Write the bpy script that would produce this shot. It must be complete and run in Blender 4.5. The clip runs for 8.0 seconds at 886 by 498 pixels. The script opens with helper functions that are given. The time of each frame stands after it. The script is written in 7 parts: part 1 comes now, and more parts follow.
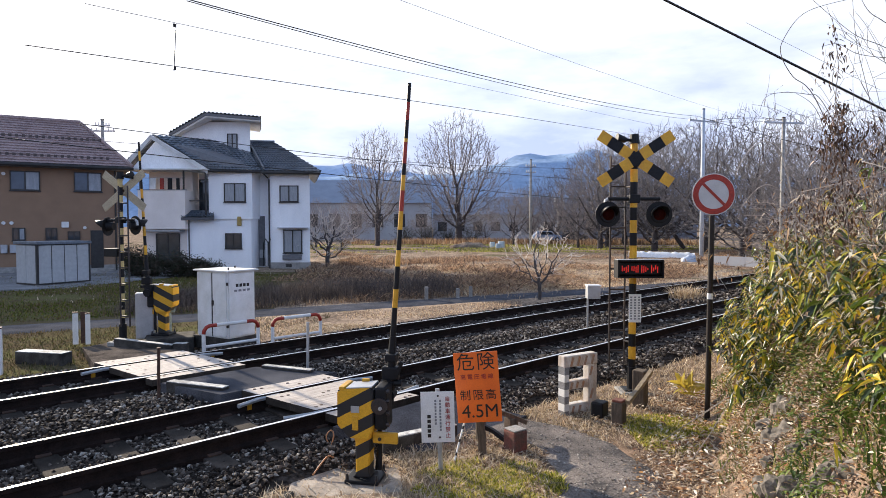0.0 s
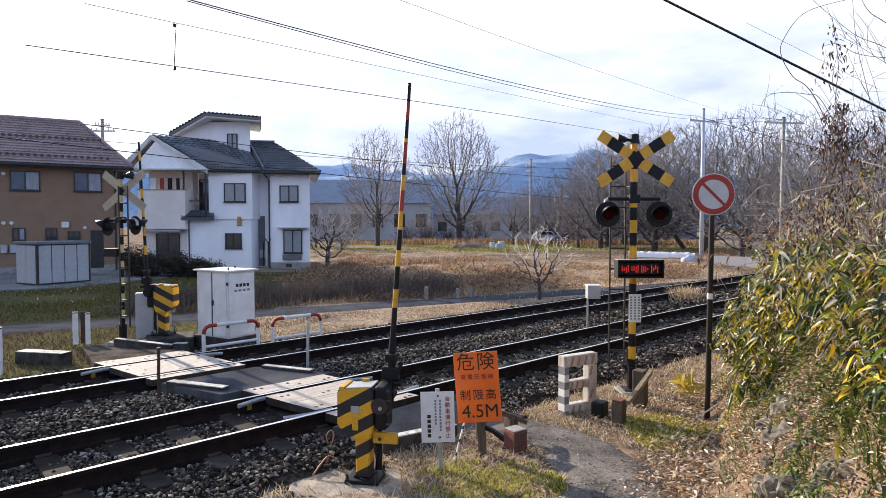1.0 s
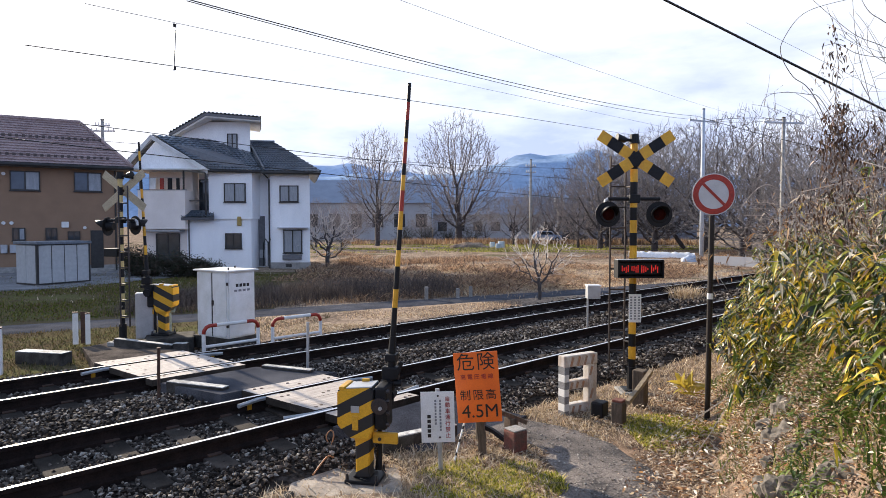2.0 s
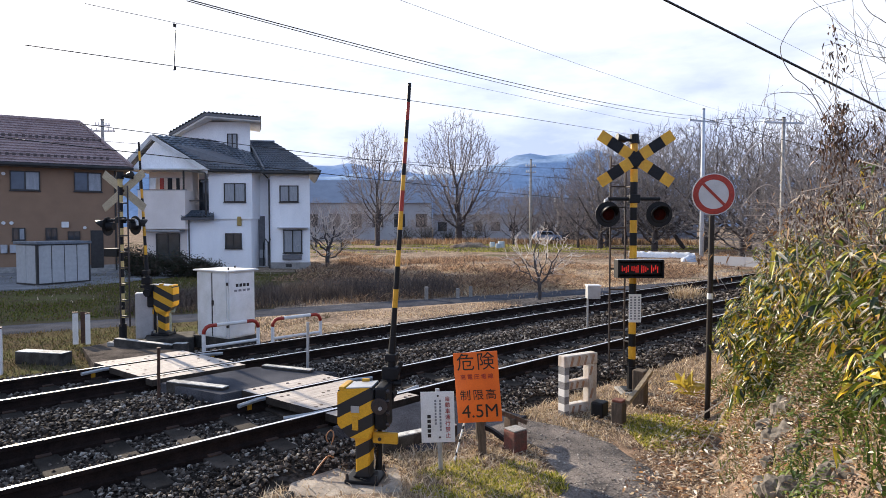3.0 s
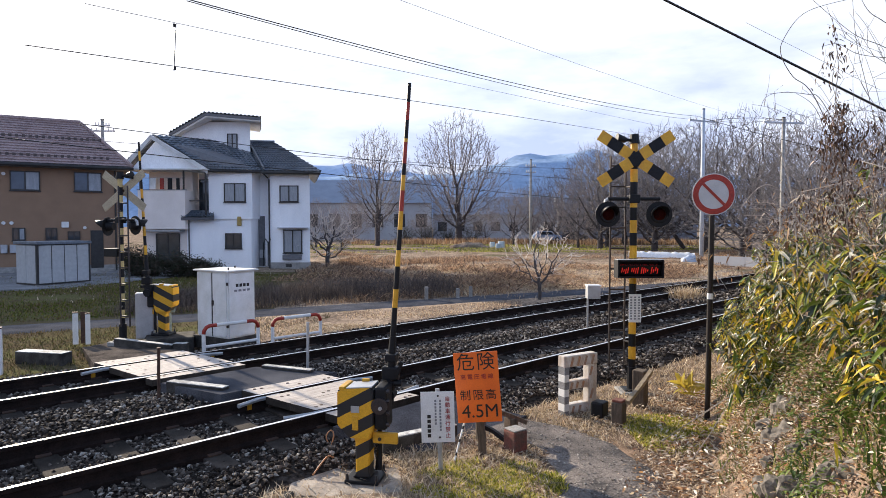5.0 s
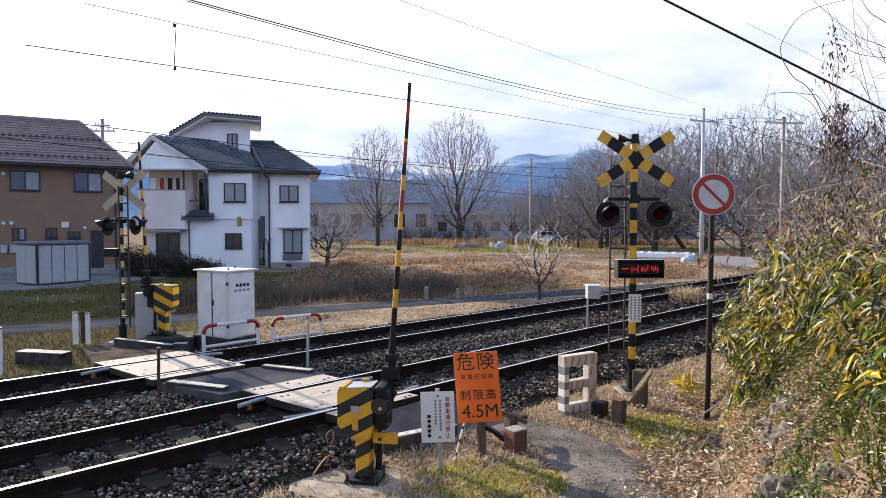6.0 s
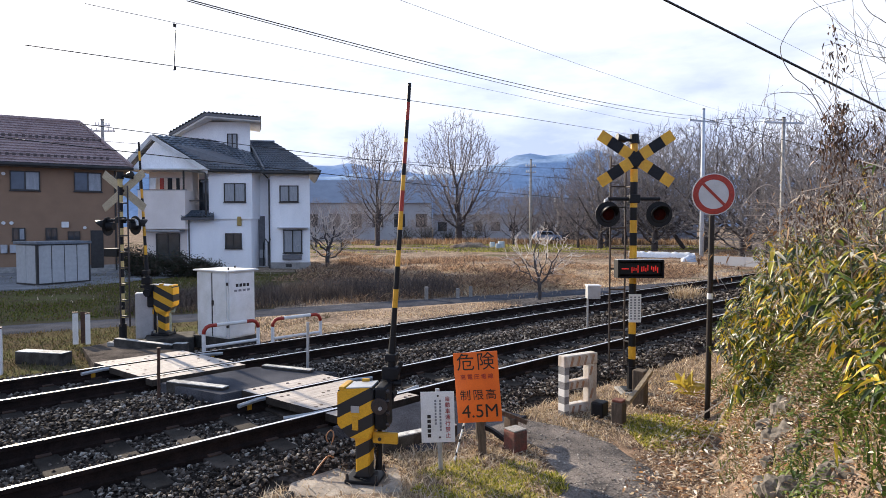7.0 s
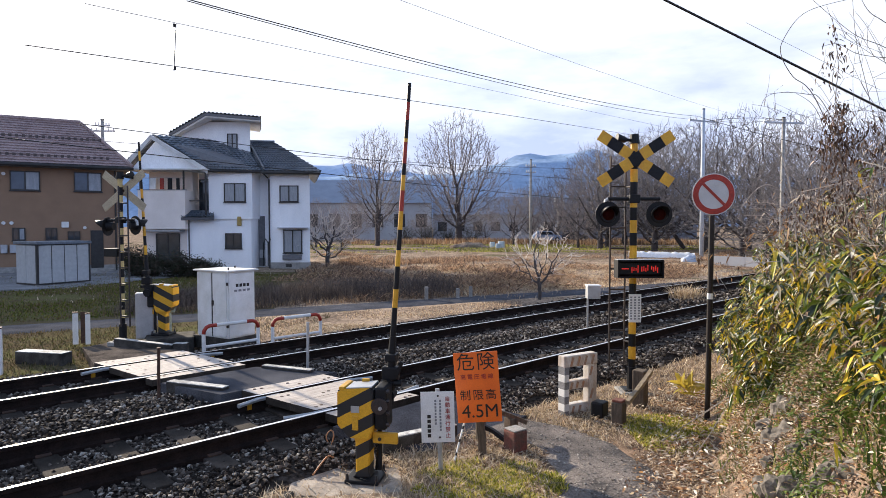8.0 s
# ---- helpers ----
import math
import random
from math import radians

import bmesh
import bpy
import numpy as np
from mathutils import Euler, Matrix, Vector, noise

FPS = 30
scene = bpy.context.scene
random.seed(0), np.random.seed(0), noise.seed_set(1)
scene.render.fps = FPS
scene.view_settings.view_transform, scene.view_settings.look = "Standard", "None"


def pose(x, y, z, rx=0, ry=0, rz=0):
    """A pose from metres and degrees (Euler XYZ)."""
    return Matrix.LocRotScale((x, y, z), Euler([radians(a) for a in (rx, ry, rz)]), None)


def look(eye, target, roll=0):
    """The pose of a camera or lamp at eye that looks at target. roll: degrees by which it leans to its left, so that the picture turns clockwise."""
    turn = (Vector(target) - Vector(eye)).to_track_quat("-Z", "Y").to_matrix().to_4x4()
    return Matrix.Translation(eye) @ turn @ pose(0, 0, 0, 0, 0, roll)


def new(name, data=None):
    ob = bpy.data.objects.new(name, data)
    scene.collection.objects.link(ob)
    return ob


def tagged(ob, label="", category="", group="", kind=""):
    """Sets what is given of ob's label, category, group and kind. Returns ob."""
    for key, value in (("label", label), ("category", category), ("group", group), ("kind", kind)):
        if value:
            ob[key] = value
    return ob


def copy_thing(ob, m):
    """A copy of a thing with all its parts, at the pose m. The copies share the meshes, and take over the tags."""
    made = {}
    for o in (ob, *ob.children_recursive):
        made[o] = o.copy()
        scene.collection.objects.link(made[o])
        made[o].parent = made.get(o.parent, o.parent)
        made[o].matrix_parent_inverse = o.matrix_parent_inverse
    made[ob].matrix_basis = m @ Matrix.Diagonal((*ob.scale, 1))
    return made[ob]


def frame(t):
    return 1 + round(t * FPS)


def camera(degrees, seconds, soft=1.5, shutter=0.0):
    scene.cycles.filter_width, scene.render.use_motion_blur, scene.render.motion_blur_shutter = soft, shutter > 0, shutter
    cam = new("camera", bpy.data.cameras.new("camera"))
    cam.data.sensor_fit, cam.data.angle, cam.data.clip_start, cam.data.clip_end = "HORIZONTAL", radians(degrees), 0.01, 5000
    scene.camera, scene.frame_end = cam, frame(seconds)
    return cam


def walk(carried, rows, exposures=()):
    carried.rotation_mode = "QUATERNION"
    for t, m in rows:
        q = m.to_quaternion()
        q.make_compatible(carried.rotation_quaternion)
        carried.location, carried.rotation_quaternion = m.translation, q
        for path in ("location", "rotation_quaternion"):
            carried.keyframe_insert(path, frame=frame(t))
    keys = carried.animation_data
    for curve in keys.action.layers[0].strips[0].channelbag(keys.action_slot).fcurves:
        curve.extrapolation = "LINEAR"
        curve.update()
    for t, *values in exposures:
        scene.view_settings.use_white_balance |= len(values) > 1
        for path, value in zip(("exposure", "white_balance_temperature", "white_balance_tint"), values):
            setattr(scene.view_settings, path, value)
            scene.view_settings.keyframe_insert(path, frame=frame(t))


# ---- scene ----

cam = camera(71.96, 8.0, soft=0.6)
EYE = pose(0, 0, 2.12, 87.88, 0, 0)
walk(cam, [(0.0, EYE), (8.0, EYE)], exposures=[(0.0, 1.06, 6050, 11), (8.0, 1.06, 6050, 11)])

# ---- daylight: thin bright cloud with a low sun behind it ----
SUN = Vector((-0.66, 0.70, 0.325)).normalized()
world = bpy.data.worlds.new("daylight")
scene.world = world
world.use_nodes = True
wt = world.node_tree
wn, wl = wt.nodes, wt.links
wn.clear()
sky = wn.new("ShaderNodeTexSky")
sky.sky_type, sky.sun_disc = "NISHITA", False
sky.sun_elevation = math.asin(SUN.z)
sky.sun_rotation = math.atan2(SUN.x, SUN.y)
sky_bg = wn.new("ShaderNodeBackground")
sky_bg.inputs["Strength"].default_value = 0.15
wl.new(sky.outputs[0], sky_bg.inputs[0])
coord = wn.new("ShaderNodeTexCoord")
squash = wn.new("ShaderNodeMapping")
squash.inputs["Scale"].default_value = (2.2, 2.2, 7.5)
squash.inputs["Location"].default_value = (0.9, 0.35, 0.1)
wl.new(coord.outputs["Generated"], squash.inputs[0])
cloud = wn.new("ShaderNodeTexNoise")
cloud.inputs["Scale"].default_value, cloud.inputs["Detail"].default_value, cloud.inputs["Roughness"].default_value = 1.5, 9, 0.55
wl.new(squash.outputs[0], cloud.inputs[0])
axes = wn.new("ShaderNodeSeparateXYZ")
wl.new(coord.outputs["Generated"], axes.inputs[0])
rise = wn.new("ShaderNodeMapRange")
rise.inputs[1].default_value, rise.inputs[2].default_value = 0.05, 0.36
rise.inputs[3].default_value, rise.inputs[4].default_value = -0.28, 0.30
wl.new(axes.outputs[2], rise.inputs[0])
thick = wn.new("ShaderNodeMath")
wl.new(cloud.outputs[0], thick.inputs[0]), wl.new(rise.outputs[0], thick.inputs[1])
tone = wn.new("ShaderNodeValToRGB")
tone.color_ramp.elements[0].position, tone.color_ramp.elements[0].color = 0.30, (0.50, 0.55, 0.79, 1)
tone.color_ramp.elements[1].position, tone.color_ramp.elements[1].color = 0.56, (0.97, 0.96, 0.99, 1)
mid_tone = tone.color_ramp.elements.new(0.42)
mid_tone.color = (0.73, 0.755, 0.92, 1)
wl.new(thick.outputs[0], tone.inputs[0])
cloud_bg = wn.new("ShaderNodeBackground")
toward = wn.new("ShaderNodeVectorMath")             # thin cloud is brightest round the sun
toward.operation = "DOT_PRODUCT"
toward.inputs[1].default_value = SUN
wl.new(coord.outputs["Generated"], toward.inputs[0])
reach = wn.new("ShaderNodeMapRange")
reach.inputs[1].default_value, reach.inputs[2].default_value = -0.80, -0.10
shine = wn.new("ShaderNodeValToRGB")
shine.color_ramp.elements[0].color = (0.68, 0.84, 1.20, 1)
shine.color_ramp.elements[1].color = (1.0, 1.0, 1.0, 1)
gild = wn.new("ShaderNodeMix")
gild.data_type, gild.blend_type = "RGBA", "MULTIPLY"
gild.inputs["Factor"].default_value = 1.0
wl.new(toward.outputs["Value"], reach.inputs[0]), wl.new(reach.outputs[0], shine.inputs[0])
wl.new(tone.outputs[0], gild.inputs["A"]), wl.new(shine.outputs[0], gild.inputs["B"]), wl.new(gild.outputs["Result"], cloud_bg.inputs[0])
cloud_bg.inputs["Strength"].default_value = 0.56
both = wn.new("ShaderNodeMixShader")
clear = wn.new("ShaderNodeMapRange")                # the cloud thins out overhead
clear.inputs[1].default_value, clear.inputs[2].default_value = 0.34, 0.66
clear.inputs[3].default_value, clear.inputs[4].default_value = 0.90, 0.12
wl.new(axes.outputs[2], clear.inputs[0]), wl.new(clear.outputs[0], both.inputs[0])
wout = wn.new("ShaderNodeOutputWorld")
wl.new(sky_bg.outputs[0], both.inputs[1]), wl.new(cloud_bg.outputs[0], both.inputs[2]), wl.new(both.outputs[0], wout.inputs[0])

sun = new("sun", bpy.data.lights.new("sun", "SUN"))
sun.data.energy, sun.data.angle, sun.data.color = 5.0, radians(0.8), (1.0, 0.84, 0.62)
sun.matrix_world = look(SUN * 60, (0, 0, 0))


# ---- materials ----
def mat(name, c1, c2=None, rough=0.75, metal=0.0, scale=6.0, bump=0.15, fine=70.0, spec=0.4, rnd=0.0, stretch=(1, 1, 1), contrast=0.25):
    """A worn surface: two colours mixed by broad noise, fine grain over it, and fine relief."""
    m = bpy.data.materials.new(name)
    m.use_nodes = True
    n, l = m.node_tree.nodes, m.node_tree.links
    b = n["Principled BSDF"]
    b.inputs["Roughness"].default_value, b.inputs["Metallic"].default_value = rough, metal
    b.inputs["Specular IOR Level"].default_value = spec
    c2 = c2 or tuple(v * 0.72 for v in c1)
    tc, mp = n.new("ShaderNodeTexCoord"), n.new("ShaderNodeMapping")
    mp.inputs["Scale"].default_value = stretch
    l.new(tc.outputs["Object"], mp.inputs[0])
    big, small = n.new("ShaderNodeTexNoise"), n.new("ShaderNodeTexNoise")
    big.inputs["Scale"].default_value, big.inputs["Detail"].default_value, big.inputs["Roughness"].default_value = scale, 5, 0.6
    small.inputs["Scale"].default_value, small.inputs["Detail"].default_value = fine, 3
    l.new(mp.outputs[0], big.inputs[0]), l.new(mp.outputs[0], small.inputs[0])
    ramp = n.new("ShaderNodeValToRGB")
    ramp.color_ramp.elements[0].position, ramp.color_ramp.elements[1].position = 0.36, 0.64
    ramp.color_ramp.elements[0].color, ramp.color_ramp.elements[1].color = (*c2, 1), (*c1, 1)
    l.new(big.outputs[0], ramp.inputs[0])
    grain = n.new("ShaderNodeMapRange")
    grain.inputs[1].default_value, grain.inputs[2].default_value = 0.3, 0.7
    grain.inputs[3].default_value, grain.inputs[4].default_value = 1 - contrast, 1 + contrast
    l.new(small.outputs[0], grain.inputs[0])
    last = grain.outputs[0]
    if rnd:
        info, vary, times = n.new("ShaderNodeObjectInfo"), n.new("ShaderNodeMapRange"), n.new("ShaderNodeMath")
        vary.inputs[3].default_value, vary.inputs[4].default_value = 1 - rnd, 1 + rnd
        times.operation = "MULTIPLY"
        l.new(info.outputs["Random"], vary.inputs[0]), l.new(vary.outputs[0], times.inputs[0]), l.new(last, times.inputs[1])
        last = times.outputs[0]
    mul = n.new("ShaderNodeVectorMath")
    mul.operation = "SCALE"
    l.new(ramp.outputs[0], mul.inputs[0]), l.new(last, mul.inputs["Scale"])
    l.new(mul.outputs[0], b.inputs["Base Color"])
    if bump:
        bp = n.new("ShaderNodeBump")
        bp.inputs["Strength"].default_value, bp.inputs["Distance"].default_value = bump, 0.01
        l.new(small.outputs[0], bp.inputs["Height"]), l.new(bp.outputs[0], b.inputs["Normal"])
    return m


def scatter_mat(name, colours, rough=0.7, see_through=0.0, spec=0.3):
    """Many small loose pieces: each island takes one of the colours."""
    m = bpy.data.materials.new(name)
    m.use_nodes = True
    n, l = m.node_tree.nodes, m.node_tree.links
    b = n["Principled BSDF"]
    b.inputs["Roughness"].default_value, b.inputs["Specular IOR Level"].default_value = rough, spec
    geo, ramp = n.new("ShaderNodeNewGeometry"), n.new("ShaderNodeValToRGB")
    l.new(geo.outputs["Random Per Island"], ramp.inputs[0])
    ramp.color_ramp.interpolation = "CONSTANT"
    e = ramp.color_ramp.elements
    while len(e) < len(colours):
        e.new(0.5)
    for i, c in enumerate(colours):
        e[i].position, e[i].color = i / len(colours), (*c, 1)
    l.new(ramp.outputs[0], b.inputs["Base Color"])
    if see_through:
        t, mix = n.new("ShaderNodeBsdfTranslucent"), n.new("ShaderNodeMixShader")
        mix.inputs[0].default_value = see_through
        l.new(ramp.outputs[0], t.inputs[0]), l.new(b.outputs[0], mix.inputs[1]), l.new(t.outputs[0], mix.inputs[2])
        l.new(mix.outputs[0], n["Material Output"].inputs[0])
    return m


def stripe_mat(name, ca, cb, width, slope=(1, 0, 1)):
    """Painted slanting stripes with scuffed edges."""
    m = mat(name, ca, ca, rough=0.5, bump=0.05, contrast=0.12)
    n, l = m.node_tree.nodes, m.node_tree.links
    b = n["Principled BSDF"]
    tc, dot, div, fr, step = (n.new("ShaderNodeTexCoord"), n.new("ShaderNodeVectorMath"), n.new("ShaderNodeMath"), n.new("ShaderNodeMath"), n.new("ShaderNodeMath"))
    dot.operation = "DOT_PRODUCT"
    dot.inputs[1].default_value = slope
    div.operation, div.inputs[1].default_value = "DIVIDE", width * 2
    fr.operation = "FRACT"
    step.operation, step.inputs[1].default_value = "GREATER_THAN", 0.5
    l.new(tc.outputs["Object"], dot.inputs[0]), l.new(dot.outputs["Value"], div.inputs[0]), l.new(div.outputs[0], fr.inputs[0]), l.new(fr.outputs[0], step.inputs[0])
    old = b.inputs["Base Color"].links[0].from_socket
    mix = n.new("ShaderNodeMix")
    mix.data_type = "RGBA"
    mix.inputs["B"].default_value = (*cb, 1)
    l.new(step.outputs[0], mix.inputs["Factor"]), l.new(old, mix.inputs["A"]), l.new(mix.outputs["Result"], b.inputs["Base Color"])
    return m


def glow(name, colour, strength):
    m = bpy.data.materials.new(name)
    m.use_nodes = True
    b = m.node_tree.nodes["Principled BSDF"]
    b.inputs["Base Color"].default_value = (*colour, 1)
    b.inputs["Emission Color"].default_value, b.inputs["Emission Strength"].default_value = (*colour, 1), strength
    return m


YELLOW = mat("yellow_paint", (0.62, 0.34, 0.02), (0.50, 0.26, 0.02), rough=0.45, bump=0.04, contrast=0.12)
BLACK = mat("black_paint", (0.011, 0.0115, 0.014), rough=0.5, bump=0.04, spec=0.2)
SIGN_WHITE = mat("aged_reflective_sheet", (0.50, 0.49, 0.50), (0.43, 0.42, 0.43), rough=0.5, bump=0.02, contrast=0.06)
FADED_YELLOW = mat("faded_yellow_paint", (0.55, 0.43, 0.19), (0.45, 0.34, 0.14), rough=0.6, bump=0.04, contrast=0.12)
RED = mat("red_paint", (0.33, 0.032, 0.018), rough=0.5, bump=0.04)
WHITE = mat("white_paint", (0.74, 0.74, 0.74), (0.62, 0.62, 0.60), rough=0.5, bump=0.05, contrast=0.08, scale=3)
DARK_METAL = mat("dark_metal", (0.03, 0.03, 0.034), (0.05, 0.035, 0.03), rough=0.45, metal=0.3)
GALV = mat("galvanised_steel", (0.44, 0.45, 0.47), (0.36, 0.37, 0.38), rough=0.45, metal=0.4, bump=0.03, contrast=0.08)
RUST = mat("rusty_steel", (0.10, 0.055, 0.035), (0.05, 0.032, 0.026), rough=0.8, metal=0.2)
RAIL_TOP = mat("polished_rail_head", (0.80, 0.79, 0.78), (0.70, 0.69, 0.68), rough=0.40, metal=1.0, bump=0.02, contrast=0.06, stretch=(0.2, 4, 4))
RAIL_SIDE = mat("rail_rust", (0.026, 0.018, 0.016), (0.014, 0.011, 0.010), rough=1.0, spec=0.05)
CONCRETE = mat("concrete", (0.34, 0.33, 0.31), (0.22, 0.21, 0.20), rough=0.9, scale=4, bump=0.3)
OLD_CONCRETE = mat("dark_mottled_concrete", (0.075, 0.07, 0.065), (0.03, 0.028, 0.026), rough=0.95, scale=5, bump=0.4, spec=0.1)
SLEEPER = mat("sleeper", (0.065, 0.054, 0.046), (0.032, 0.027, 0.023), rough=0.95, scale=4, rnd=0.25, bump=0.4, spec=0.1)
DECK = mat("deck_board", (0.54, 0.48, 0.43), (0.33, 0.285, 0.25), rough=0.85, scale=3, rnd=0.12, stretch=(1, 9, 9), bump=0.3, fine=30)
ASPHALT = mat("asphalt", (0.105, 0.106, 0.118), (0.062, 0.063, 0.072), rough=0.95, scale=1.6, fine=90, bump=0.5, contrast=0.45, spec=0.0)
PATH = mat("worn_path", (0.235, 0.205, 0.185), (0.10, 0.092, 0.088), rough=0.95, scale=2.6, fine=55, bump=0.9, contrast=0.5, spec=0.0)
DIRT = mat("trodden_brown_earth", (0.27, 0.19, 0.135), (0.15, 0.108, 0.08), rough=1.0, scale=4.0, fine=60, bump=0.8, contrast=0.45, spec=0.0)
PALE_TOP = mat("pale_mottled_concrete", (0.62, 0.61, 0.58), (0.25, 0.24, 0.23), rough=0.9, scale=9, bump=0.3)
WOOD = mat("weathered_wood", (0.135, 0.10, 0.072), (0.065, 0.052, 0.040), rough=0.9, scale=5, stretch=(6, 6, 1), bump=0.4)
ORANGE = mat("orange_sign", (0.80, 0.155, 0.015), (0.72, 0.13, 0.015), rough=0.4, bump=0.02, contrast=0.06)
SIGN_BLACK = mat("sign_ink", (0.02, 0.016, 0.014), rough=0.6, bump=0)
SIGN_RED = mat("sign_red_ink", (0.35, 0.03, 0.03), rough=0.6, bump=0)
SIGN_GREY = mat("faded_ink", (0.22, 0.22, 0.24), rough=0.6, bump=0)
STRIPES = stripe_mat("hazard_stripes", (0.62, 0.33, 0.015), (0.018, 0.018, 0.02), 0.135, (0.55, 0.0, -1.0))
GUARD = mat("scuffed_pale_concrete", (0.62, 0.60, 0.57), (0.42, 0.33, 0.26), rough=0.9, scale=7, bump=0.3, stretch=(1.5, 1.5, 0.5), contrast=0.15)
BAND_GREY = mat("faded_grey_band", (0.22, 0.22, 0.23), (0.16, 0.16, 0.165), rough=0.85, scale=9)
LENS = mat("red_lens", (0.030, 0.003, 0.002), (0.012, 0.001, 0.001), rough=0.5, bump=0.0, scale=9, spec=0.05)
GLASS = mat("window_glass", (0.05, 0.06, 0.07), (0.03, 0.035, 0.04), rough=0.08, spec=0.8, bump=0, scale=1.5)
DIM_GLASS = mat("dim_window_glass", (0.035, 0.04, 0.05), (0.02, 0.024, 0.03), rough=0.3, spec=0.2, bump=0, scale=1.5)
CURTAIN = mat("pale_curtain_behind_glass", (0.30, 0.32, 0.35), (0.22, 0.24, 0.26), rough=0.3, spec=0.7, bump=0, scale=2, stretch=(6, 6, 1))
LED = glow("lit_characters", (1.0, 0.035, 0.025), 0.13)


# ---- mesh helpers ----
RZ = 43.55                      # the railway's heading
CR, SR = math.cos(radians(RZ)), math.sin(radians(RZ))


def W(s, d):
    """From metres along and across the railway to the plan."""
    return s * CR - d * SR, s * SR + d * CR


def along(x, y):
    return x * CR + y * SR, -x * SR + y * CR


def link(name, bm, material, smooth=False):
    me = bpy.data.meshes.new(name)
    bm.to_mesh(me)
    bm.free()
    for m in material if isinstance(material, (list, tuple)) else [material]:
        me.materials.append(m)
    if smooth:
        me.polygons.foreach_set("use_smooth", [True] * len(me.polygons))
    return new(name, me)


def part(name, bm, material, parent, label="", smooth=False):
    ob = link(name, bm, material, smooth)
    ob.parent = parent
    return tagged(ob, label)


def thing(name, m, label, category, group="", kind=""):
    e = new(name)
    e.empty_display_size = 0.2
    e.matrix_world = m
    return tagged(e, label, category, group, kind)


def box(x0, x1, y0, y1, z0, z1, bevel=0.0, bm=None):
    bm = bm or bmesh.new()
    r = bmesh.ops.create_cube(bm, size=1)
    vs = r["verts"]
    bmesh.ops.transform(bm, verts=vs, matrix=Matrix.LocRotScale(((x0 + x1) / 2, (y0 + y1) / 2, (z0 + z1) / 2), None, (x1 - x0, y1 - y0, z1 - z0)))
    if bevel:
        es = list({e for v in vs for e in v.link_edges})
        bmesh.ops.bevel(bm, geom=es, offset=bevel, segments=2, affect="EDGES", profile=0.5)
    return bm


def rod(p0, p1, r0, r1=None, n=10, bm=None):
    bm = bm or bmesh.new()
    p0, p1 = Vector(p0), Vector(p1)
    r1 = r0 if r1 is None else r1
    q = (p1 - p0).to_track_quat("Z", "Y").to_matrix().to_4x4()
    bmesh.ops.create_cone(bm, cap_ends=True, segments=n, radius1=r0, radius2=r1, depth=(p1 - p0).length, matrix=Matrix.Translation((p0 + p1) / 2) @ q)
    return bm


def tube(points, r, n=8, bm=None, taper=1.0):
    """A bent round bar through the points."""
    bm = bm or bmesh.new()
    pts = [Vector(p) for p in points]
    rings = []
    for i, p in enumerate(pts):
        d = (pts[min(i + 1, len(pts) - 1)] - pts[max(i - 1, 0)]).normalized()
        a = d.orthogonal().normalized() if not rings else (last - last.dot(d) * d).normalized()
        last, b = a, d.cross(a)
        k = r * (1 + (taper - 1) * i / max(1, len(pts) - 1))
        rings.append([bm.verts.new(p + k * (math.cos(t) * a + math.sin(t) * b)) for t in (2 * math.pi * j / n for j in range(n))])
    for u, v in zip(rings, rings[1:]):
        for j in range(n):
            bm.faces.new((u[j], u[(j + 1) % n], v[(j + 1) % n], v[j]))
    bm.faces.new(rings[0][::-1]), bm.faces.new(rings[-1])
    return bm


def slab(corners, thick, bm=None):
    """A plate with these corners as its upper face."""
    bm = bm or bmesh.new()
    c = [Vector(p) for p in corners]
    n = (c[1] - c[0]).cross(c[2] - c[0]).normalized()
    n = n if n.z >= 0 else -n
    up, low = [bm.verts.new(p) for p in c], [bm.verts.new(p - n * thick) for p in c]
    bm.faces.new(up), bm.faces.new(low[::-1])
    for i in range(len(c)):
        j = (i + 1) % len(c)
        bm.faces.new((up[i], low[i], low[j], up[j]))
    bmesh.ops.recalc_face_normals(bm, faces=bm.faces[:])
    return bm


def prism(outline, y0, y1, bm=None):
    """An outline in x and z, pushed through from y0 to y1."""
    bm = bm or bmesh.new()
    a, b = [bm.verts.new((x, y0, z)) for x, z in outline], [bm.verts.new((x, y1, z)) for x, z in outline]
    bm.faces.new(a), bm.faces.new(b[::-1])
    for i in range(len(a)):
        j = (i + 1) % len(a)
        bm.faces.new((a[i], b[i], b[j], a[j]))
    bmesh.ops.recalc_face_normals(bm, faces=bm.faces[:])
    return bm


def arrays(name, verts, faces, material, smooth=False):
    me = bpy.data.meshes.new(name)
    me.from_pydata(verts.tolist() if hasattr(verts, "tolist") else verts, [], faces.tolist() if hasattr(faces, "tolist") else faces)
    me.materials.append(material)
    if smooth:
        me.polygons.foreach_set("use_smooth", [True] * len(me.polygons))
    return new(name, me)


def lettering(name, words, size, material, parent, m, spacing=1.0, depth=0.002):
    """Raised or printed characters, centred on m."""
    c = bpy.data.curves.new(name, "FONT")
    c.body, c.size, c.align_x, c.align_y, c.extrude, c.space_line = words, size, "CENTER", "CENTER", depth, spacing
    tmp = new(name, c)
    bpy.context.view_layer.update()
    me = bpy.data.meshes.new_from_object(tmp.evaluated_get(bpy.context.evaluated_depsgraph_get()))
    bpy.data.objects.remove(tmp)
    me.materials.clear()
    me.materials.append(material)
    ob = new(name, me)
    ob.parent = parent
    ob.matrix_basis = m
    return ob


# ---- the lie of the land ----
def step(a, b, v):
    t = min(1.0, max(0.0, (v - a) / (b - a)))
    return t * t * (3 - 2 * t)


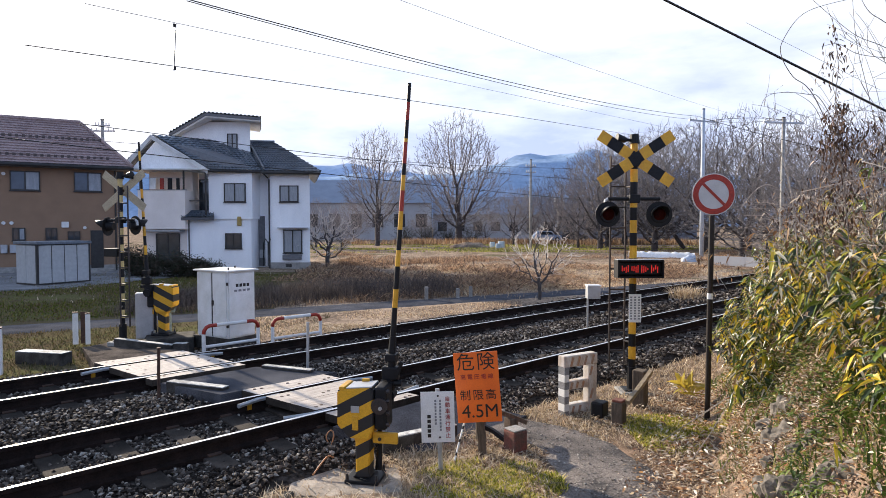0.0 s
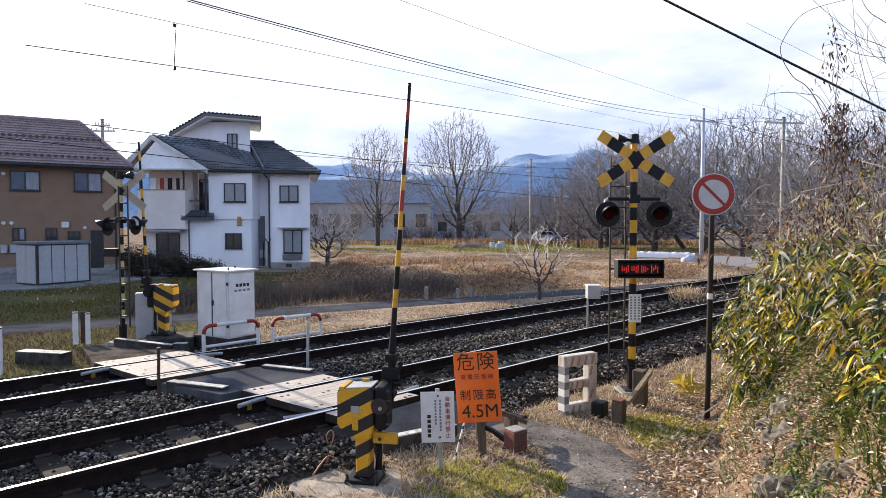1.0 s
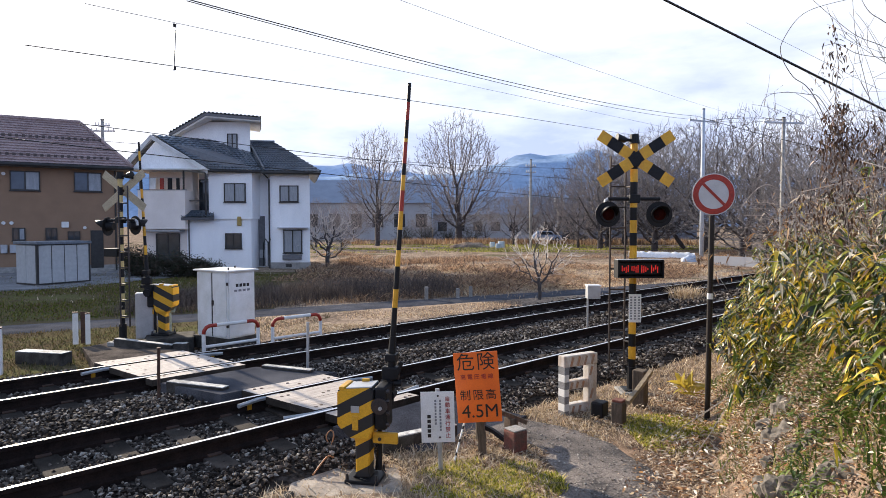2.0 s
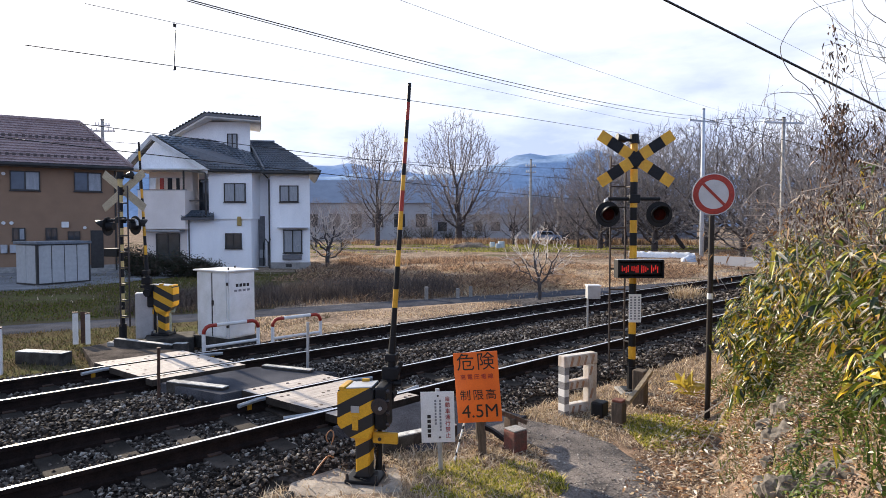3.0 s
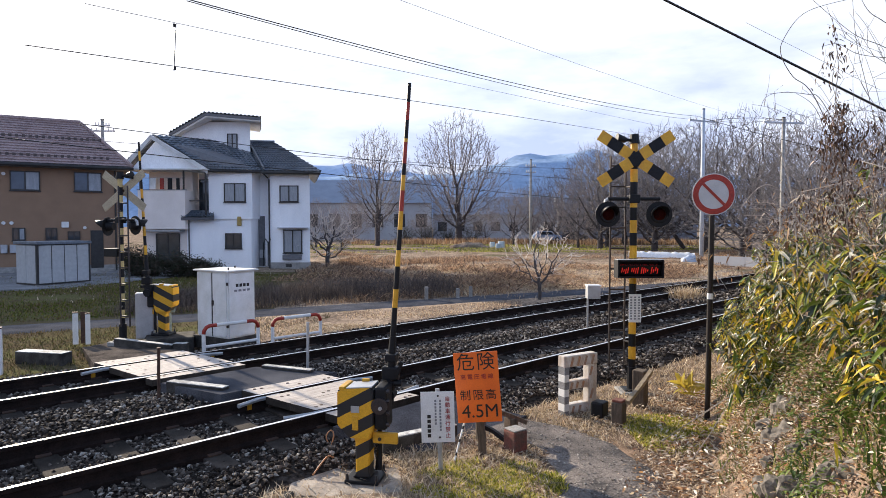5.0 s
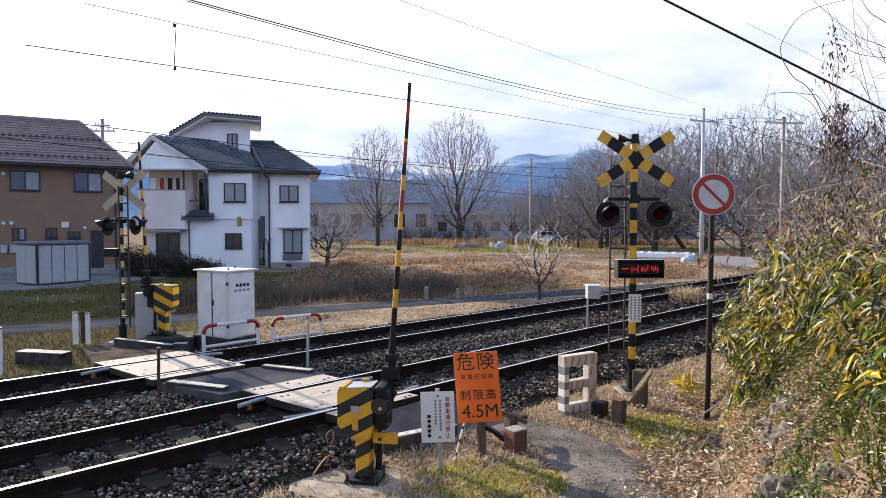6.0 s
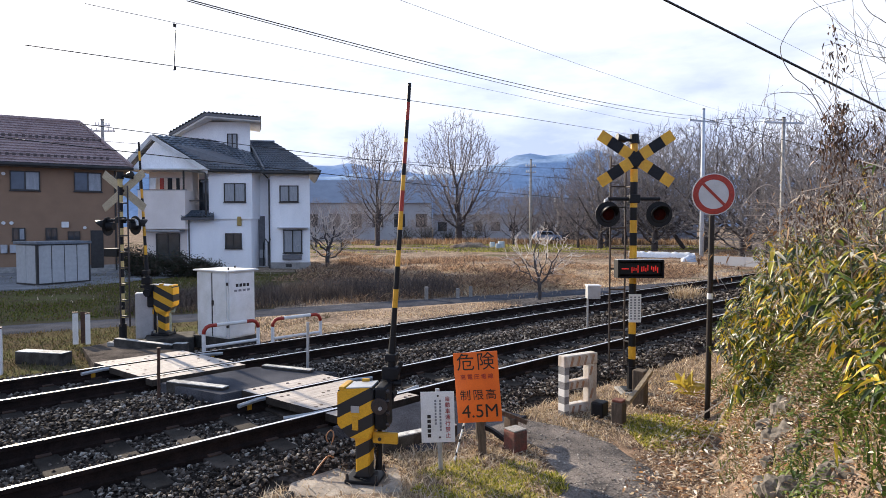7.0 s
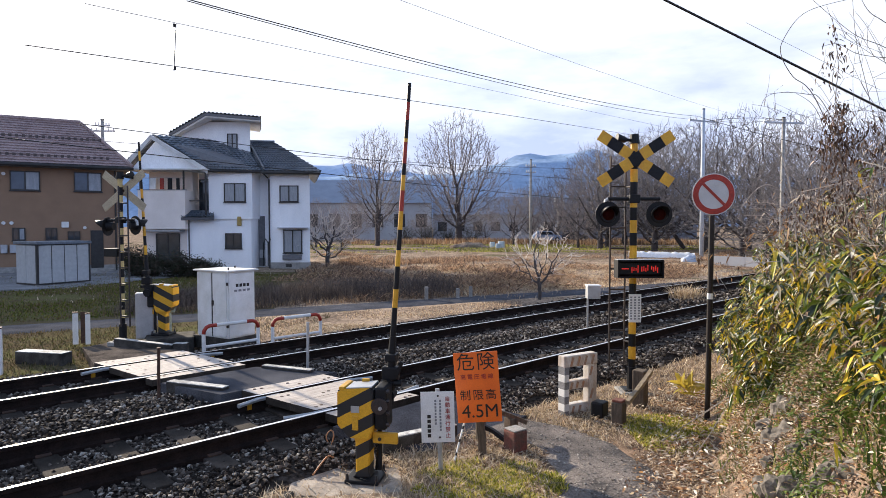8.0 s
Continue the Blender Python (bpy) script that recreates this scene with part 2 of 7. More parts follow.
def bank(x, y):
    q = (x - 3.25) * 0.92 - (y - 7.5) * 0.385
    d = along(x, y)[1]
    return q, step(4.3, 2.9, d) * (1 if y > -20 else 0)


def height(x, y):
    s, d = along(x, y)
    z = -0.25 - 0.12 * step(4.8, 5.3, d) + 0.06 * step(11.2, 12.2, d) - 0.02 * step(12.2, 14.5, d) - 0.07 * step(18, 24, d)
    q, on = bank(x, y)
    if q > 0 and on > 0:
        z += on * min(1.35 * q, 1.5 + 0.12 * q, 2.6) * step(0, 0.35, q)
    if d > 20:
        z += 0.10 * noise.noise((x * 0.13, y * 0.13, 0)) * step(20, 30, d)
    z += 0.02 * noise.noise((x * 1.3, y * 1.3, 3)) * (0 if 4.5 < d < 20 else 1)
    return z


# ---- ground ----
def lines(fine_lo, fine_hi, stepsize, far):
    a = list(np.arange(fine_lo, fine_hi + 1e-6, stepsize))
    up, k = [], stepsize
    v = fine_hi
    while v < far:
        k *= 1.35
        v += k
        up.append(v)
    down, k, v = [], stepsize, fine_lo
    while v > -far:
        k *= 1.35
        v -= k
        down.append(v)
    return down[::-1] + a + up


def ground_material():
    """Bare soil, straw and patches of green, by noise at several sizes."""
    m = mat("dry_field_soil", (0.37, 0.285, 0.21), (0.16, 0.122, 0.095), rough=1.0, scale=0.8, fine=9, bump=0.8, contrast=0.55, spec=0.0)
    n, l = m.node_tree.nodes, m.node_tree.links
    b = n["Principled BSDF"]
    old = b.inputs["Base Color"].links[0].from_socket
    tc, no, ramp, mix = n.new("ShaderNodeTexCoord"), n.new("ShaderNodeTexNoise"), n.new("ShaderNodeValToRGB"), n.new("ShaderNodeMix")
    no.inputs["Scale"].default_value, no.inputs["Detail"].default_value = 0.22, 8
    ramp.color_ramp.elements[0].position, ramp.color_ramp.elements[1].position = 0.58, 0.70
    mix.data_type = "RGBA"
    mix.inputs["B"].default_value = (0.085, 0.092, 0.04, 1)
    l.new(tc.outputs["Object"], no.inputs[0]), l.new(no.outputs[0], ramp.inputs[0]), l.new(ramp.outputs[0], mix.inputs["Factor"])
    l.new(old, mix.inputs["A"]), l.new(mix.outputs["Result"], b.inputs["Base Color"])
    return m


SOIL = ground_material()
# Leaf mould, kept darker than the field to paint shade under the leaves.
SHADED_HUMUS = mat("shade_darkened_leaf_mould", (0.27, 0.20, 0.145), (0.10, 0.074, 0.056), rough=1.0, scale=5, fine=60, bump=0.8, contrast=0.5, spec=0.0)


TURF = mat("thin_winter_turf", (0.12, 0.115, 0.05), (0.11, 0.082, 0.055), rough=1.0, scale=0.9, fine=30, bump=0.8, contrast=0.5, spec=0.0)


def build_ground():
    xs, ys = lines(-14, 14, 0.28, 4200), lines(-2, 26, 0.28, 4200)
    verts = [(x, y, height(x, y)) for y in ys for x in xs]
    w = len(xs)
    faces = [(j * w + i, j * w + i + 1, (j + 1) * w + i + 1, (j + 1) * w + i) for j in range(len(ys) - 1) for i in range(w - 1)]
    g = arrays("ground", verts, faces, SOIL, True)
    g.data.materials.append(SHADED_HUMUS)
    g.data.materials.append(TURF)
    for f in g.data.polygons:
        x, y = f.center.x, f.center.y
        if x < -5.0 and y < 34 and along(x, y)[1] > 11.3:
            f.material_index = 2
        if along(x, y)[1] < 5.2 and y < 14 and (bank(x, y)[0] > -0.7 or y > 5.9):
            f.material_index = 1
    tagged(g, "brown winter field of dry soil and straw", "ground", kind="structure")


def strip(name, centre, widths, lift, material, label, category, sub=10):
    """A paved strip that lies on the ground along a line, with a thin edge."""
    bm = bmesh.new()
    rows = []
    pts, ws = [], []
    for i in range(len(centre) - 1):
        for k in range(sub):
            t = k / sub
            pts.append(Vector(centre[i]).lerp(Vector(centre[i + 1]), t))
            ws.append(widths[i] * (1 - t) + widths[i + 1] * t)
    pts.append(Vector(centre[-1])), ws.append(widths[-1])
    for i, p in enumerate(pts):
        d = (pts[min(i + 1, len(pts) - 1)] - pts[max(i - 1, 0)]).normalized()
        side = Vector((-d.y, d.x))
        row = []
        for k in range(7):
            u = k / 3 - 1
            wob = 1 + (0.22 if ws[i] < 1.4 else 0.06) * noise.noise((p.x * 1.7, p.y * 1.7, (1 if u > 0 else -1) * 3))
            q = p + side * u * ws[i] / 2 * wob
            row.append(bm.verts.new((q.x, q.y, height(q.x, q.y) + lift - (0.05 if abs(u) > 0.99 else 0))))
        rows.append(row)
    for a, b in zip(rows, rows[1:]):
        for k in range(6):
            bm.faces.new((a[k], b[k], b[k + 1], a[k + 1]))
    bmesh.ops.recalc_face_normals(bm, faces=bm.faces[:])
    return tagged(link(name, bm, material, True), label, category, kind="structure")


# ---- railway ----
RAIL_NEAR, RAIL_FAR, GAUGE = 5.97, 9.07, 1.132


def build_track(d0, label):
    track = thing("track", pose(0, 0, 0, 0, 0, RZ), label, "railway track", kind="structure")
    profile = [(-0.064, -0.215), (0.064, -0.215), (0.064, -0.142), (0.011, -0.125), (0.009, -0.05), (0.0325, -0.038), (0.0325, -0.006), (0.021, 0.0), (-0.021, 0.0), (-0.0325, -0.006), (-0.0325, -0.038), (-0.009, -0.05), (-0.011, -0.125), (-0.064, -0.142)]
    for k in (0, 1):
        bm = bmesh.new()
        cuts = [-12, 0, 12, 26, 60, 160, 420]
        rings = [[bm.verts.new((s, d0 + k * GAUGE + u, z)) for u, z in profile] for s in cuts]
        n = len(profile)
        for a, b in zip(rings, rings[1:]):
            for j in range(n):
                f = bm.faces.new((a[j], a[(j + 1) % n], b[(j + 1) % n], b[j]))
                f.material_index = 1 if j == 7 else 0
        bm.faces.new(rings[0]), bm.faces.new(rings[-1][::-1])
        bmesh.ops.recalc_face_normals(bm, faces=bm.faces[:])
        part("rail", bm, [RAIL_SIDE, RAIL_TOP], track, "rusty steel rail with a polished head")
    bm = box(-0.11, 0.11, -1.0, 1.0, -0.30, -0.158, 0.012)
    proto = part("sleeper", bm, SLEEPER, track)
    proto.location = (-6.0, d0 + GAUGE / 2, 0)
    clip = box(-0.07, 0.07, -0.09, 0.09, -0.157, -0.135, 0.008)
    first_clip = part("rail_clip", clip, RUST, track)
    first_clip.location = (-6.0, d0, 0)
    for i in range(-10, 110):
        s = i * 0.62
        if i > -10:
            o = new("sleeper", proto.data)
            o.parent, o.location = track, (s + random.uniform(-0.02, 0.02), d0 + GAUGE / 2, random.uniform(-0.006, 0.004))
        if -4 < i < 32:
            for k in (0, 1):
                c = new("rail_clip", first_clip.data)
                c.parent, c.location = track, (s, d0 + k * GAUGE, 0)


def build_ballast():
    """Loose crushed stone: thousands of small angular rocks."""
    rng = np.random.default_rng(4)
    bm = bmesh.new()
    bmesh.ops.create_icosphere(bm, subdivisions=1, radius=1)
    base = np.array([v.co[:] for v in bm.verts])
    tris = np.array([[v.index for v in f.verts] for f in bm.faces])
    bm.free()

    def stones(name, n, s_lo, s_hi, d_lo, d_hi, size, label):
        s = s_lo + (s_hi - s_lo) * rng.random(n)
        d = d_lo + (d_hi - d_lo) * rng.random(n)
        keep = np.ones(n, bool)
        for d0 in (RAIL_NEAR, RAIL_FAR):
            for k in (0, 1):
                keep &= np.abs(d - d0 - k * GAUGE) > 0.085
            on_tie = (np.abs(d - d0 - GAUGE / 2) < 0.98) & (np.abs((s + 0.31) % 0.62 - 0.31) < 0.10) & (rng.random(n) < 0.8)
            keep &= ~on_tie
        keep &= ~((s > 2.4) & (d < 5.0 + 0.15 * np.sin(s * 5)))
        keep &= ~((s > 2.5 + (10.7 - d) * 0.22) & (s < 3.95 + (10.7 - d) * 0.22) & (d > 5.5))
        s, d = s[keep], d[keep]
        m = len(s)
        r = size * (0.55 + 0.8 * rng.random(m))
        fade = np.clip((d - d_lo) / 0.5, 0, 1)
        level = -0.195 + 0.03 * rng.random(m)
        between = (d > 7.4) & (d < 8.8)
        level += np.where(between, 0.06 * np.sin((d - 7.4) / 1.4 * np.pi), 0)
        outer = d < 5.4
        level = np.where(outer, -0.255 + 0.07 * np.clip((d - 4.6) / 0.7, 0, 1) + 0.02 * rng.random(m), level)
        v = base[None] * (r[:, None, None] * (0.35 + 1.0 * rng.random((m, len(base), 1))))
        v = v * (0.7 + 0.6 * rng.random((m, 1, 3)))
        a = rng.random(m) * 6.283
        ca, sa = np.cos(a)[:, None], np.sin(a)[:, None]
        x = v[:, :, 0] * ca - v[:, :, 1] * sa + (s * CR - d * SR)[:, None]
        y = v[:, :, 0] * sa + v[:, :, 1] * ca + (s * SR + d * CR)[:, None]
        z = v[:, :, 2] * 0.8 + level[:, None]
        verts = np.stack([x, y, z], -1).reshape(-1, 3)
        faces = (tris[None] + (np.arange(m) * len(base))[:, None, None]).reshape(-1, 3)
        tagged(arrays(name, verts, faces, STONES), label, "ballast", kind="stuff")

    stones("ballast", 8000, -1.5, 2.5, 3.3, 4.9, 0.024, "grey-brown crushed stone ballast beside the track")
    stones("ballast", 44000, -2.0, 5.5, 4.7, 11.2, 0.0215, "grey-brown crushed stone ballast round the rails")
    stones("ballast", 32000, 5.5, 13.0, 4.7, 11.2, 0.025, "grey-brown crushed stone ballast round the rails")
    stones("ballast", 11000, 13.0, 40.0, 4.9, 11.2, 0.05, "grey-brown crushed stone ballast round the rails")
    bed = bmesh.new()
    rows = []
    for s in [-14, -6] + list(np.arange(-4, 30, 0.5)) + [45, 80, 150, 420]:
        rows.append([bed.verts.new((*W(s, d), z + 0.012 * noise.noise((s * 3, d * 3, 1)))) for d, z in
                     [(4.65, -0.40), (4.85, -0.29), (5.05, -0.235), (5.4, -0.195), (6.0, -0.19), (7.1, -0.19), (7.6, -0.18), (8.1, -0.15), (8.6, -0.18), (9.2, -0.19), (10.2, -0.19), (10.9, -0.19), (11.3, -0.24), (11.7, -0.32)]])
    for a, b in zip(rows, rows[1:]):
        for k in range(len(a) - 1):
            bed.faces.new((a[k], b[k], b[k + 1], a[k + 1]))
    bmesh.ops.recalc_face_normals(bed, faces=bed.faces[:])
    tagged(link("ballast_bed", bed, BED, True), "dark grey bed of packed ballast", "ballast", kind="structure")


STONES = scatter_mat("crushed_stone", [(0.021, 0.017, 0.015), (0.070, 0.057, 0.048), (0.135, 0.112, 0.095), (0.032, 0.026, 0.023), (0.20, 0.172, 0.145), (0.050, 0.041, 0.035), (0.36, 0.325, 0.285), (0.026, 0.022, 0.019), (0.10, 0.081, 0.068)], rough=0.95, spec=0.08)
BED = mat("ballast_bed", (0.060, 0.050, 0.043), (0.028, 0.024, 0.021), rough=1.0, scale=9, fine=28, bump=0.9, contrast=0.6, spec=0.0)


def build_deck(name, s0, s1, skew, d0, label):
    """Boards between and beside one track's rails, with sunk bolts and flared guard bars."""
    deck = thing(name, pose(0, 0, 0, 0, 0, RZ), label, "crossing deck", group="crossing decks", kind="structure")
    bands = [(d0 - 0.24, d0 - 0.05, 1), (d0 + 0.10, d0 + GAUGE - 0.10, 2), (d0 + GAUGE + 0.05, d0 + GAUGE + 0.40, 1)]
    for lo, hi, n in bands:
        w = (hi - lo) / n
        for i in range(n):
            a, b = lo + i * w + 0.004, lo + (i + 1) * w - 0.004
            off = skew * (d0 + GAUGE / 2 - (a + b) / 2)
            oa, ob, top = skew * (d0 + GAUGE / 2 - a), skew * (d0 + GAUGE / 2 - b), -0.004 + random.uniform(-0.004, 0.002)
            plank = part("plank", slab([(s0 + oa, a, top), (s1 + oa, a, top), (s1 + ob, b, top), (s0 + ob, b, top)], 0.09), [DECK, SLEEPER], deck)
            for f in plank.data.polygons:
                f.material_index = int(abs(f.normal.z) < 0.5)
            bolts = bmesh.new()
            for u in (0.09, 0.16, 0.47, 0.55, 0.86, 0.93):
                c = a + (b - a) * random.choice((0.24, 0.30, 0.70, 0.76))
                rod((s0 + off + u * (s1 - s0), c, -0.03), (s0 + off + u * (s1 - s0), c, 0.001), 0.022, n=8, bm=bolts)
            part("bolts", bolts, RUST, plank)
    for k, side in ((0, 1), (1, -1)):
        y = d0 + k * GAUGE + side * 0.075
        for e, sgn in ((s0, -1), (s1, 1)):
            off = skew * (d0 + GAUGE / 2 - y)
            bar = tube([(e + off - sgn * 0.2, y, -0.03), (e + off + sgn * 0.08, y, -0.03), (e + off + sgn * 0.38, y + side * 0.09, -0.035)], 0.028, 6)
            g = part("guard_bar", bar, GALV, deck, "worn steel guard bar")
            part("guard_bracket", box(e + off + sgn * 0.22 - 0.03, e + off + sgn * 0.22 + 0.03, y - 0.05, y + side * 0.10 + 0.05, -0.12, -0.05, 0.005), YELLOW, deck, "yellow painted bracket")
    return deck


def build_crossing():
    build_deck("crossing_deck", 2.72, 4.08, 0.16, RAIL_FAR, "worn pale timber deck planks between the rails")
    build_deck("crossing_deck", 3.67, 4.90, 0.16, RAIL_NEAR, "worn pale timber deck planks between the rails")
    bm = bmesh.new()
    slab([(*W(3.25, 7.53), -0.02), (*W(5.0, 7.53), -0.02), (*W(4.3, 8.66), -0.02), (*W(2.9, 8.66), -0.02)], 0.2, bm)
    tagged(link("crossing_paving", bm, ASPHALT), "dark patched asphalt between the two tracks", "paving", kind="structure")
    bm = bmesh.new()
    slab([(*W(4.2, 4.7), -0.23), (*W(5.9, 4.7), -0.22), (*W(5.15, 5.57), -0.02), (*W(3.65, 5.57), -0.05)], 0.2, bm)
    tagged(link("crossing_approach", bm, ASPHALT), "dark asphalt ramp up to the crossing", "paving", kind="structure")
    bm = bmesh.new()
    slab([(*W(2.60, 10.66), -0.09), (*W(3.95, 10.66), -0.03), (*W(3.90, 13.2), -0.14), (*W(3.0, 13.2), -0.20)], 0.3, bm)
    tagged(link("crossing_approach", bm, mat("dark_gravel", (0.135, 0.115, 0.10), (0.06, 0.052, 0.046), rough=1.0, scale=3, fine=50, bump=0.7, contrast=0.5, spec=0.0)), "gravel-strewn approach beyond the crossing", "paving", kind="structure")
    for a, b, w, h, lab in [((2.98, 8.55), (3.40, 7.70), 0.14, 0.05, ""), ((4.36, 8.55), (4.72, 7.75), 0.12, 0.05, ""), ((1.99, 13.07), (2.55, 12.27), 0.24, -0.14, "mossy"), ((3.40, 12.5), (3.95, 11.1), 0.11, 0.05, ""), ((3.95, 11.1), (4.15, 10.95), 0.14, 0.1, ""), ((3.85, 4.98), (4.75, 4.80), 0.12, -0.12, "")]:
        pa, pb = Vector(W(*a)), Vector(W(*b))
        v = pb - pa
        m = Matrix.Translation((*pa, -0.14)) @ Matrix.Rotation(math.atan2(v.y, v.x), 4, "Z")
        k = thing("kerb_stone", m, "concrete kerb stone with dark sides and a pale mottled top", "kerb", group="kerb stones")
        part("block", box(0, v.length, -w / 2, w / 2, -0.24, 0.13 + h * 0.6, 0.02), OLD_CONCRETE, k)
        part("pale_top_face", box(0.01, v.length - 0.01, -w / 2 + 0.008, w / 2 - 0.008, 0.13 + h * 0.6 - 0.01, 0.135 + h * 0.6, 0.004), PALE_TOP, k, "pale mottled top face")


# ---- crossing equipment ----
def banded(parent, name, p0, p1, r, colours, lengths, r1=None):
    """A round bar in painted bands, one piece to a band."""
    p0, p1 = Vector(p0), Vector(p1)
    t, total = 0.0, sum(lengths)
    r1 = r if r1 is None else r1
    for i, ln in enumerate(lengths):
        a, b = t / total, (t + ln) / total
        part(name, rod(p0.lerp(p1, a), p0.lerp(p1, b), r + (r1 - r) * a, r + (r1 - r) * b, 12), colours[i % len(colours)], parent, smooth=False)
        t += ln


def gate_machine(m, label, arm_top, arm_bands, arm_colours):
    """The barrier's drive: striped housing on a column, dark gear box, counterweight, raised arm."""
    g = thing("barrier_machine", m, label, "level crossing barrier", group="barrier machines")
    part("base_plate", box(-0.17, 0.19, -0.17, 0.17, 0.0, 0.04, 0.01), BLACK, g, "black base plate")
    for x in (-0.145, 0.165):
        for y in (-0.145, 0.145):
            part("bolt", rod((x, y, 0.03), (x, y, 0.10), 0.020, 0.012, n=6), DARK_METAL, g)
    bm = prism([(-0.11, 0.04), (0.09, 0.04), (0.072, 0.10), (0.085, 0.44), (0.11, 0.50), (-0.15, 0.55), (-0.075, 0.42), (-0.072, 0.10)], -0.09, 0.09)
    bmesh.ops.bevel(bm, geom=bm.edges[:], offset=0.012, segments=1, affect="EDGES")
    part("column", bm, STRIPES, g, "column with yellow and black stripes")
    bm = prism([(-0.25, 0.60), (-0.12, 0.47), (0.09, 0.46), (0.135, 0.58), (0.135, 0.985), (0.115, 1.0), (-0.23, 0.97), (-0.25, 0.95)], -0.15, 0.15)
    bmesh.ops.bevel(bm, geom=bm.edges[:], offset=0.012, segments=2, affect="EDGES")
    part("housing", bm, STRIPES, g, "housing with slanting yellow and black stripes")
    lid_bm = box(-0.16, 0.12, -0.13, 0.13, 0.0, 0.016, 0.006)
    lid_bm.transform(Matrix.Translation((0, 0, 0.987)) @ Matrix.Rotation(radians(-5), 4, "Y"))
    lid = part("lid", lid_bm, GALV, g, "pale grey top cover")
    part("lid_rim", box(-0.235, -0.17, -0.14, 0.14, 0.965, 0.998, 0.008), YELLOW, lid, "yellow raised rim")
    part("hinge", box(-0.06, 0.02, 0.10, 0.14, 0.99, 1.03, 0.006), YELLOW, lid)
    part("name_plate", box(-0.10, -0.01, -0.156, -0.150, 0.74, 0.81, 0.002), GALV, g, "grey metal plate")
    part("latch", box(-0.085, -0.02, -0.165, -0.148, 0.56, 0.71, 0.006), YELLOW, g)
    gear = part("gear_box", box(0.137, 0.27, -0.13, 0.14, 0.56, 1.01, 0.03), BLACK, g, "black gear box")
    for z in (0.62, 0.74, 0.86, 0.96):
        part("cover_bolt", rod((0.26, -0.10, z), (0.295, -0.10, z), 0.022, n=8), DARK_METAL, gear)
    part("flange", rod((0.20, -0.16, 0.82), (0.20, -0.135, 0.82), 0.085, n=20), DARK_METAL, gear)
    part("hub_cap", rod((0.215, -0.175, 0.80), (0.215, -0.16, 0.80), 0.02, n=10), GALV, gear)
    part("shaft", rod((0.16, 0.02, 0.10), (0.16, 0.02, 0.55), 0.024, n=10), BLACK, g)
    part("conduit", tube([(0.09, 0.12, 0.05), (0.10, 0.13, 0.2), (0.12, 0.13, 0.35), (0.10, 0.1, 0.46)], 0.016, 6), BLACK, g)
    part("weight", box(0.10, 0.37, -0.06, -0.02, 0.40, 0.52, 0.012), YELLOW, g, "yellow counterweight plate")
    part("weight_bolt", rod((0.18, -0.075, 0.45), (0.18, -0.05, 0.45), 0.018, n=8), DARK_METAL, g)
    hub = Vector((0.22, 0.17, 0.86))
    part("arm_pivot", rod((0.22, 0.10, 0.86), (0.22, 0.24, 0.86), 0.07, n=18), BLACK, g)
    top = Vector(arm_top)
    d = (top - hub).normalized()
    clamp = bmesh.new()
    rod(hub - d * 0.08, hub + d * 0.62, 0.058, 0.036, 10, clamp)
    box(hub.x - 0.07, hub.x + 0.11, 0.12, 0.22, 1.02, 1.16, 0.015, clamp)
    box(hub.x - 0.03, hub.x + 0.09, 0.10, 0.24, 1.22, 1.30, 0.01, clamp)
    rod(hub + Vector((0.10, -0.03, 0.22)), hub + Vector((0.15, -0.03, 0.36)), 0.02, n=6, bm=clamp)
    box(hub.x - 0.09, hub.x + 0.06, 0.13, 0.21, 0.88, 1.0, 0.01, clamp)
    rod(hub + d * 0.12 + Vector((-0.09, 0, 0)), hub + d * 0.12 + Vector((0.13, 0, 0)), 0.035, n=8, bm=clamp)
    part("arm_clamp", clamp, BLACK, g, "black arm clamp with bolts")
    banded(g, "arm_band", hub + d * 0.55, top, 0.031, arm_colours, arm_bands, 0.019)
    return g


def crossbuck(g, z, blade_len, y, material_pairs, tilt=33.5):
    for sgn in (1, -1):
        n = 7
        cuts = [-0.5, -0.365, -0.20, -0.075, 0.075, 0.20, 0.365, 0.5]
        rot = Matrix.Rotation(radians(-sgn * tilt), 4, "Y")
        blade = None
        for i in range(n):
            bm = box(cuts[i] * blade_len, cuts[i + 1] * blade_len, -0.006, 0.006, -0.078, 0.078)
            bm.transform(Matrix.Translation((0, y - (0.014 if sgn > 0 else 0), z)) @ rot)
            part("blade", bm, material_pairs[i % 2], g)
    part("blade_clamp", rod((0, y + 0.07, z), (0, y - 0.01, z), 0.03, n=10), DARK_METAL, g)


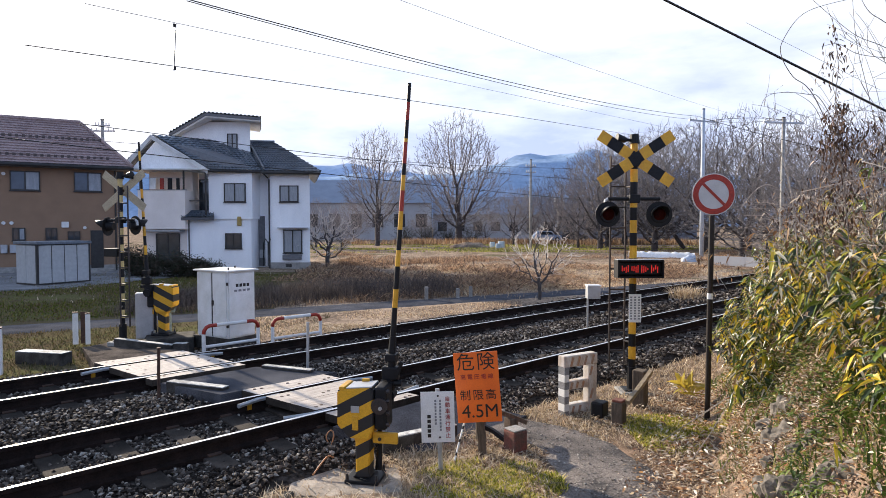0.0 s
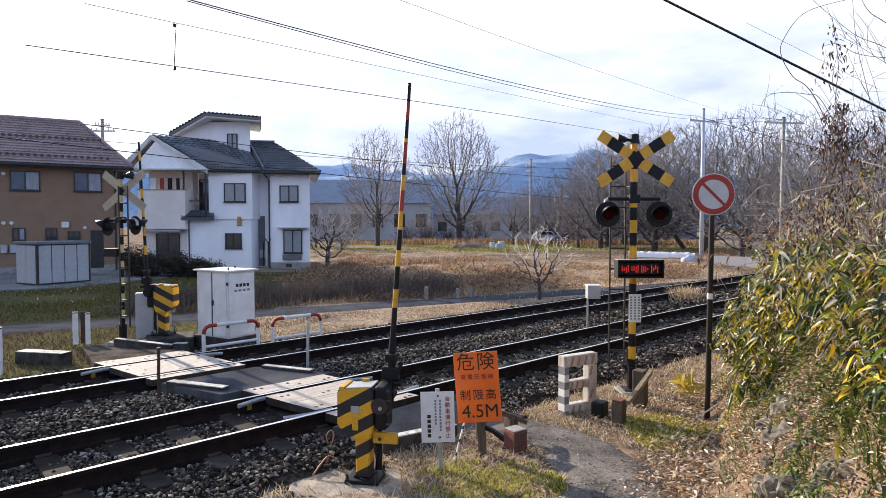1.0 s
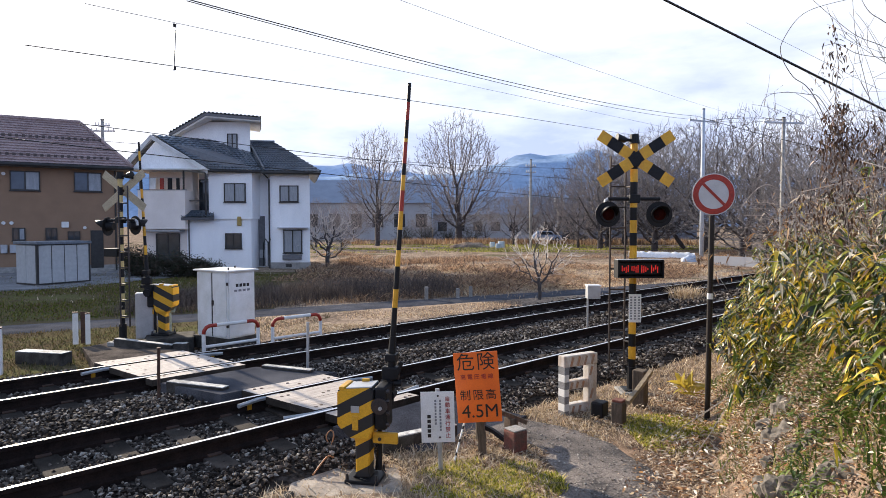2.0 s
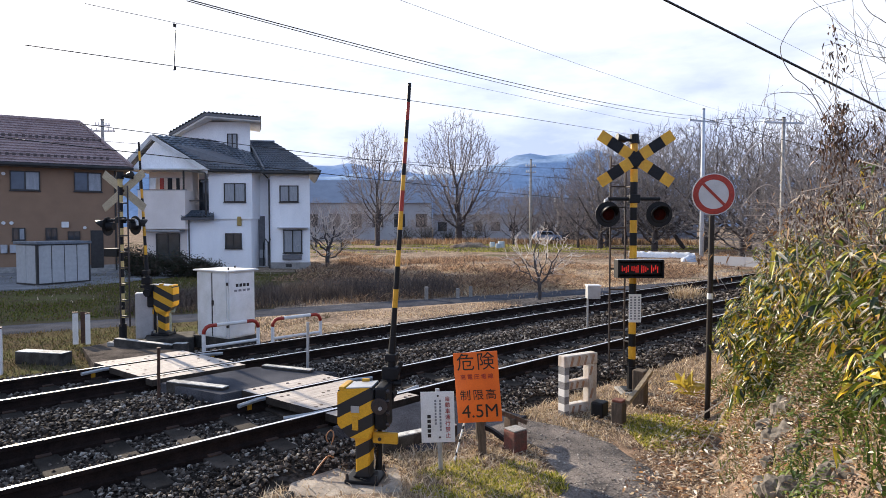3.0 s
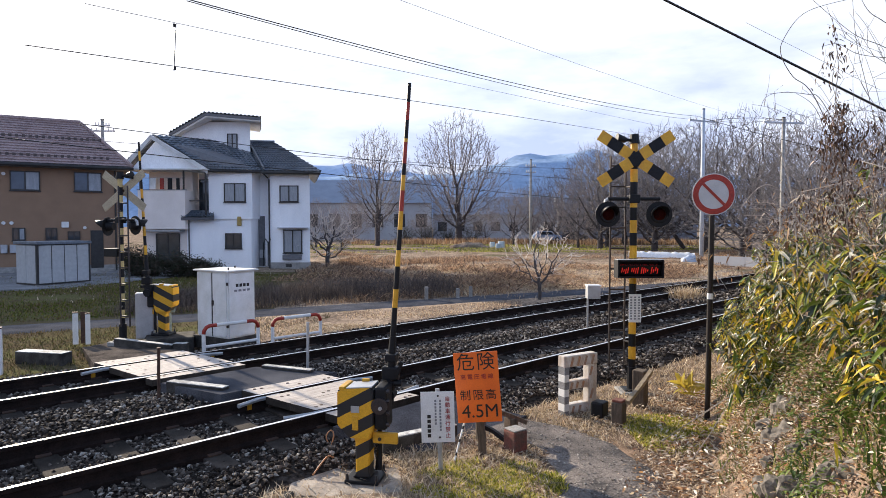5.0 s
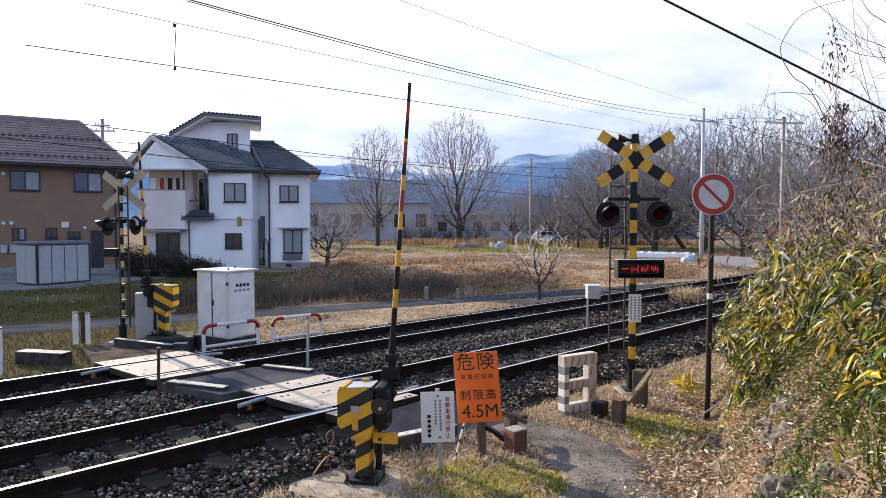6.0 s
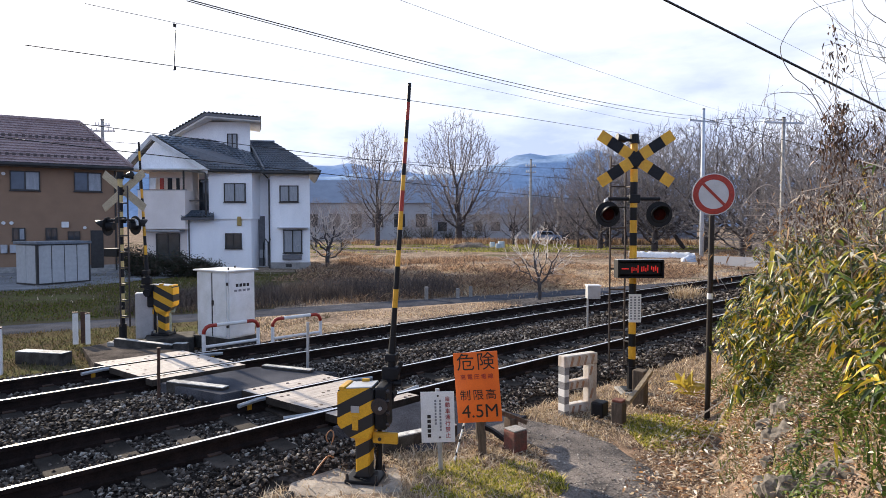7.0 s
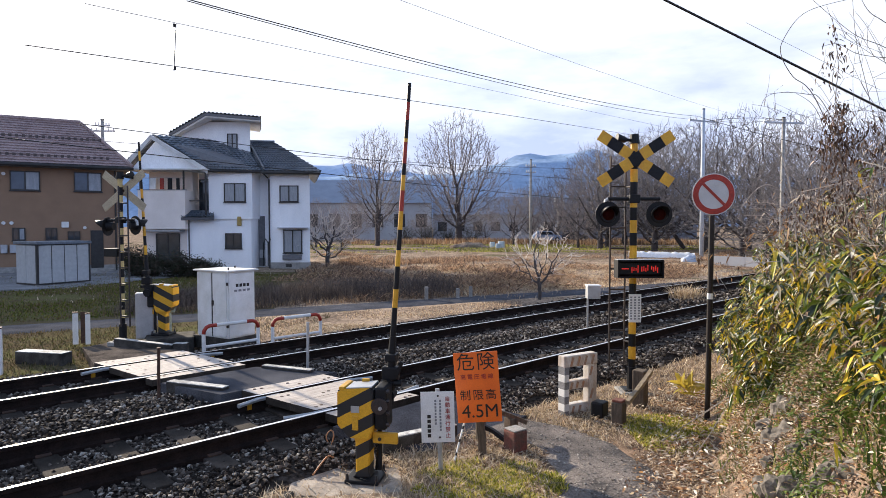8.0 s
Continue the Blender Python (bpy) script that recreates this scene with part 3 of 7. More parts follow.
def flasher(g, x, z, y, turn=0):
    """A round black backboard with a deep hooded red lens."""
    bm = bmesh.new()
    rod((0, -0.0, 0), (0, 0.012, 0), 0.18, n=32, bm=bm)
    rot = Matrix.Translation((x, y, z)) @ Matrix.Rotation(radians(turn), 4, "Z")
    bm.transform(rot)
    disc = part("backboard", bm, BLACK, g, "round black backboard")
    rim = bmesh.new()
    rod((0, -0.02, 0), (0, -0.002, 0), 0.11, 0.12, 28, rim)
    rim.transform(rot)
    part("lens_ring", rim, BLACK, disc)
    lens = bmesh.new()
    bmesh.ops.create_uvsphere(lens, u_segments=20, v_segments=8, radius=0.088)
    bmesh.ops.scale(lens, verts=lens.verts[:], vec=(1, 0.3, 1))
    lens.transform(rot @ Matrix.Translation((0, -0.018, 0)))
    part("lens", lens, LENS, disc, "dark red glass lens", True)
    hood = bmesh.new()
    rows = []
    for k in range(17):
        a = radians(-10 + 200 * k / 16)
        ln = 0.06 + 0.17 * max(0, math.sin(a)) ** 0.7
        rows.append([hood.verts.new((r * math.cos(a), yy, r * math.sin(a))) for r, yy in ((0.115, -0.01), (0.118, -ln), (0.112, -ln), (0.108, -0.01))])
    for a, b in zip(rows, rows[1:]):
        for j in range(4):
            hood.faces.new((a[j], a[(j + 1) % 4], b[(j + 1) % 4], b[j]))
    bmesh.ops.recalc_face_normals(hood, faces=hood.faces[:])
    hood.transform(rot)
    part("hood", hood, BLACK, disc, "black sun hood", True)
    can = bmesh.new()
    rod((0, 0.012, 0), (0, 0.13, 0), 0.10, 0.07, 18, can)
    can.transform(rot)
    part("lamp_can", can, BLACK, disc)


def signal_post(m, label, turn, tall, front):
    g = thing("crossing_signal", m, label, "crossing signal", group="crossing signals")
    part("foot", rod((0, 0, 0), (0, 0, 0.36), 0.068, n=14), BLACK, g, "black foot sleeve")
    part("base_flange", box(-0.13, 0.13, -0.13, 0.13, 0.03, 0.05, 0.006), BLACK, g)
    part("footing", box(-0.20, 0.20, -0.20, 0.20, -0.08, 0.03, 0.02), CONCRETE, g, "pale concrete footing")
    n = 10
    banded(g, "pole_band", (0, 0, 0.36), (0, 0, tall), 0.052 if front else 0.045, [BLACK, YELLOW if front else FADED_YELLOW], [0.115] + [(tall - 0.475) / 17] * 17)
    part("pole_cap", rod((0, 0, tall), (0, 0, tall + 0.13), 0.075, 0.06, 14), BLACK, g, "black bell on the pole's top")
    part("bell_horn", rod((-0.12, -0.02, tall + 0.05), (-0.26, -0.03, tall + 0.07), 0.035, 0.075, 14), BLACK, g)
    part("bell_bracket", rod((-0.13, -0.02, tall + 0.05), (0, 0, tall + 0.05), 0.022, n=8), BLACK, g)
    pair = [YELLOW, BLACK] if front else [CREAM, CREAM]
    crossbuck(g, tall - 0.22, 1.22, -0.075, pair)
    zb = tall - 0.78
    part("lamp_bar", rod((-0.37, 0, zb), (0.37, 0, zb), 0.026, n=10), BLACK, g)
    part("bar_clamp", box(-0.075, 0.075, -0.07, 0.07, zb - 0.06, zb + 0.06, 0.012), BLACK, g)
    part("bar_elbow", tube([(-0.36, 0, zb), (-0.40, 0, zb - 0.02), (-0.41, 0, zb - 0.10)], 0.025, 8), GALV, g)
    if front:
        flasher(g, -0.39, zb - 0.22, -0.10, 6)
        flasher(g, 0.33, zb - 0.22, -0.10, -6)
    else:
        flasher(g, 0.36, zb - 0.12, -0.02, 105)
        flasher(g, -0.26, zb - 0.10, -0.10, -10)
        part("display_case", box(0.06, 0.40, -0.25, 0.05, tall - 1.48, tall - 1.32, 0.012), BLACK, g, "black display case seen edge-on")
    # ladder behind the pole
    lx = -0.27 if front else -0.42
    for x in (lx, lx + 0.22):
        part("ladder_rail", rod((x, 0.22, 0.35), (x, 0.22, tall - 0.15), 0.014, n=8), DARK_METAL, g)
    z = 0.55
    while z < tall - 0.2:
        part("ladder_rung", rod((lx, 0.22, z), (lx + 0.22, 0.22, z), 0.013, n=8), DARK_METAL, g)
        z += 0.30
    for z in (0.7, tall - 0.6):
        part("ladder_stay", rod((lx + 0.22, 0.22, z), (0, 0, z), 0.014, n=6), DARK_METAL, g)
    return g


CREAM = mat("bare_back_of_blades", (0.42, 0.36, 0.25), (0.33, 0.28, 0.20), rough=0.6)


def message_display(m):
    """A red character display; an added turning drum stands in for changing LEDs."""
    g = thing("message_display", m, "black box display with glowing red characters", "display")
    case = bmesh.new()
    for q in [(-0.32, 0.32, -0.10, 0.10, 0.105, 0.125), (-0.32, 0.32, -0.10, 0.10, -0.125, -0.105), (-0.32, -0.30, -0.10, 0.10, -0.105, 0.105), (0.30, 0.32, -0.10, 0.10, -0.105, 0.105), (-0.30, 0.30, 0.08, 0.10, -0.105, 0.105)]:
        box(*q, bm=case)
    part("case", case, BLACK, g, "black sheet metal case")
    part("top_edge", box(-0.322, 0.322, -0.102, 0.102, 0.126, 0.132), GALV, g, "light grey strip along the top edge")
    drum = new("message_drum")
    drum.parent = g
    drum.location = (0, 0.005, 0)
    tagged(drum, "added drum with two glowing red messages, standing in for LEDs")
    r = 0.045
    for k in range(3):
        bm = box(-0.29, 0.29, -r - 0.004, -r, -r * 1.7, r * 1.7)
        bm.transform(Matrix.Rotation(radians(-120 * k), 4, "X"))
        part("message_panel", bm, BLACK, drum)
    rng = random.Random(12)
    for k in (0, 1):
        rot = Matrix.Rotation(radians(-120 * k), 4, "X")
        for i in range(4):
            cell = bmesh.new()
            x0 = -0.205 + 0.137 * i
            if k == 1 and i == 0:
                box(x0 - 0.05, x0 + 0.05, -r - 0.007, -r - 0.005, -0.007, 0.007, bm=cell)
            else:
                for u in (-0.042, -0.014, 0.014, 0.042):
                    lo, hi = rng.uniform(-0.058, -0.01), rng.uniform(0.012, 0.058)
                    box(x0 + u - 0.0055, x0 + u + 0.0055, -r - 0.007, -r - 0.005, lo, hi, bm=cell)
            cell.transform(rot)
            part("character", cell, LED, drum, "glowing red strokes")
    return drum


def build_signs():
    # orange height warning
    g = thing("warning_sign", pose(0.415, 6.18, -0.25, 0, -4.6, -6), "orange warning board with black characters on a wooden post", "sign")
    bm = box(-0.225, 0.225, -0.045, -0.038, 0.38, 1.10, 0.003)
    part("board", bm, ORANGE, g, "orange sheet metal board")
    part("post", box(-0.045, 0.035, -0.035, 0.04, -0.05, 1.0, 0.008), WOOD, g, "weathered wooden post")
    f = Matrix.Rotation(radians(90), 4, "X")
    for i, ch in enumerate("危険"):
        lettering("character", ch, 0.19, SIGN_BLACK, g, Matrix.Translation((-0.105 + 0.205 * i, -0.047, 0.99)) @ f)
    for i, ch in enumerate("高電圧電線"):
        lettering("character", ch, 0.058, SIGN_RED, g, Matrix.Translation((-0.14 + 0.07 * i, -0.047, 0.845)) @ f)
    for i, ch in enumerate("制限高"):
        lettering("character", ch, 0.115, SIGN_BLACK, g, Matrix.Translation((-0.13 + 0.13 * i, -0.047, 0.655)) @ f)
    lettering("character", "4.5M", 0.19, SIGN_BLACK, g, Matrix.Translation((0.01, -0.047, 0.49)) @ f)
    # white notice
    g = thing("notice_sign", pose(-0.03, 5.78, -0.25, 0, -1.5, 0), "white notice board with vertical lettering on a steel post", "sign")
    part("board", box(-0.165, 0.155, -0.03, -0.024, 0.31, 0.80, 0.002), WHITE, g, "white sheet metal board")
    part("post", rod((0.012, 0, -0.05), (-0.004, 0, 0.82), 0.022, n=10), GALV, g, "grey steel post")
    lettering("lettering", "\n".join("自動車通行禁止"), 0.052, SIGN_RED, g, Matrix.Translation((0.09, -0.032, 0.55)) @ f, spacing=1.13)
    for i in range(5):
        part("writing_bar", box(-0.105, -0.072, -0.032, -0.0305, 0.545 - i * 0.046, 0.578 - i * 0.046), SIGN_BLACK, g)
    for x, n in ((0.02, 10), (-0.025, 8)):
        for i in range(n):
            part("writing_bar", box(x - 0.009, x + 0.009, -0.032, -0.0305, 0.70 - i * 0.031, 0.722 - i * 0.031), SIGN_GREY, g)
    for x, z in ((0.0, 0.76), (0.01, 0.36)):
        part("screw", rod((x, -0.036, z), (x, -0.03, z), 0.010, n=8), DARK_METAL, g)
    # small notice on the signal's pole
    g = thing("notice_plate", pose(2.72, 8.62, 0.96), "small white notice plate strapped to the signal pole", "sign")
    part("plate", box(-0.088, 0.088, -0.012, -0.006, -0.20, 0.20, 0.002), WHITE, g)
    for x in (-0.055, 0.0, 0.055):
        for i in range(9):
            part("writing_bar", box(x - 0.014, x + 0.014, -0.0145, -0.0125, 0.145 - i * 0.038, 0.168 - i * 0.038), SIGN_GREY, g)
    # no-vehicles sign
    g = thing("road_sign", pose(3.19, 7.29, -0.3, 0, 0.4, -6), "round red and white closed-road sign on a dark pole", "road sign")
    zc = 2.80
    part("pole", rod((0, 0, -0.1), (0, 0, zc + 0.1), 0.032, n=14), BROWN_POLE, g, "dark brown steel pole")
    part("pole_tape", rod((0, 0, 1.55), (0, 0, 1.62), 0.0335, n=14), WHITE, g, "white tape round the pole")
    disc = part("sign_disc", rod((0, -0.044, zc), (0, -0.038, zc), 0.247, n=48), SIGN_WHITE, g, "white reflective disc")
    ring = bmesh.new()
    rows = []
    for k in range(48):
        a = 2 * math.pi * k / 48
        rows.append([ring.verts.new((r * math.cos(a), y, zc + r * math.sin(a))) for r, y in ((0.236, -0.045), (0.236, -0.048), (0.173, -0.048), (0.173, -0.045))])
    for k in range(48):
        a, b = rows[k], rows[(k + 1) % 48]
        for j in range(4):
            ring.faces.new((a[j], a[(j + 1) % 4], b[(j + 1) % 4], b[j]))
    bmesh.ops.recalc_face_normals(ring, faces=ring.faces[:])
    part("red_ring", ring, RED, disc, "red ring")
    bar = box(-0.172, 0.172, -0.0475, -0.0445, -0.0165, 0.0165)
    bar.transform(Matrix.Translation((0, 0, zc)) @ Matrix.Rotation(radians(45), 4, "Y"))
    part("red_bar", bar, RED, disc, "red diagonal bar")
    for z in (zc - 0.1, zc + 0.1):
        part("clamp", box(-0.045, 0.045, -0.04, 0.036, z - 0.02, z + 0.02, 0.004), GALV, g)


BROWN_POLE = mat("brown_pole_paint", (0.024, 0.018, 0.016), (0.016, 0.012, 0.011), rough=0.5, spec=0.25)


def build_posts():
    # slotted concrete guard frame beside the crossing
    pa, pb = Vector((1.475, 7.53, 0)), Vector((1.93, 7.80, 0))
    v = pb - pa
    g = thing("concrete_barrier", Matrix.Translation((pa.x, pa.y, -0.27)) @ Matrix.Rotation(math.atan2(v.y, v.x), 4, "Z"), "scuffed concrete guard frame with faded paint stripes", "barrier")
    L = v.length
    for i in range(7):
        part("painted_band", box(0, 0.075, -0.058, 0.058, i * 0.091, (i + 1) * 0.091, 0.003), BAND_GREY if i % 2 == 0 else WHITE, g, "faded grey or white band")
    part("upright", box(L - 0.12, L + 0.02, -0.055, 0.055, 0.0, 0.638, 0.010), GUARD, g)
    part("top_beam", box(-0.004, L + 0.024, -0.061, 0.061, 0.639, 0.78, 0.012), GUARD, g)
    part("middle_beam", box(0.077, L - 0.122, -0.051, 0.051, 0.35, 0.46, 0.010), GUARD, g)
    part("bottom_beam", box(0.077, L - 0.122, -0.051, 0.051, 0.03, 0.165, 0.010), GUARD, g)
    faded = mat("rusty_faded_stripe", (0.40, 0.21, 0.12), (0.30, 0.22, 0.17), rough=0.9, scale=14)
    for x0, z0, ln, y in ((0.10, 0.645, 0.12, -0.0625), (0.21, 0.645, 0.12, -0.0625), (0.33, 0.645, 0.12, -0.0625), (0.45, 0.645, 0.12, -0.0625), (0.43, 0.50, 0.12, -0.0565), (0.44, 0.20, 0.13, -0.0565),
                          (0.11, 0.355, 0.09, -0.0525), (0.20, 0.355, 0.09, -0.0525), (0.30, 0.355, 0.09, -0.0525), (0.13, 0.035, 0.11, -0.0525), (0.24, 0.035, 0.11, -0.0525), (0.46, 0.01, 0.11, -0.0565)):
        st = box(-0.018, 0.018, y, y + 0.002, 0, ln)
        st.transform(Matrix.Translation((x0, 0, z0)) @ Matrix.Rotation(radians(18), 4, "Y"))
        part("faded_stripe", st, faded, g)
    # low timber barrier, its lower rail and red-topped stump
    g = thing("timber_barrier", pose(0.76, 6.33, -0.27, 0, 0, 35), "broken low wooden barrier with a faded red stump", "barrier")
    part("stump", box(-0.09, 0.09, -0.09, 0.09, 0, 0.26, 0.015), mat("faded_red_stump", (0.20, 0.06, 0.045), (0.10, 0.06, 0.05), rough=0.9), g, "faded red stump")
    part("stump_top", box(-0.085, 0.085, -0.085, 0.085, 0.26, 0.275, 0.006), CONCRETE, g)
    part("post", box(0.15, 0.27, 0.25, 0.36, 0, 0.27, 0.01), WOOD, g)
    part("rail", tube([(0.04, 0.40, 0.36), (0.20, 0.30, 0.29), (0.36, 0.22, 0.21)], 0.034, 4), WOOD, g, "split weathered top rail")
    part("rail", tube([(-0.16, 0.44, 0.24), (-0.05, 0.30, 0.17), (-0.03, 0.095, 0.11)], 0.030, 4), BLACK, g, "black lower rail")
    part("prop", box(-0.16, -0.07, 0.40, 0.48, 0, 0.34, 0.01), WOOD, g)
    g = thing("timber_barrier", pose(2.10, 7.21, -0.27, 0, 0, 50), "low weathered posts with a slanting wooden rail", "barrier")
    part("post", box(-0.07, 0.07, -0.07, 0.07, 0, 0.30, 0.014), WOOD, g)
    part("post_top", box(-0.065, 0.065, -0.065, 0.065, 0.30, 0.33, 0.01), mat("post_top_paint", (0.18, 0.07, 0.05), rough=0.9), g)
    part("post", box(0.76, 0.92, 0.0, 0.16, 0, 0.52, 0.014), WOOD, g)
    part("rail", tube([(0.03, -0.095, 0.30), (0.45, -0.075, 0.40), (0.88, -0.045, 0.51)], 0.036, 4), mat("pale_timber", (0.32, 0.25, 0.16), (0.2, 0.15, 0.1), stretch=(1, 6, 6)), g)
    part("block", box(-0.02, 0.16, 0.2, 0.36, 0, 0.24, 0.02), BLACK, g)
    # striped stay wire beside the notice
    g = thing("stay_wire", pose(0.12, 5.95, -0.25), "thin black and white striped guy stay", "stay wire")
    banded(g, "stay_band", (-0.02, 0, 0), (0.16, 0.35, 0.55), 0.010, [WHITE, BLACK], [0.1, 0.03] * 5)
    # slender posts between the tracks
    for s, d, h, r, mt, lab in ((2.73, 8.23, 0.70, 0.020, RUST, "thin rusty steel marker post"), (4.91, 8.19, 0.80, 0.022, GALV, "thin grey steel marker post")):
        x, y = W(s, d)
        g = thing("marker_post", pose(x, y, -0.16), lab, "post", group="marker posts")
        part("post", rod((0, 0, -0.03), (0.01, 0, h), r, n=10), mt, g)
        part("post_cap", rod((0.01, 0, h), (0.01, 0, h + 0.012), r * 1.25, n=10), mt, g)
    # white posts by the far approach, a rusty plate between two of them
    for x, y, h, r in ((-7.39, 12.2, 0.59, 0.05), (-7.11, 9.66, 0.70, 0.07), (-7.14, 12.2, 0.57, 0.045)):
        g = thing("boundary_post", pose(x, y, -0.2, 0, 0, 30), "short weathered white boundary post", "post", group="boundary posts")
        part("post", box(-r, r, -r, r, -0.05, h, 0.012), WHITE, g)
        part("post_cap", box(-r - 0.004, r + 0.004, -r - 0.004, r + 0.004, h - 0.01, h + 0.012, 0.006), RUST, g, "rust-stained top")
    g = thing("rusty_plate", pose(-7.25, 12.24, -0.2, 0, 0, 20), "rusty dark steel plate standing between white posts", "steel plate")
    part("plate", box(-0.05, 0.05, -0.01, 0.01, -0.04, 0.60, 0.004), RUST, g)
    part("stiffener", box(-0.03, 0.0, 0.011, 0.03, -0.04, 0.58, 0.004), DARK_METAL, g)
    # cable stub posts at the far verge
    for x, y, h in ((-0.55, 20.2, 0.45), (0.5, 20.6, 0.35), (0.95, 20.9, 0.40)):
        g = thing("marker_stub", pose(x, y, height(x, y)), "short pale concrete marker stub", "post", group="marker stubs")
        part("stub", box(-0.06, 0.06, -0.06, 0.06, -0.05, h, 0.015), CONCRETE, g)


def hoop(s0, d0, s1, d1):
    a, b = Vector((*W(s0, d0), 0)), Vector((*W(s1, d1), 0))
    v = b - a
    L = v.length
    g = thing("guard_hoop", Matrix.Translation((a.x, a.y, -0.2)) @ Matrix.Rotation(math.atan2(v.y, v.x), 4, "Z"), "red and white tubular steel guard hoop", "guard rail", group="guard hoops")
    z = 0.54
    arc0 = [(0, 0, z - 0.14), (0.01, 0, z - 0.08), (0.05, 0, z - 0.025), (0.11, 0, z), (0.24, 0, z)]
    part("corner_tube", tube(arc0, 0.034, 10), RED, g, "red end bend", True)
    part("corner_tube", tube([(L - x, y, zz) for x, y, zz in arc0], 0.034, 10), RED, g, "red end bend", True)
    part("top_tube", tube([(0.24, 0, z), (L - 0.24, 0, z)], 0.034, 10), WHITE, g)
    for x in (0, L):
        part("leg", rod((x, 0, -0.05), (x, 0, z - 0.14), 0.034, n=10), WHITE, g)
    part("lower_tube", rod((0.03, 0, 0.17), (L - 0.03, 0, 0.17), 0.028, n=10), WHITE, g)


def build_cabinet():
    g = thing("equipment_cabinet", pose(-4.07, 11.5, -0.02, 0, 0, 58), "white sheet metal trackside cabinet with an overhanging lid", "cabinet")
    part("plinth", box(-0.03, 0.72, -0.03, 1.03, -0.25, 0.0, 0.01), OLD_CONCRETE, g)
    part("body", box(0, 0.64, 0, 0.90, 0.0, 1.27, 0.008), WHITE, g)
    part("door", box(0.02, 0.62, -0.022, -0.003, 0.03, 1.24, 0.006), WHITE, g)
    part("door", box(-0.022, -0.003, 0.03, 0.42, 0.03, 1.24, 0.006), WHITE, g)
    part("door", box(-0.022, -0.003, 0.46, 0.88, 0.03, 1.24, 0.006), WHITE, g)
    part("door_gap", box(-0.012, -0.002, 0.423, 0.457, 0.02, 1.25), BLACK, g)
    part("lid", box(-0.06, 0.70, -0.06, 0.96, 1.275, 1.305, 0.010), WHITE, g, "overhanging white lid")
    for z in (0.25, 1.05):
        part("hinge", rod((-0.03, -0.02, z - 0.03), (-0.03, -0.02, z + 0.03), 0.022, n=8), DARK_METAL, g)
    part("handle", box(-0.05, -0.022, 0.38, 0.42, 0.62, 0.72, 0.006), DARK_METAL, g)
    for i in range(4):
        part("writing_bar", box(0.17 + i * 0.085, 0.23 + i * 0.085, -0.0255, -0.0235, 0.98, 1.04), SIGN_BLACK, g)
        part("writing_bar", box(0.13 + i * 0.10, 0.20 + i * 0.10, -0.0255, -0.0235, 0.89, 0.93), SIGN_GREY, g)
    for x, y in ((0.1, 0.1), (0.58, 0.5), (0.1, 0.9)):
        part("lifting_eye", rod((x, y, 1.31), (x, y, 1.35), 0.015, n=8), DARK_METAL, g)
    # grey junction boxes by the far signal
    g = thing("junction_box", pose(-5.95, 12.15, -0.12, 0, 0, 20), "grey steel junction box on a post", "junction box")
    part("body", box(-0.17, 0.17, -0.12, 0.12, 0.0, 0.92, 0.012), GALV, g)
    part("door", box(-0.15, 0.15, -0.135, -0.122, 0.03, 0.89, 0.006), GALV, g)
    g = thing("junction_box", pose(-5.62, 12.35, -0.12, 0, 0, 20), "pale green junction box with a yellow label", "junction box")
    grn = mat("pale_green_paint", (0.25, 0.30, 0.28), (0.2, 0.24, 0.22))
    part("pedestal", rod((0, 0, 0), (0, 0, 0.5), 0.09, n=12), grn, g)
    part("body", box(-0.16, 0.16, -0.1, 0.1, 0.5, 0.95, 0.012), grn, g)
    part("label_plate", box(-0.13, 0.13, -0.106, -0.102, 0.60, 0.74), mat("pale_yellow_label", (0.5, 0.42, 0.2)), g)
    # relay box on a thin post beyond the far track
    g = thing("relay_box", pose(3.21, 13.49, -0.16), "light grey relay box on a slim post", "relay box")
    part("post", rod((0, 0, -0.05), (0, 0, 0.85), 0.02, n=8), GALV, g)
    part("body", box(-0.02, 0.26, -0.1, 0.14, 0.68, 0.96, 0.01), GALV, g)
    part("lid", box(-0.035, 0.275, -0.115, 0.155, 0.96, 0.985, 0.006), WHITE, g)


# ---- houses ----
BROWN_WALL = mat("brown_siding", (0.28, 0.178, 0.112), (0.24, 0.152, 0.096), rough=0.85, scale=1.2, bump=0.25, fine=25, contrast=0.1)
WHITE_WALL = mat("white_render", (0.92, 0.92, 0.93), (0.80, 0.81, 0.83), rough=0.9, scale=0.7, bump=0.2, fine=30, contrast=0.07, stretch=(1, 1, 0.35))
CREAM_WALL = mat("cream_render", (0.84, 0.76, 0.70), (0.74, 0.66, 0.60), rough=0.9, scale=0.7, bump=0.2, fine=30, contrast=0.07)
BROWN_TILE = mat("brown_roof_tile", (0.34, 0.25, 0.24), (0.25, 0.18, 0.172), rough=0.75, scale=1.5, fine=14, contrast=0.3)
GUARD_BROWN = mat("dark_brown_guard", (0.10, 0.075, 0.07), rough=0.6)
GREY_TILE = mat("blue_grey_roof_tile", (0.13, 0.15, 0.18), (0.07, 0.085, 0.105), rough=0.30, scale=1.5, fine=14, contrast=0.3, spec=0.6)
FRAME = mat("dark_window_frame", (0.035, 0.032, 0.030), rough=0.5, bump=0)
FASCIA = mat("grey_fascia", (0.16, 0.16, 0.17), (0.12, 0.12, 0.13), rough=0.6)


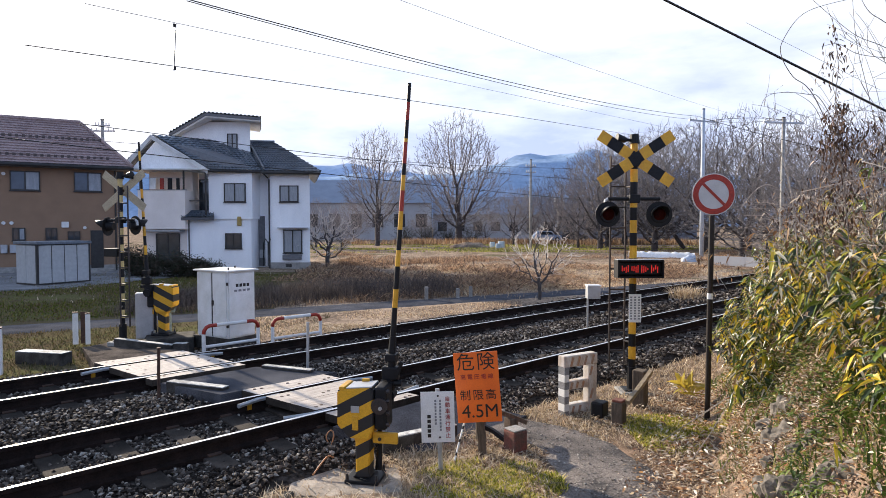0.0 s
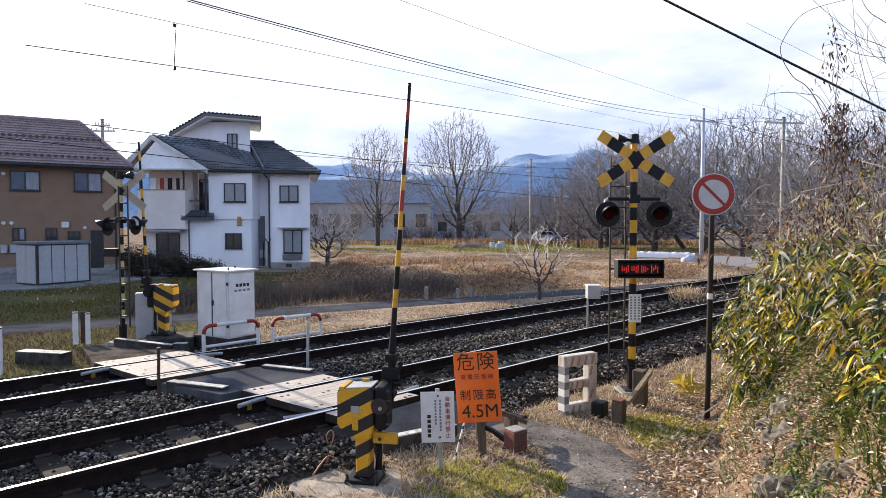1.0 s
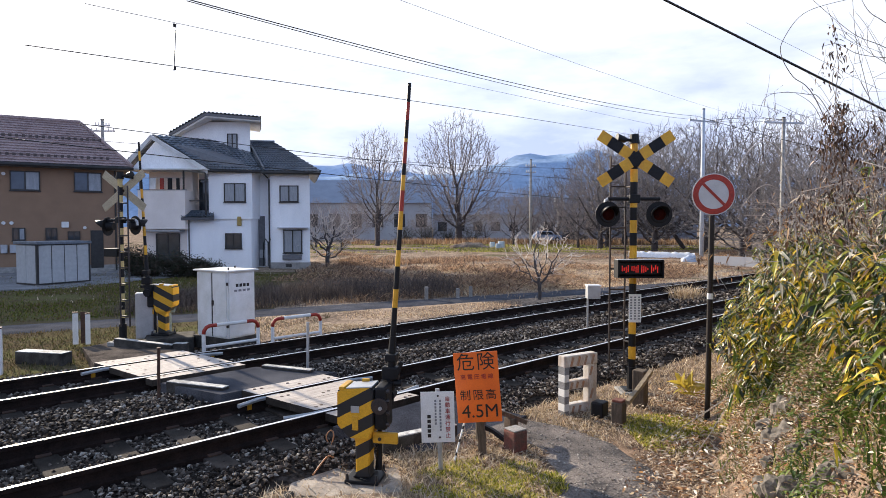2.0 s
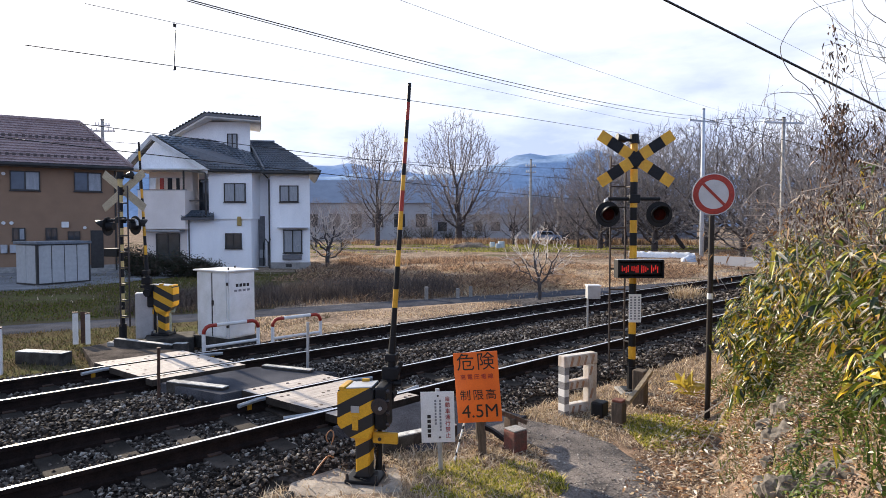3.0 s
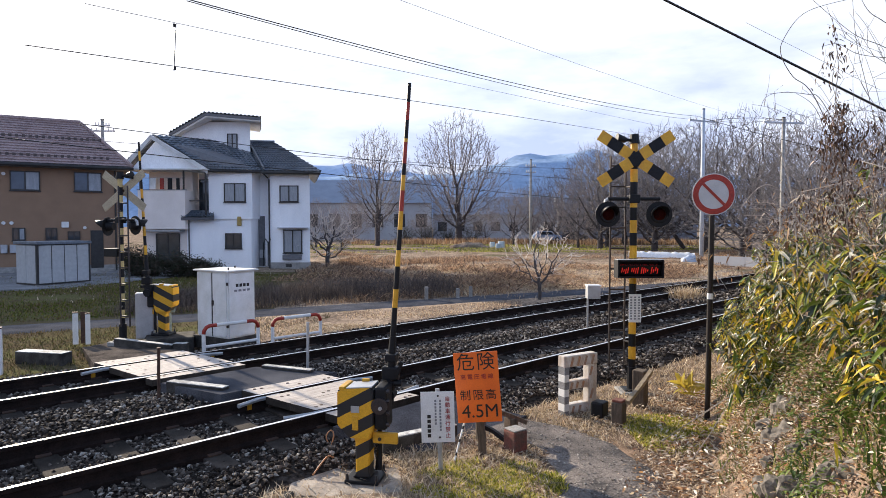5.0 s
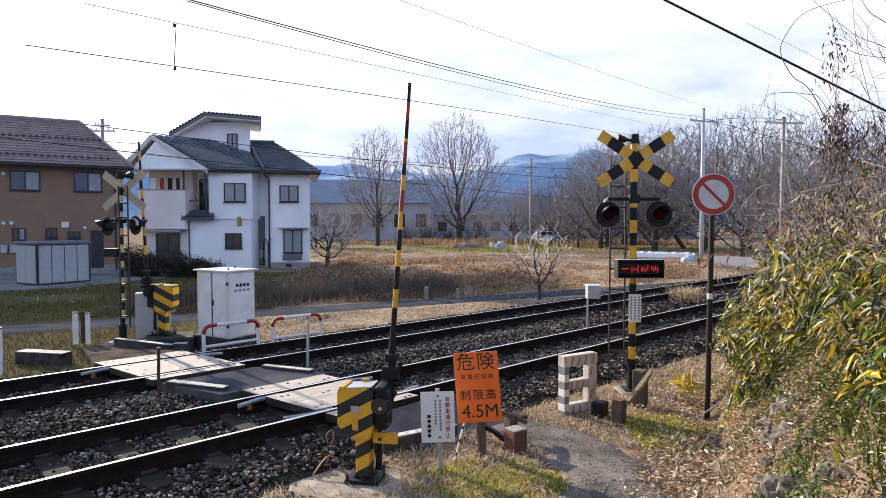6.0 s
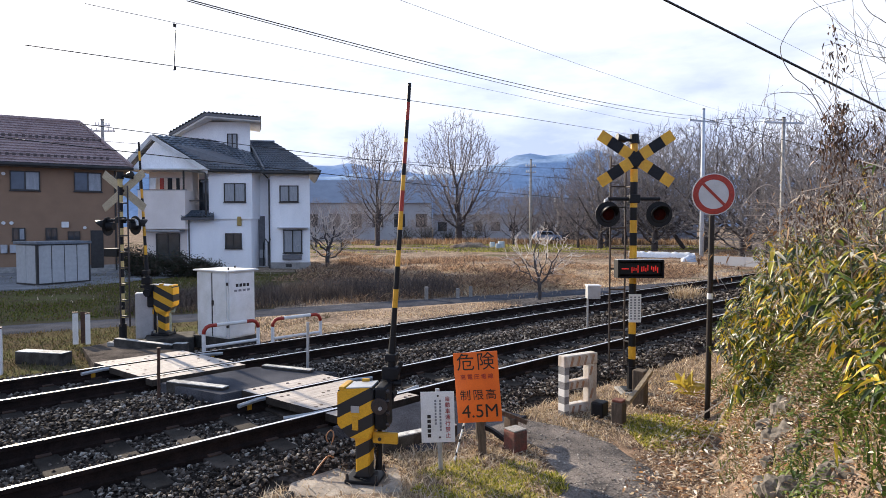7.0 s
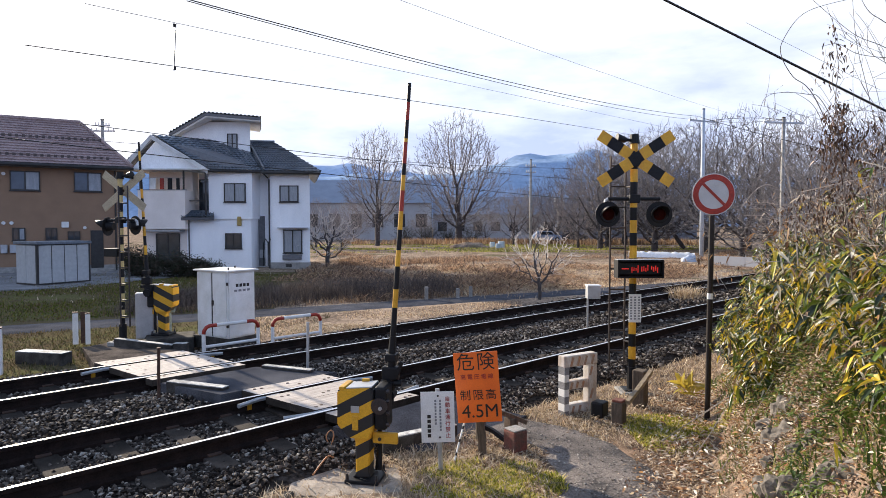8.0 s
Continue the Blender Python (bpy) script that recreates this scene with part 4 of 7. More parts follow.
def tiled(name, eave_l, eave_r, ridge_r, ridge_l, rows, cols, material, parent, lip=0.05, wave=0.075, label=""):
    """A roof face in stepped courses of waved tiles, on a board below."""
    a, b, c, d = (Vector(p) for p in (eave_l, eave_r, ridge_r, ridge_l))
    n = (b - a).cross(d - a).normalized()
    verts, faces = [], []
    w = cols * 4 + 1
    for j in range(rows):
        for e in (0, 1):
            v = (j + e * 0.995) / rows
            l, r = a.lerp(d, v), b.lerp(c, v)
            for i in range(w):
                u = i / (w - 1)
                h = lip * (1 - e) + wave * (0.5 + 0.5 * math.cos(i * math.pi / 2))
                verts.append(tuple(l.lerp(r, u) + n * h))
    for j in range(rows * 2 - 1):
        for i in range(w - 1):
            k = j * w + i
            faces.append((k, k + 1, k + w + 1, k + w))
    top = arrays(name, verts, faces, material)
    top.parent = parent
    part("roof_board", slab([a, b, c, d], 0.16), FASCIA, parent)
    return tagged(top, label)


def window(parent, x0, x1, z0, z1, y, curtain=0.5, pane=None):
    """A two-pane sliding window set in its frame, facing -y."""
    f = bmesh.new()
    t = 0.055
    for q in [(x0, x1, z1 - t, z1), (x0, x1, z0, z0 + t), (x0, x0 + t, z0 + t, z1 - t), (x1 - t, x1, z0 + t, z1 - t), ((x0 + x1) / 2 - t * 0.6, (x0 + x1) / 2 + t * 0.6, z0 + t, z1 - t)]:
        box(q[0], q[1], y - 0.07, y + 0.02, q[2], q[3], bm=f)
    w = part("window", f, FRAME, parent, "dark framed sliding window")
    m = (x0 + x1) / 2
    part("pane", box(x0 + t, m - t * 0.6, y - 0.03, y - 0.015, z0 + t, z1 - t), GLASS if curtain < 0.7 else CURTAIN, w)
    part("pane", box(m + t * 0.6, x1 - t, y - 0.045, y - 0.03, z0 + t, z1 - t), CURTAIN if curtain > 0.3 else GLASS, w)
    part("sill", box(x0 - 0.04, x1 + 0.04, y - 0.10, y, z0 - 0.05, z0 - 0.002), FRAME, w)
    return w


def brown_house():
    h = thing("house", pose(-18.62, 35, 0, 0, 0, 30.67), "brown two-storey house with a brown tiled roof", "house")
    part("wall", box(-17, 0, 0, 8, -0.6, 5.45), BROWN_WALL, h, "brown rendered wall")
    part("foundation", box(-17.02, 0.02, -0.03, 8, -0.6, -0.05), CONCRETE, h)
    ez, rz, o = 5.45, 8.40, 0.65
    tiled("roof_front", (-18, -o, ez), (0.75, -o, ez), (-1.75, 4, rz), (-18, 4, rz), 17, 75, BROWN_TILE, h, lip=0.06, wave=0.018, label="brown tiled roof face")
    tiled("roof_end", (0.75, -o, ez), (0.75, 8 + o, ez), (-1.75, 4.05, rz), (-1.75, 3.95, rz), 15, 20, BROWN_TILE, h)
    tiled("roof_back", (0.75, 8 + o, ez), (-18, 8 + o, ez), (-18, 4, rz), (-1.75, 4, rz), 15, 30, BROWN_TILE, h)
    part("ridge", tube([(-18, 4, rz + 0.06), (-1.75, 4, rz + 0.06)], 0.13, 8), BROWN_TILE, h)
    part("hip_ridge", tube([(0.75, -o, ez + 0.08), (-1.75, 4, rz + 0.06)], 0.09, 8), BROWN_TILE, h)
    for v in (0.13, 0.55):
        for i in range(56):
            x = -17.6 + i * 0.31
            y, z = -o + v * (4 + o), ez + v * (rz - ez)
            if x < 0.5 - v * 2.4:
                part("snow_guard", box(x, x + 0.15, y - 0.02, y + 0.05, z + 0.05, z + 0.20), GUARD_BROWN, h)
    part("gutter", rod((-18, -o - 0.06, ez - 0.08), (0.8, -o - 0.06, ez - 0.08), 0.07, n=8), FRAME, h)
    part("soffit", box(-18, 0.7, -o + 0.02, 0, ez - 0.16, ez - 0.14), FASCIA, h)
    part("downpipe", rod((-0.12, -0.06, -0.4), (-0.12, -0.06, 5.3), 0.045, n=8), FRAME, h)
    for x0, x1, z0, z1, c in ((-5.03, -3.69, 4.05, 5.08, 0.5), (-2.12, -0.78, 4.07, 5.13, 0.5), (-4.98, -4.4, 1.37, 2.05, 0.5), (-3.5, -2.95, 1.4, 2.05, 0.1), (-2.47, -1.87, 1.35, 1.85, 0.1), (-9.5, -8.0, 4.05, 5.08, 0.5)):
        window(h, x0, x1, z0, z1, 0.0, c)
    part("door", box(-1.38, -0.75, -0.05, 0.0, -0.35, 1.9, 0.01), FRAME, h, "dark back door")
    part("vent_hood", box(-2.75, -2.4, -0.18, 0.0, 2.05, 2.38, 0.03), WHITE, h, "pale vent hood")
    for x, z in ((-5.35, 2.3), (-5.0, 2.3), (-1.65, 2.05), (-5.3, 4.9)):
        part("vent_cap", rod((x, -0.10, z), (x, 0, z), 0.09, n=10), WHITE, h)
    for x in (-5.5, -5.1):
        part("meter_box", box(x, x + 0.3, -0.14, 0, 0.7, 1.15, 0.02), GALV, h)
    part("step", box(-1.8, -0.2, -1.1, -0.02, -0.5, -0.22, 0.02), CONCRETE, h)


def shed():
    g = thing("storage_shed", pose(-16.92, 25.38, -0.4, 0, 0, 62), "pale panelled metal storage shed on concrete blocks", "shed")
    pan = mat("pale_panel", (0.42, 0.43, 0.44), (0.36, 0.37, 0.38), rough=0.5, contrast=0.08)
    part("core", box(0.03, 2.22, 0.03, 1.54, 0.1, 1.74), FRAME, g)
    for i in range(4):
        part("panel", box(0.08 + i * 0.54, 0.585 + i * 0.54, -0.002, 0.03, 0.12, 1.72, 0.006), pan, g)
    for i in range(2):
        part("panel", box(-0.002, 0.03, 0.08 + i * 0.74, 0.80 + i * 0.74, 0.12, 1.72, 0.006), pan, g)
    part("corner_post", box(-0.02, 0.075, -0.02, 0.075, 0.08, 1.76, 0.006), FRAME, g)
    part("corner_post", box(2.2, 2.27, -0.02, 0.06, 0.08, 1.76, 0.006), FRAME, g)
    part("roof", box(-0.06, 2.31, -0.08, 1.66, 1.76, 1.88, 0.02), mat("slate_blue_sheet", (0.16, 0.19, 0.23), rough=0.4, metal=0.2), g, "slate-blue sheet metal roof")
    part("floor_frame", box(0, 2.25, 0, 1.57, 0.06, 0.11), FRAME, g)
    for x in (0.1, 0.75, 1.4, 2.1):
        for y in (0.1, 1.4):
            part("block", box(x - 0.1, x + 0.1, y - 0.1, y + 0.1, -0.1, 0.07, 0.01), CONCRETE, g)


def white_house():
    h = thing("house", pose(0, 0, 0), "white rendered house with a grey tiled roof and roof tower", "house")
    part("wall", box(-15.1, -11.3, 36.0, 43, -0.6, 2.55), WHITE_WALL, h, "white rendered lower wall")
    part("wall", box(-13.75, -11.2, 35.9, 43, 2.55, 5.45), WHITE_WALL, h, "white rendered upper wall")
    part("wall", box(-11.3, -10.24, 37.4, 43, -0.6, 5.45), WHITE_WALL, h)
    wing = bmesh.new()
    slab([(-10.24, 36.3, 5.40), (-7.91, 36.3, 5.40), (-9.35, 42.9, 5.40), (-11.7, 42.9, 5.40)], 6.0, wing)
    part("wall", wing, WHITE_WALL, h, "white rendered wing")
    part("foundation", box(-10.26, -7.90, 36.27, 36.4, -0.6, -0.02), CONCRETE, h)
    part("cellar_vent", box(-9.35, -9.0, 36.25, 36.28, -0.3, -0.12), FRAME, h)
    part("wall", box(-17.7, -15.1, 36.9, 43, -0.6, 5.45), CREAM_WALL, h, "cream rendered wall")
    # balcony with solid parapet
    b = part("balcony", box(-17.73, -14.97, 35.5, 35.66, 1.95, 4.22, 0.02), CREAM_WALL, h, "cream balcony parapet")
    part("balcony_floor", box(-17.73, -14.97, 35.66, 36.9, 1.95, 2.6), CREAM_WALL, b)
    part("balcony_side", box(-17.73, -17.58, 35.66, 36.9, 2.6, 4.22), CREAM_WALL, b)
    part("balcony_side", box(-15.12, -14.97, 35.66, 36.9, 2.6, 4.22), CREAM_WALL, b)
    part("coping", box(-17.76, -14.94, 35.47, 35.69, 4.22, 4.26), FASCIA, b)
    part("wall", box(-17.7, -15.12, 36.2, 36.9, -0.6, 1.95), CREAM_WALL, h)
    for x in (-17.6, -15.08, -13.8):
        part("canopy_post", box(x - 0.04, x + 0.04, 35.55, 35.63, 4.22 if x < -14 else 2.6, 5.36), FRAME, h)
    part("canopy", box(-18.0, -13.6, 35.2, 37.2, 5.38, 5.46, 0.01), WHITE, h, "thin white balcony canopy")
    part("drying_pole", rod((-17.5, 35.8, 4.95), (-15.1, 35.8, 4.95), 0.02, n=6), GALV, h)
    for x, w, z, mt in ((-17.15, 0.35, 4.3, WHITE), (-16.55, 0.22, 4.3, RED), (-16.1, 0.26, 4.2, BLACK), (-15.6, 0.2, 4.25, BLACK)):
        part("laundry", box(x, x + w, 35.78, 35.83, z, 4.94, 0.015), mt, h, "hung piece of laundry")
    # recess beside the balcony
    part("recess_wall", box(-15.0, -13.75, 37.6, 37.8, 2.5, 5.45), WHITE_WALL, h)
    window(h, -14.95, -14.2, 2.75, 5.0, 37.58, 0.2)
    part("recess_rail", box(-14.95, -13.78, 36.05, 36.10, 3.6, 3.66), FRAME, h)
    tiled("porch_roof", (-15.2, 35.4, 2.62), (-13.3, 35.4, 2.62), (-13.6, 36.4, 3.05), (-15.0, 36.4, 3.05), 4, 8, GREY_TILE, h, label="small tiled porch roof")
    # gable over the balcony
    part("gable", prism([(-18.3, 5.46), (-13.75, 5.46), (-16.75, 7.22)], 35.95, 36.2), WHITE_WALL, h, "white rendered gable")
    tiled("roof_front", (-13.6, 35.5, 5.42), (-10.3, 36.0, 5.38), (-12.9, 41.5, 7.75), (-16.95, 36.0, 7.48), 14, 17, GREY_TILE, h, label="blue-grey tiled roof face")
    tiled("roof_left", (-18.5, 41.5, 5.55), (-18.9, 35.9, 5.55), (-16.95, 36.0, 7.48), (-16.2, 41.5, 7.6), 12, 20, GREY_TILE, h)
    part("verge_board", slab([(-13.5, 35.45, 5.40), (-16.95, 35.6, 7.45), (-16.95, 35.65, 7.20), (-13.65, 35.5, 5.18)], 0.05), WHITE, h, "white verge board")
    part("verge_board", slab([(-18.9, 35.85, 5.52), (-16.95, 35.6, 7.45), (-16.95, 35.65, 7.20), (-18.7, 35.9, 5.35)], 0.05), WHITE, h, "white verge board")
    tiled("wing_roof", (-10.6, 35.8, 5.33), (-7.15, 35.7, 5.28), (-11.1, 40.2, 7.55), (-12.7, 40.2, 7.58), 13, 15, GREY_TILE, h, label="blue-grey tiled roof face")
    tiled("wing_end", (-7.15, 35.7, 5.28), (-9.0, 43.4, 5.28), (-11.2, 41, 7.55), (-11.1, 40.2, 7.55), 12, 20, GREY_TILE, h)
    part("wing_ridge", tube([(-12.8, 40.2, 7.66), (-11.05, 40.2, 7.63)], 0.12, 8), GREY_TILE, h)
    part("valley_flashing", tube([(-10.45, 35.85, 5.45), (-12.6, 40.0, 7.55)], 0.07, 6), FASCIA, h)
    part("gutter", rod((-13.6, 35.44, 5.33), (-10.4, 35.9, 5.30), 0.06, n=8), FRAME, h)
    part("gutter", rod((-10.55, 35.74, 5.25), (-7.15, 35.64, 5.2), 0.06, n=8), FRAME, h)
    part("downpipe", tube([(-10.5, 35.85, 5.2), (-10.3, 36.22, 4.9), (-10.3, 36.22, -0.4)], 0.045, 8), FRAME, h)
    part("downpipe", rod((-14.95, 35.92, -0.4), (-14.95, 35.92, 2.6), 0.04, n=8), FRAME, h)
    # roof tower
    tower = bmesh.new()
    slab([(-14.9, 39, 8.75), (-12.25, 39, 8.75), (-13.2, 42, 8.75), (-14.9, 42, 8.75)], 3.2, tower)
    part("tower_wall", tower, WHITE_WALL, h, "white rendered roof tower")
    part("tower_wall", prism([(-16.6, 7.2), (-14.9, 7.2), (-14.9, 8.9), (-16.6, 8.15)], 39.05, 42), WHITE_WALL, h)
    part("tower_roof", slab([(-14.67, 38.0, 9.10), (-11.35, 38.2, 8.85), (-12.6, 42.4, 8.85), (-14.67, 42.4, 9.10)], 0.22), WHITE, h, "white roof slab")
    part("tower_roof", slab([(-17.2, 38.6, 7.90), (-14.67, 38.0, 9.10), (-14.67, 42.4, 9.10), (-17.2, 42.4, 7.90)], 0.22), WHITE, h)
    tiled("tower_tiles", (-14.7, 37.95, 9.12), (-11.3, 38.15, 8.87), (-12.55, 42.4, 8.9), (-14.7, 42.4, 9.12), 8, 14, GREY_TILE, h)
    tiled("tower_tiles", (-17.25, 38.55, 7.93), (-14.7, 37.95, 9.13), (-14.7, 42.4, 9.13), (-17.25, 42.4, 7.93), 8, 12, GREY_TILE, h)
    window(h, -13.69, -13.05, 6.85, 8.0, 38.98, 0.8)
    window(h, -12.83, -11.57, 3.55, 4.65, 35.88, 0.8)
    window(h, -12.83, -11.87, 0.82, 1.72, 35.98, 0.1)
    window(h, -9.68, -8.57, 3.57, 4.54, 36.28, 0.8)
    window(h, -9.48, -8.37, 0.54, 1.92, 36.28, 0.8)
    part("awning", box(-9.75, -8.0, 35.85, 36.3, 2.0, 2.06, 0.01), GALV, h, "thin grey window awning")
    part("window_box", box(-9.5, -8.4, 36.05, 36.3, 0.15, 0.45, 0.02), FASCIA, h)
    part("awning", box(-17.3, -15.3, 35.5, 36.2, 1.82, 1.9, 0.01), GALV, h)
    window(h, -17.0, -15.6, -0.2, 1.7, 36.18, 0.2)
    part("wall_lamp", box(-12.1, -11.85, 35.85, 36.0, 2.15, 2.7, 0.05), mat("ochre_lamp", (0.42, 0.30, 0.10)), h, "ochre wall ornament")
    part("gas_meter", box(-11.2, -10.9, 37.2, 37.4, 0.2, 0.7, 0.03), GALV, h)
    for i in range(2):
        part("hose", tube([(-10.95 + 0.28 * i, 37.2, -0.3), (-10.95 + 0.28 * i, 37.2, 1.1), (-10.8 + 0.28 * i, 37.15, 1.35), (-10.65 + 0.28 * i, 37.2, 1.1), (-10.62 + 0.28 * i, 37.2, 0.4)], 0.035, 6), FRAME, h)
    # Dark sheet added on the white set-back wall to paint its shade.
    part("recess_shade_sheet", box(-11.3, -10.9, 37.38, 37.42, -0.3, 2.75), FASCIA, h)


# ---- trees ----
BARK = mat("grey_bark", (0.085, 0.075, 0.075), (0.05, 0.043, 0.043), rough=0.9, scale=3, bump=0.4)
TWIG = mat("pale_twig_bark", (0.32, 0.28, 0.27), (0.21, 0.18, 0.17), rough=0.85, scale=2)
GREY_TWIG = mat("grey_twig_bark", (0.23, 0.21, 0.215), (0.14, 0.125, 0.13), rough=0.85, scale=2)
DARK_TWIG = mat("dark_twig_bark", (0.20, 0.185, 0.19), (0.11, 0.10, 0.105), rough=0.85, scale=2)
# Pale bark, whitened further to put sunlight on the shoots into its colour.
SUNLIT_SHOOT = mat("sunlit_shoot_bark", (0.66, 0.60, 0.54), (0.48, 0.42, 0.37), rough=0.6, scale=6)
GREY_STEM = mat("grey_vine_bark", (0.20, 0.17, 0.15), (0.12, 0.10, 0.09), rough=0.85, scale=8)
PALE_BARK = mat("silvery_bark", (0.42, 0.38, 0.35), (0.25, 0.22, 0.20), rough=0.8, scale=6)


def grow(seed, h, clear, rx, ry, n, step, kill, rise, lean, low):
    """Branching that reaches out for points strewn through the crown: nodes and their parents."""
    rng = np.random.default_rng(seed)
    want, cz, rz = [], (h + clear * low) / 2, (h - clear * low) / 2
    while len(want) < n:
        p = rng.uniform(-1, 1, 3)
        r = np.linalg.norm(p)
        if r < 1:
            w = (1 - 0.15 * max(0.0, p[2])) * (1 + 0.30 * noise.noise((p[0] * 2.5, p[1] * 2.5, seed + p[2] * 2.5)))
            want.append((p[0] * rx * w + lean * (cz + p[2] * rz), p[1] * ry * w, cz + p[2] * rz * (1 + 0.16 * noise.noise((p[0] * 4, p[1] * 4, seed)))))
    want = np.array(want)
    nodes, parent = [np.array([0, 0, -0.25])], [-1]
    z = 0.0
    while z < clear:
        z += step
        nodes.append(np.array([lean * z + rng.normal(0, 0.06 * step), rng.normal(0, 0.06 * step), z]))
        parent.append(len(nodes) - 2)
    near, who = np.full(n, np.inf), np.zeros(n, int)

    def meet(k):
        d = np.linalg.norm(want - nodes[k], axis=1)
        m = d < near
        near[m], who[m] = d[m], k

    for k in range(len(nodes)):
        meet(k)
    alive = np.ones(n, bool)
    for turn in range(220):
        act = np.nonzero(alive)[0]
        if not len(act) or len(nodes) > 9000:
            break
        made = []
        for k in np.unique(who[act]):
            v = want[act[who[act] == k]] - nodes[k]
            v /= np.linalg.norm(v, axis=1)[:, None] + 1e-9
            d = v.mean(0) + rng.normal(0, 0.20, 3) + np.array([0, 0, rise])
            made.append((nodes[k] + d / (np.linalg.norm(d) + 1e-9) * step, k))
        for p, k in made:
            nodes.append(p), parent.append(k)
            meet(len(nodes) - 1)
        alive &= near > kill
    return np.array(nodes), parent


def bare_tree(name, m, label, h, seed, clear=0.2, rx=0.35, ry=None, n=2600, fine_step=0.026, twig_r=0.016, girth=0.021, bark=None, fine=None, lean=0.0, rise=0.10, tips=2, low=0.8, group=""):
    """A leafless tree: a trunk and limbs that fork into a haze of twigs. Sizes are shares of its height."""
    rng = random.Random(seed)
    g = thing(name, m, label, "tree", group)
    nodes, parent = grow(seed, h, h * clear, h * rx, h * (ry or rx), n, h * fine_step, h * fine_step * 1.45, rise, lean, low)
    count = len(nodes)
    load, kids = np.zeros(count), np.zeros(count, int)
    for k in range(count - 1, 0, -1):
        if kids[k] == 0:
            load[k] += 1
        load[parent[k]] += load[k]
        kids[parent[k]] += 1
    rad = np.maximum(twig_r, h * girth * (load / load[0]) ** 0.47).tolist()
    sets = ([], []), ([], [])

    def seg(p, q, r0, r1, sides, which):
        v, f = sets[which]
        k = len(v)
        d = (q - p).normalized()
        a = d.orthogonal().normalized()
        b = d.cross(a)
        for c, r in ((p, r0), (q, r1)):
            for j in range(sides):
                t = 2 * math.pi * j / sides
                v.append(tuple(c + r * (math.cos(t) * a + math.sin(t) * b)))
        for j in range(sides):
            f.append((k + j, k + (j + 1) % sides, k + sides + (j + 1) % sides, k + sides + j))

    for k in range(1, count):
        p, q = Vector(nodes[parent[k]].tolist()), Vector(nodes[k].tolist())
        thick = rad[k] > h * girth * 0.22
        flare = 1.35 if parent[k] == 0 else 1.0
        seg(p, q, min(rad[parent[k]], rad[k] * 1.25) * flare, rad[k], 8 if thick else 3, 0 if thick else 1)
        if kids[k] == 0 or (not thick and rng.random() < 0.35):
            d = (q - p).normalized()
            out = (q - Vector((lean * q.z, 0, h * 0.35))).normalized()
            for t in range(tips):
                e = (d * 0.5 + out * 0.8 + Vector((rng.gauss(0, 0.30), rng.gauss(0, 0.30), rng.gauss(0.15, 0.25)))).normalized()
                seg(q, q + e * h * fine_step * rng.uniform(0.8, 2.4), twig_r * 0.8, twig_r * 0.5, 3, 1)
    for (v, f), nm, mt in zip(sets, ("trunk", "crown"), (bark or BARK, fine or TWIG)):
        arrays(nm, v, f, mt, True).parent = g
    return g


# ---- small plants ----
def blades(name, spots, lo, hi, width, material, label, category, seed, bend=0.35):
    """Loose grass: one bent blade at each spot."""
    rng = np.random.default_rng(seed)
    p = np.array(spots)
    n = len(p)
    a = rng.random(n) * 6.283
    lean = bend * (0.3 + rng.random(n))
    hh = lo + (hi - lo) * rng.random(n) ** 1.5
    dx, dy = np.cos(a), np.sin(a)
    wv = width * (0.6 + 0.8 * rng.random(n))
    def pt(f, side):
        x = p[:, 0] + dx * lean * hh * f * f - dy * wv * side
        y = p[:, 1] + dy * lean * hh * f * f + dx * wv * side
        return np.stack([x, y, p[:, 2] + hh * f * (1 - 0.25 * lean * f)], -1)
    v = np.stack([pt(-0.05, -0.5), pt(-0.05, 0.5), pt(0.55, 0.4), pt(0.55, -0.4), pt(1.0, 0.0)], 1).reshape(-1, 3)
    k = np.arange(n)[:, None] * 5
    faces = [tuple(r) for r in (k + np.array([[0, 1, 2, 3]])).tolist()] + [tuple(r) for r in (k + np.array([[3, 2, 4]])).tolist()]
    return tagged(arrays(name, v.tolist(), faces, material), label, category, kind="stuff")


def leaf_cloud(name, roots, lengths, widths, directions, material, label, category, droop, seed):
    """Blade-shaped leaves, folded along the middle and arched."""
    rng = np.random.default_rng(seed)
    n = len(roots)
    p, d = np.array(roots), np.array(directions)
    d /= np.linalg.norm(d, axis=1)[:, None]
    side = np.cross(d, np.array([0, 0, 1.0]) + 0.5 * rng.normal(size=(n, 3)))
    side /= np.linalg.norm(side, axis=1)[:, None] + 1e-9
    up = np.cross(side, d)
    L, w = np.array(lengths)[:, None], np.array(widths)[:, None]
    def pt(f, s, fold):
        return p + d * L * f + np.array([0, 0, -1.0]) * droop * L * f * f + side * w * s + up * w * fold
    v = np.stack([pt(0, 0, 0), pt(0.35, -0.5, 0.12), pt(0.35, 0, 0), pt(0.35, 0.5, 0.12), pt(0.72, -0.36, 0.09), pt(0.72, 0, 0), pt(0.72, 0.36, 0.09), pt(1, 0, 0)], 1).reshape(-1, 3)
    k = np.arange(n)[:, None] * 8
    faces = []
    for q in ([0, 2, 1], [0, 3, 2], [1, 2, 5, 4], [2, 3, 6, 5], [4, 5, 7], [5, 6, 7]):
        faces += (k + np.array([q])).tolist()
    return tagged(arrays(name, v.tolist(), faces, material), label, category, kind="stuff")


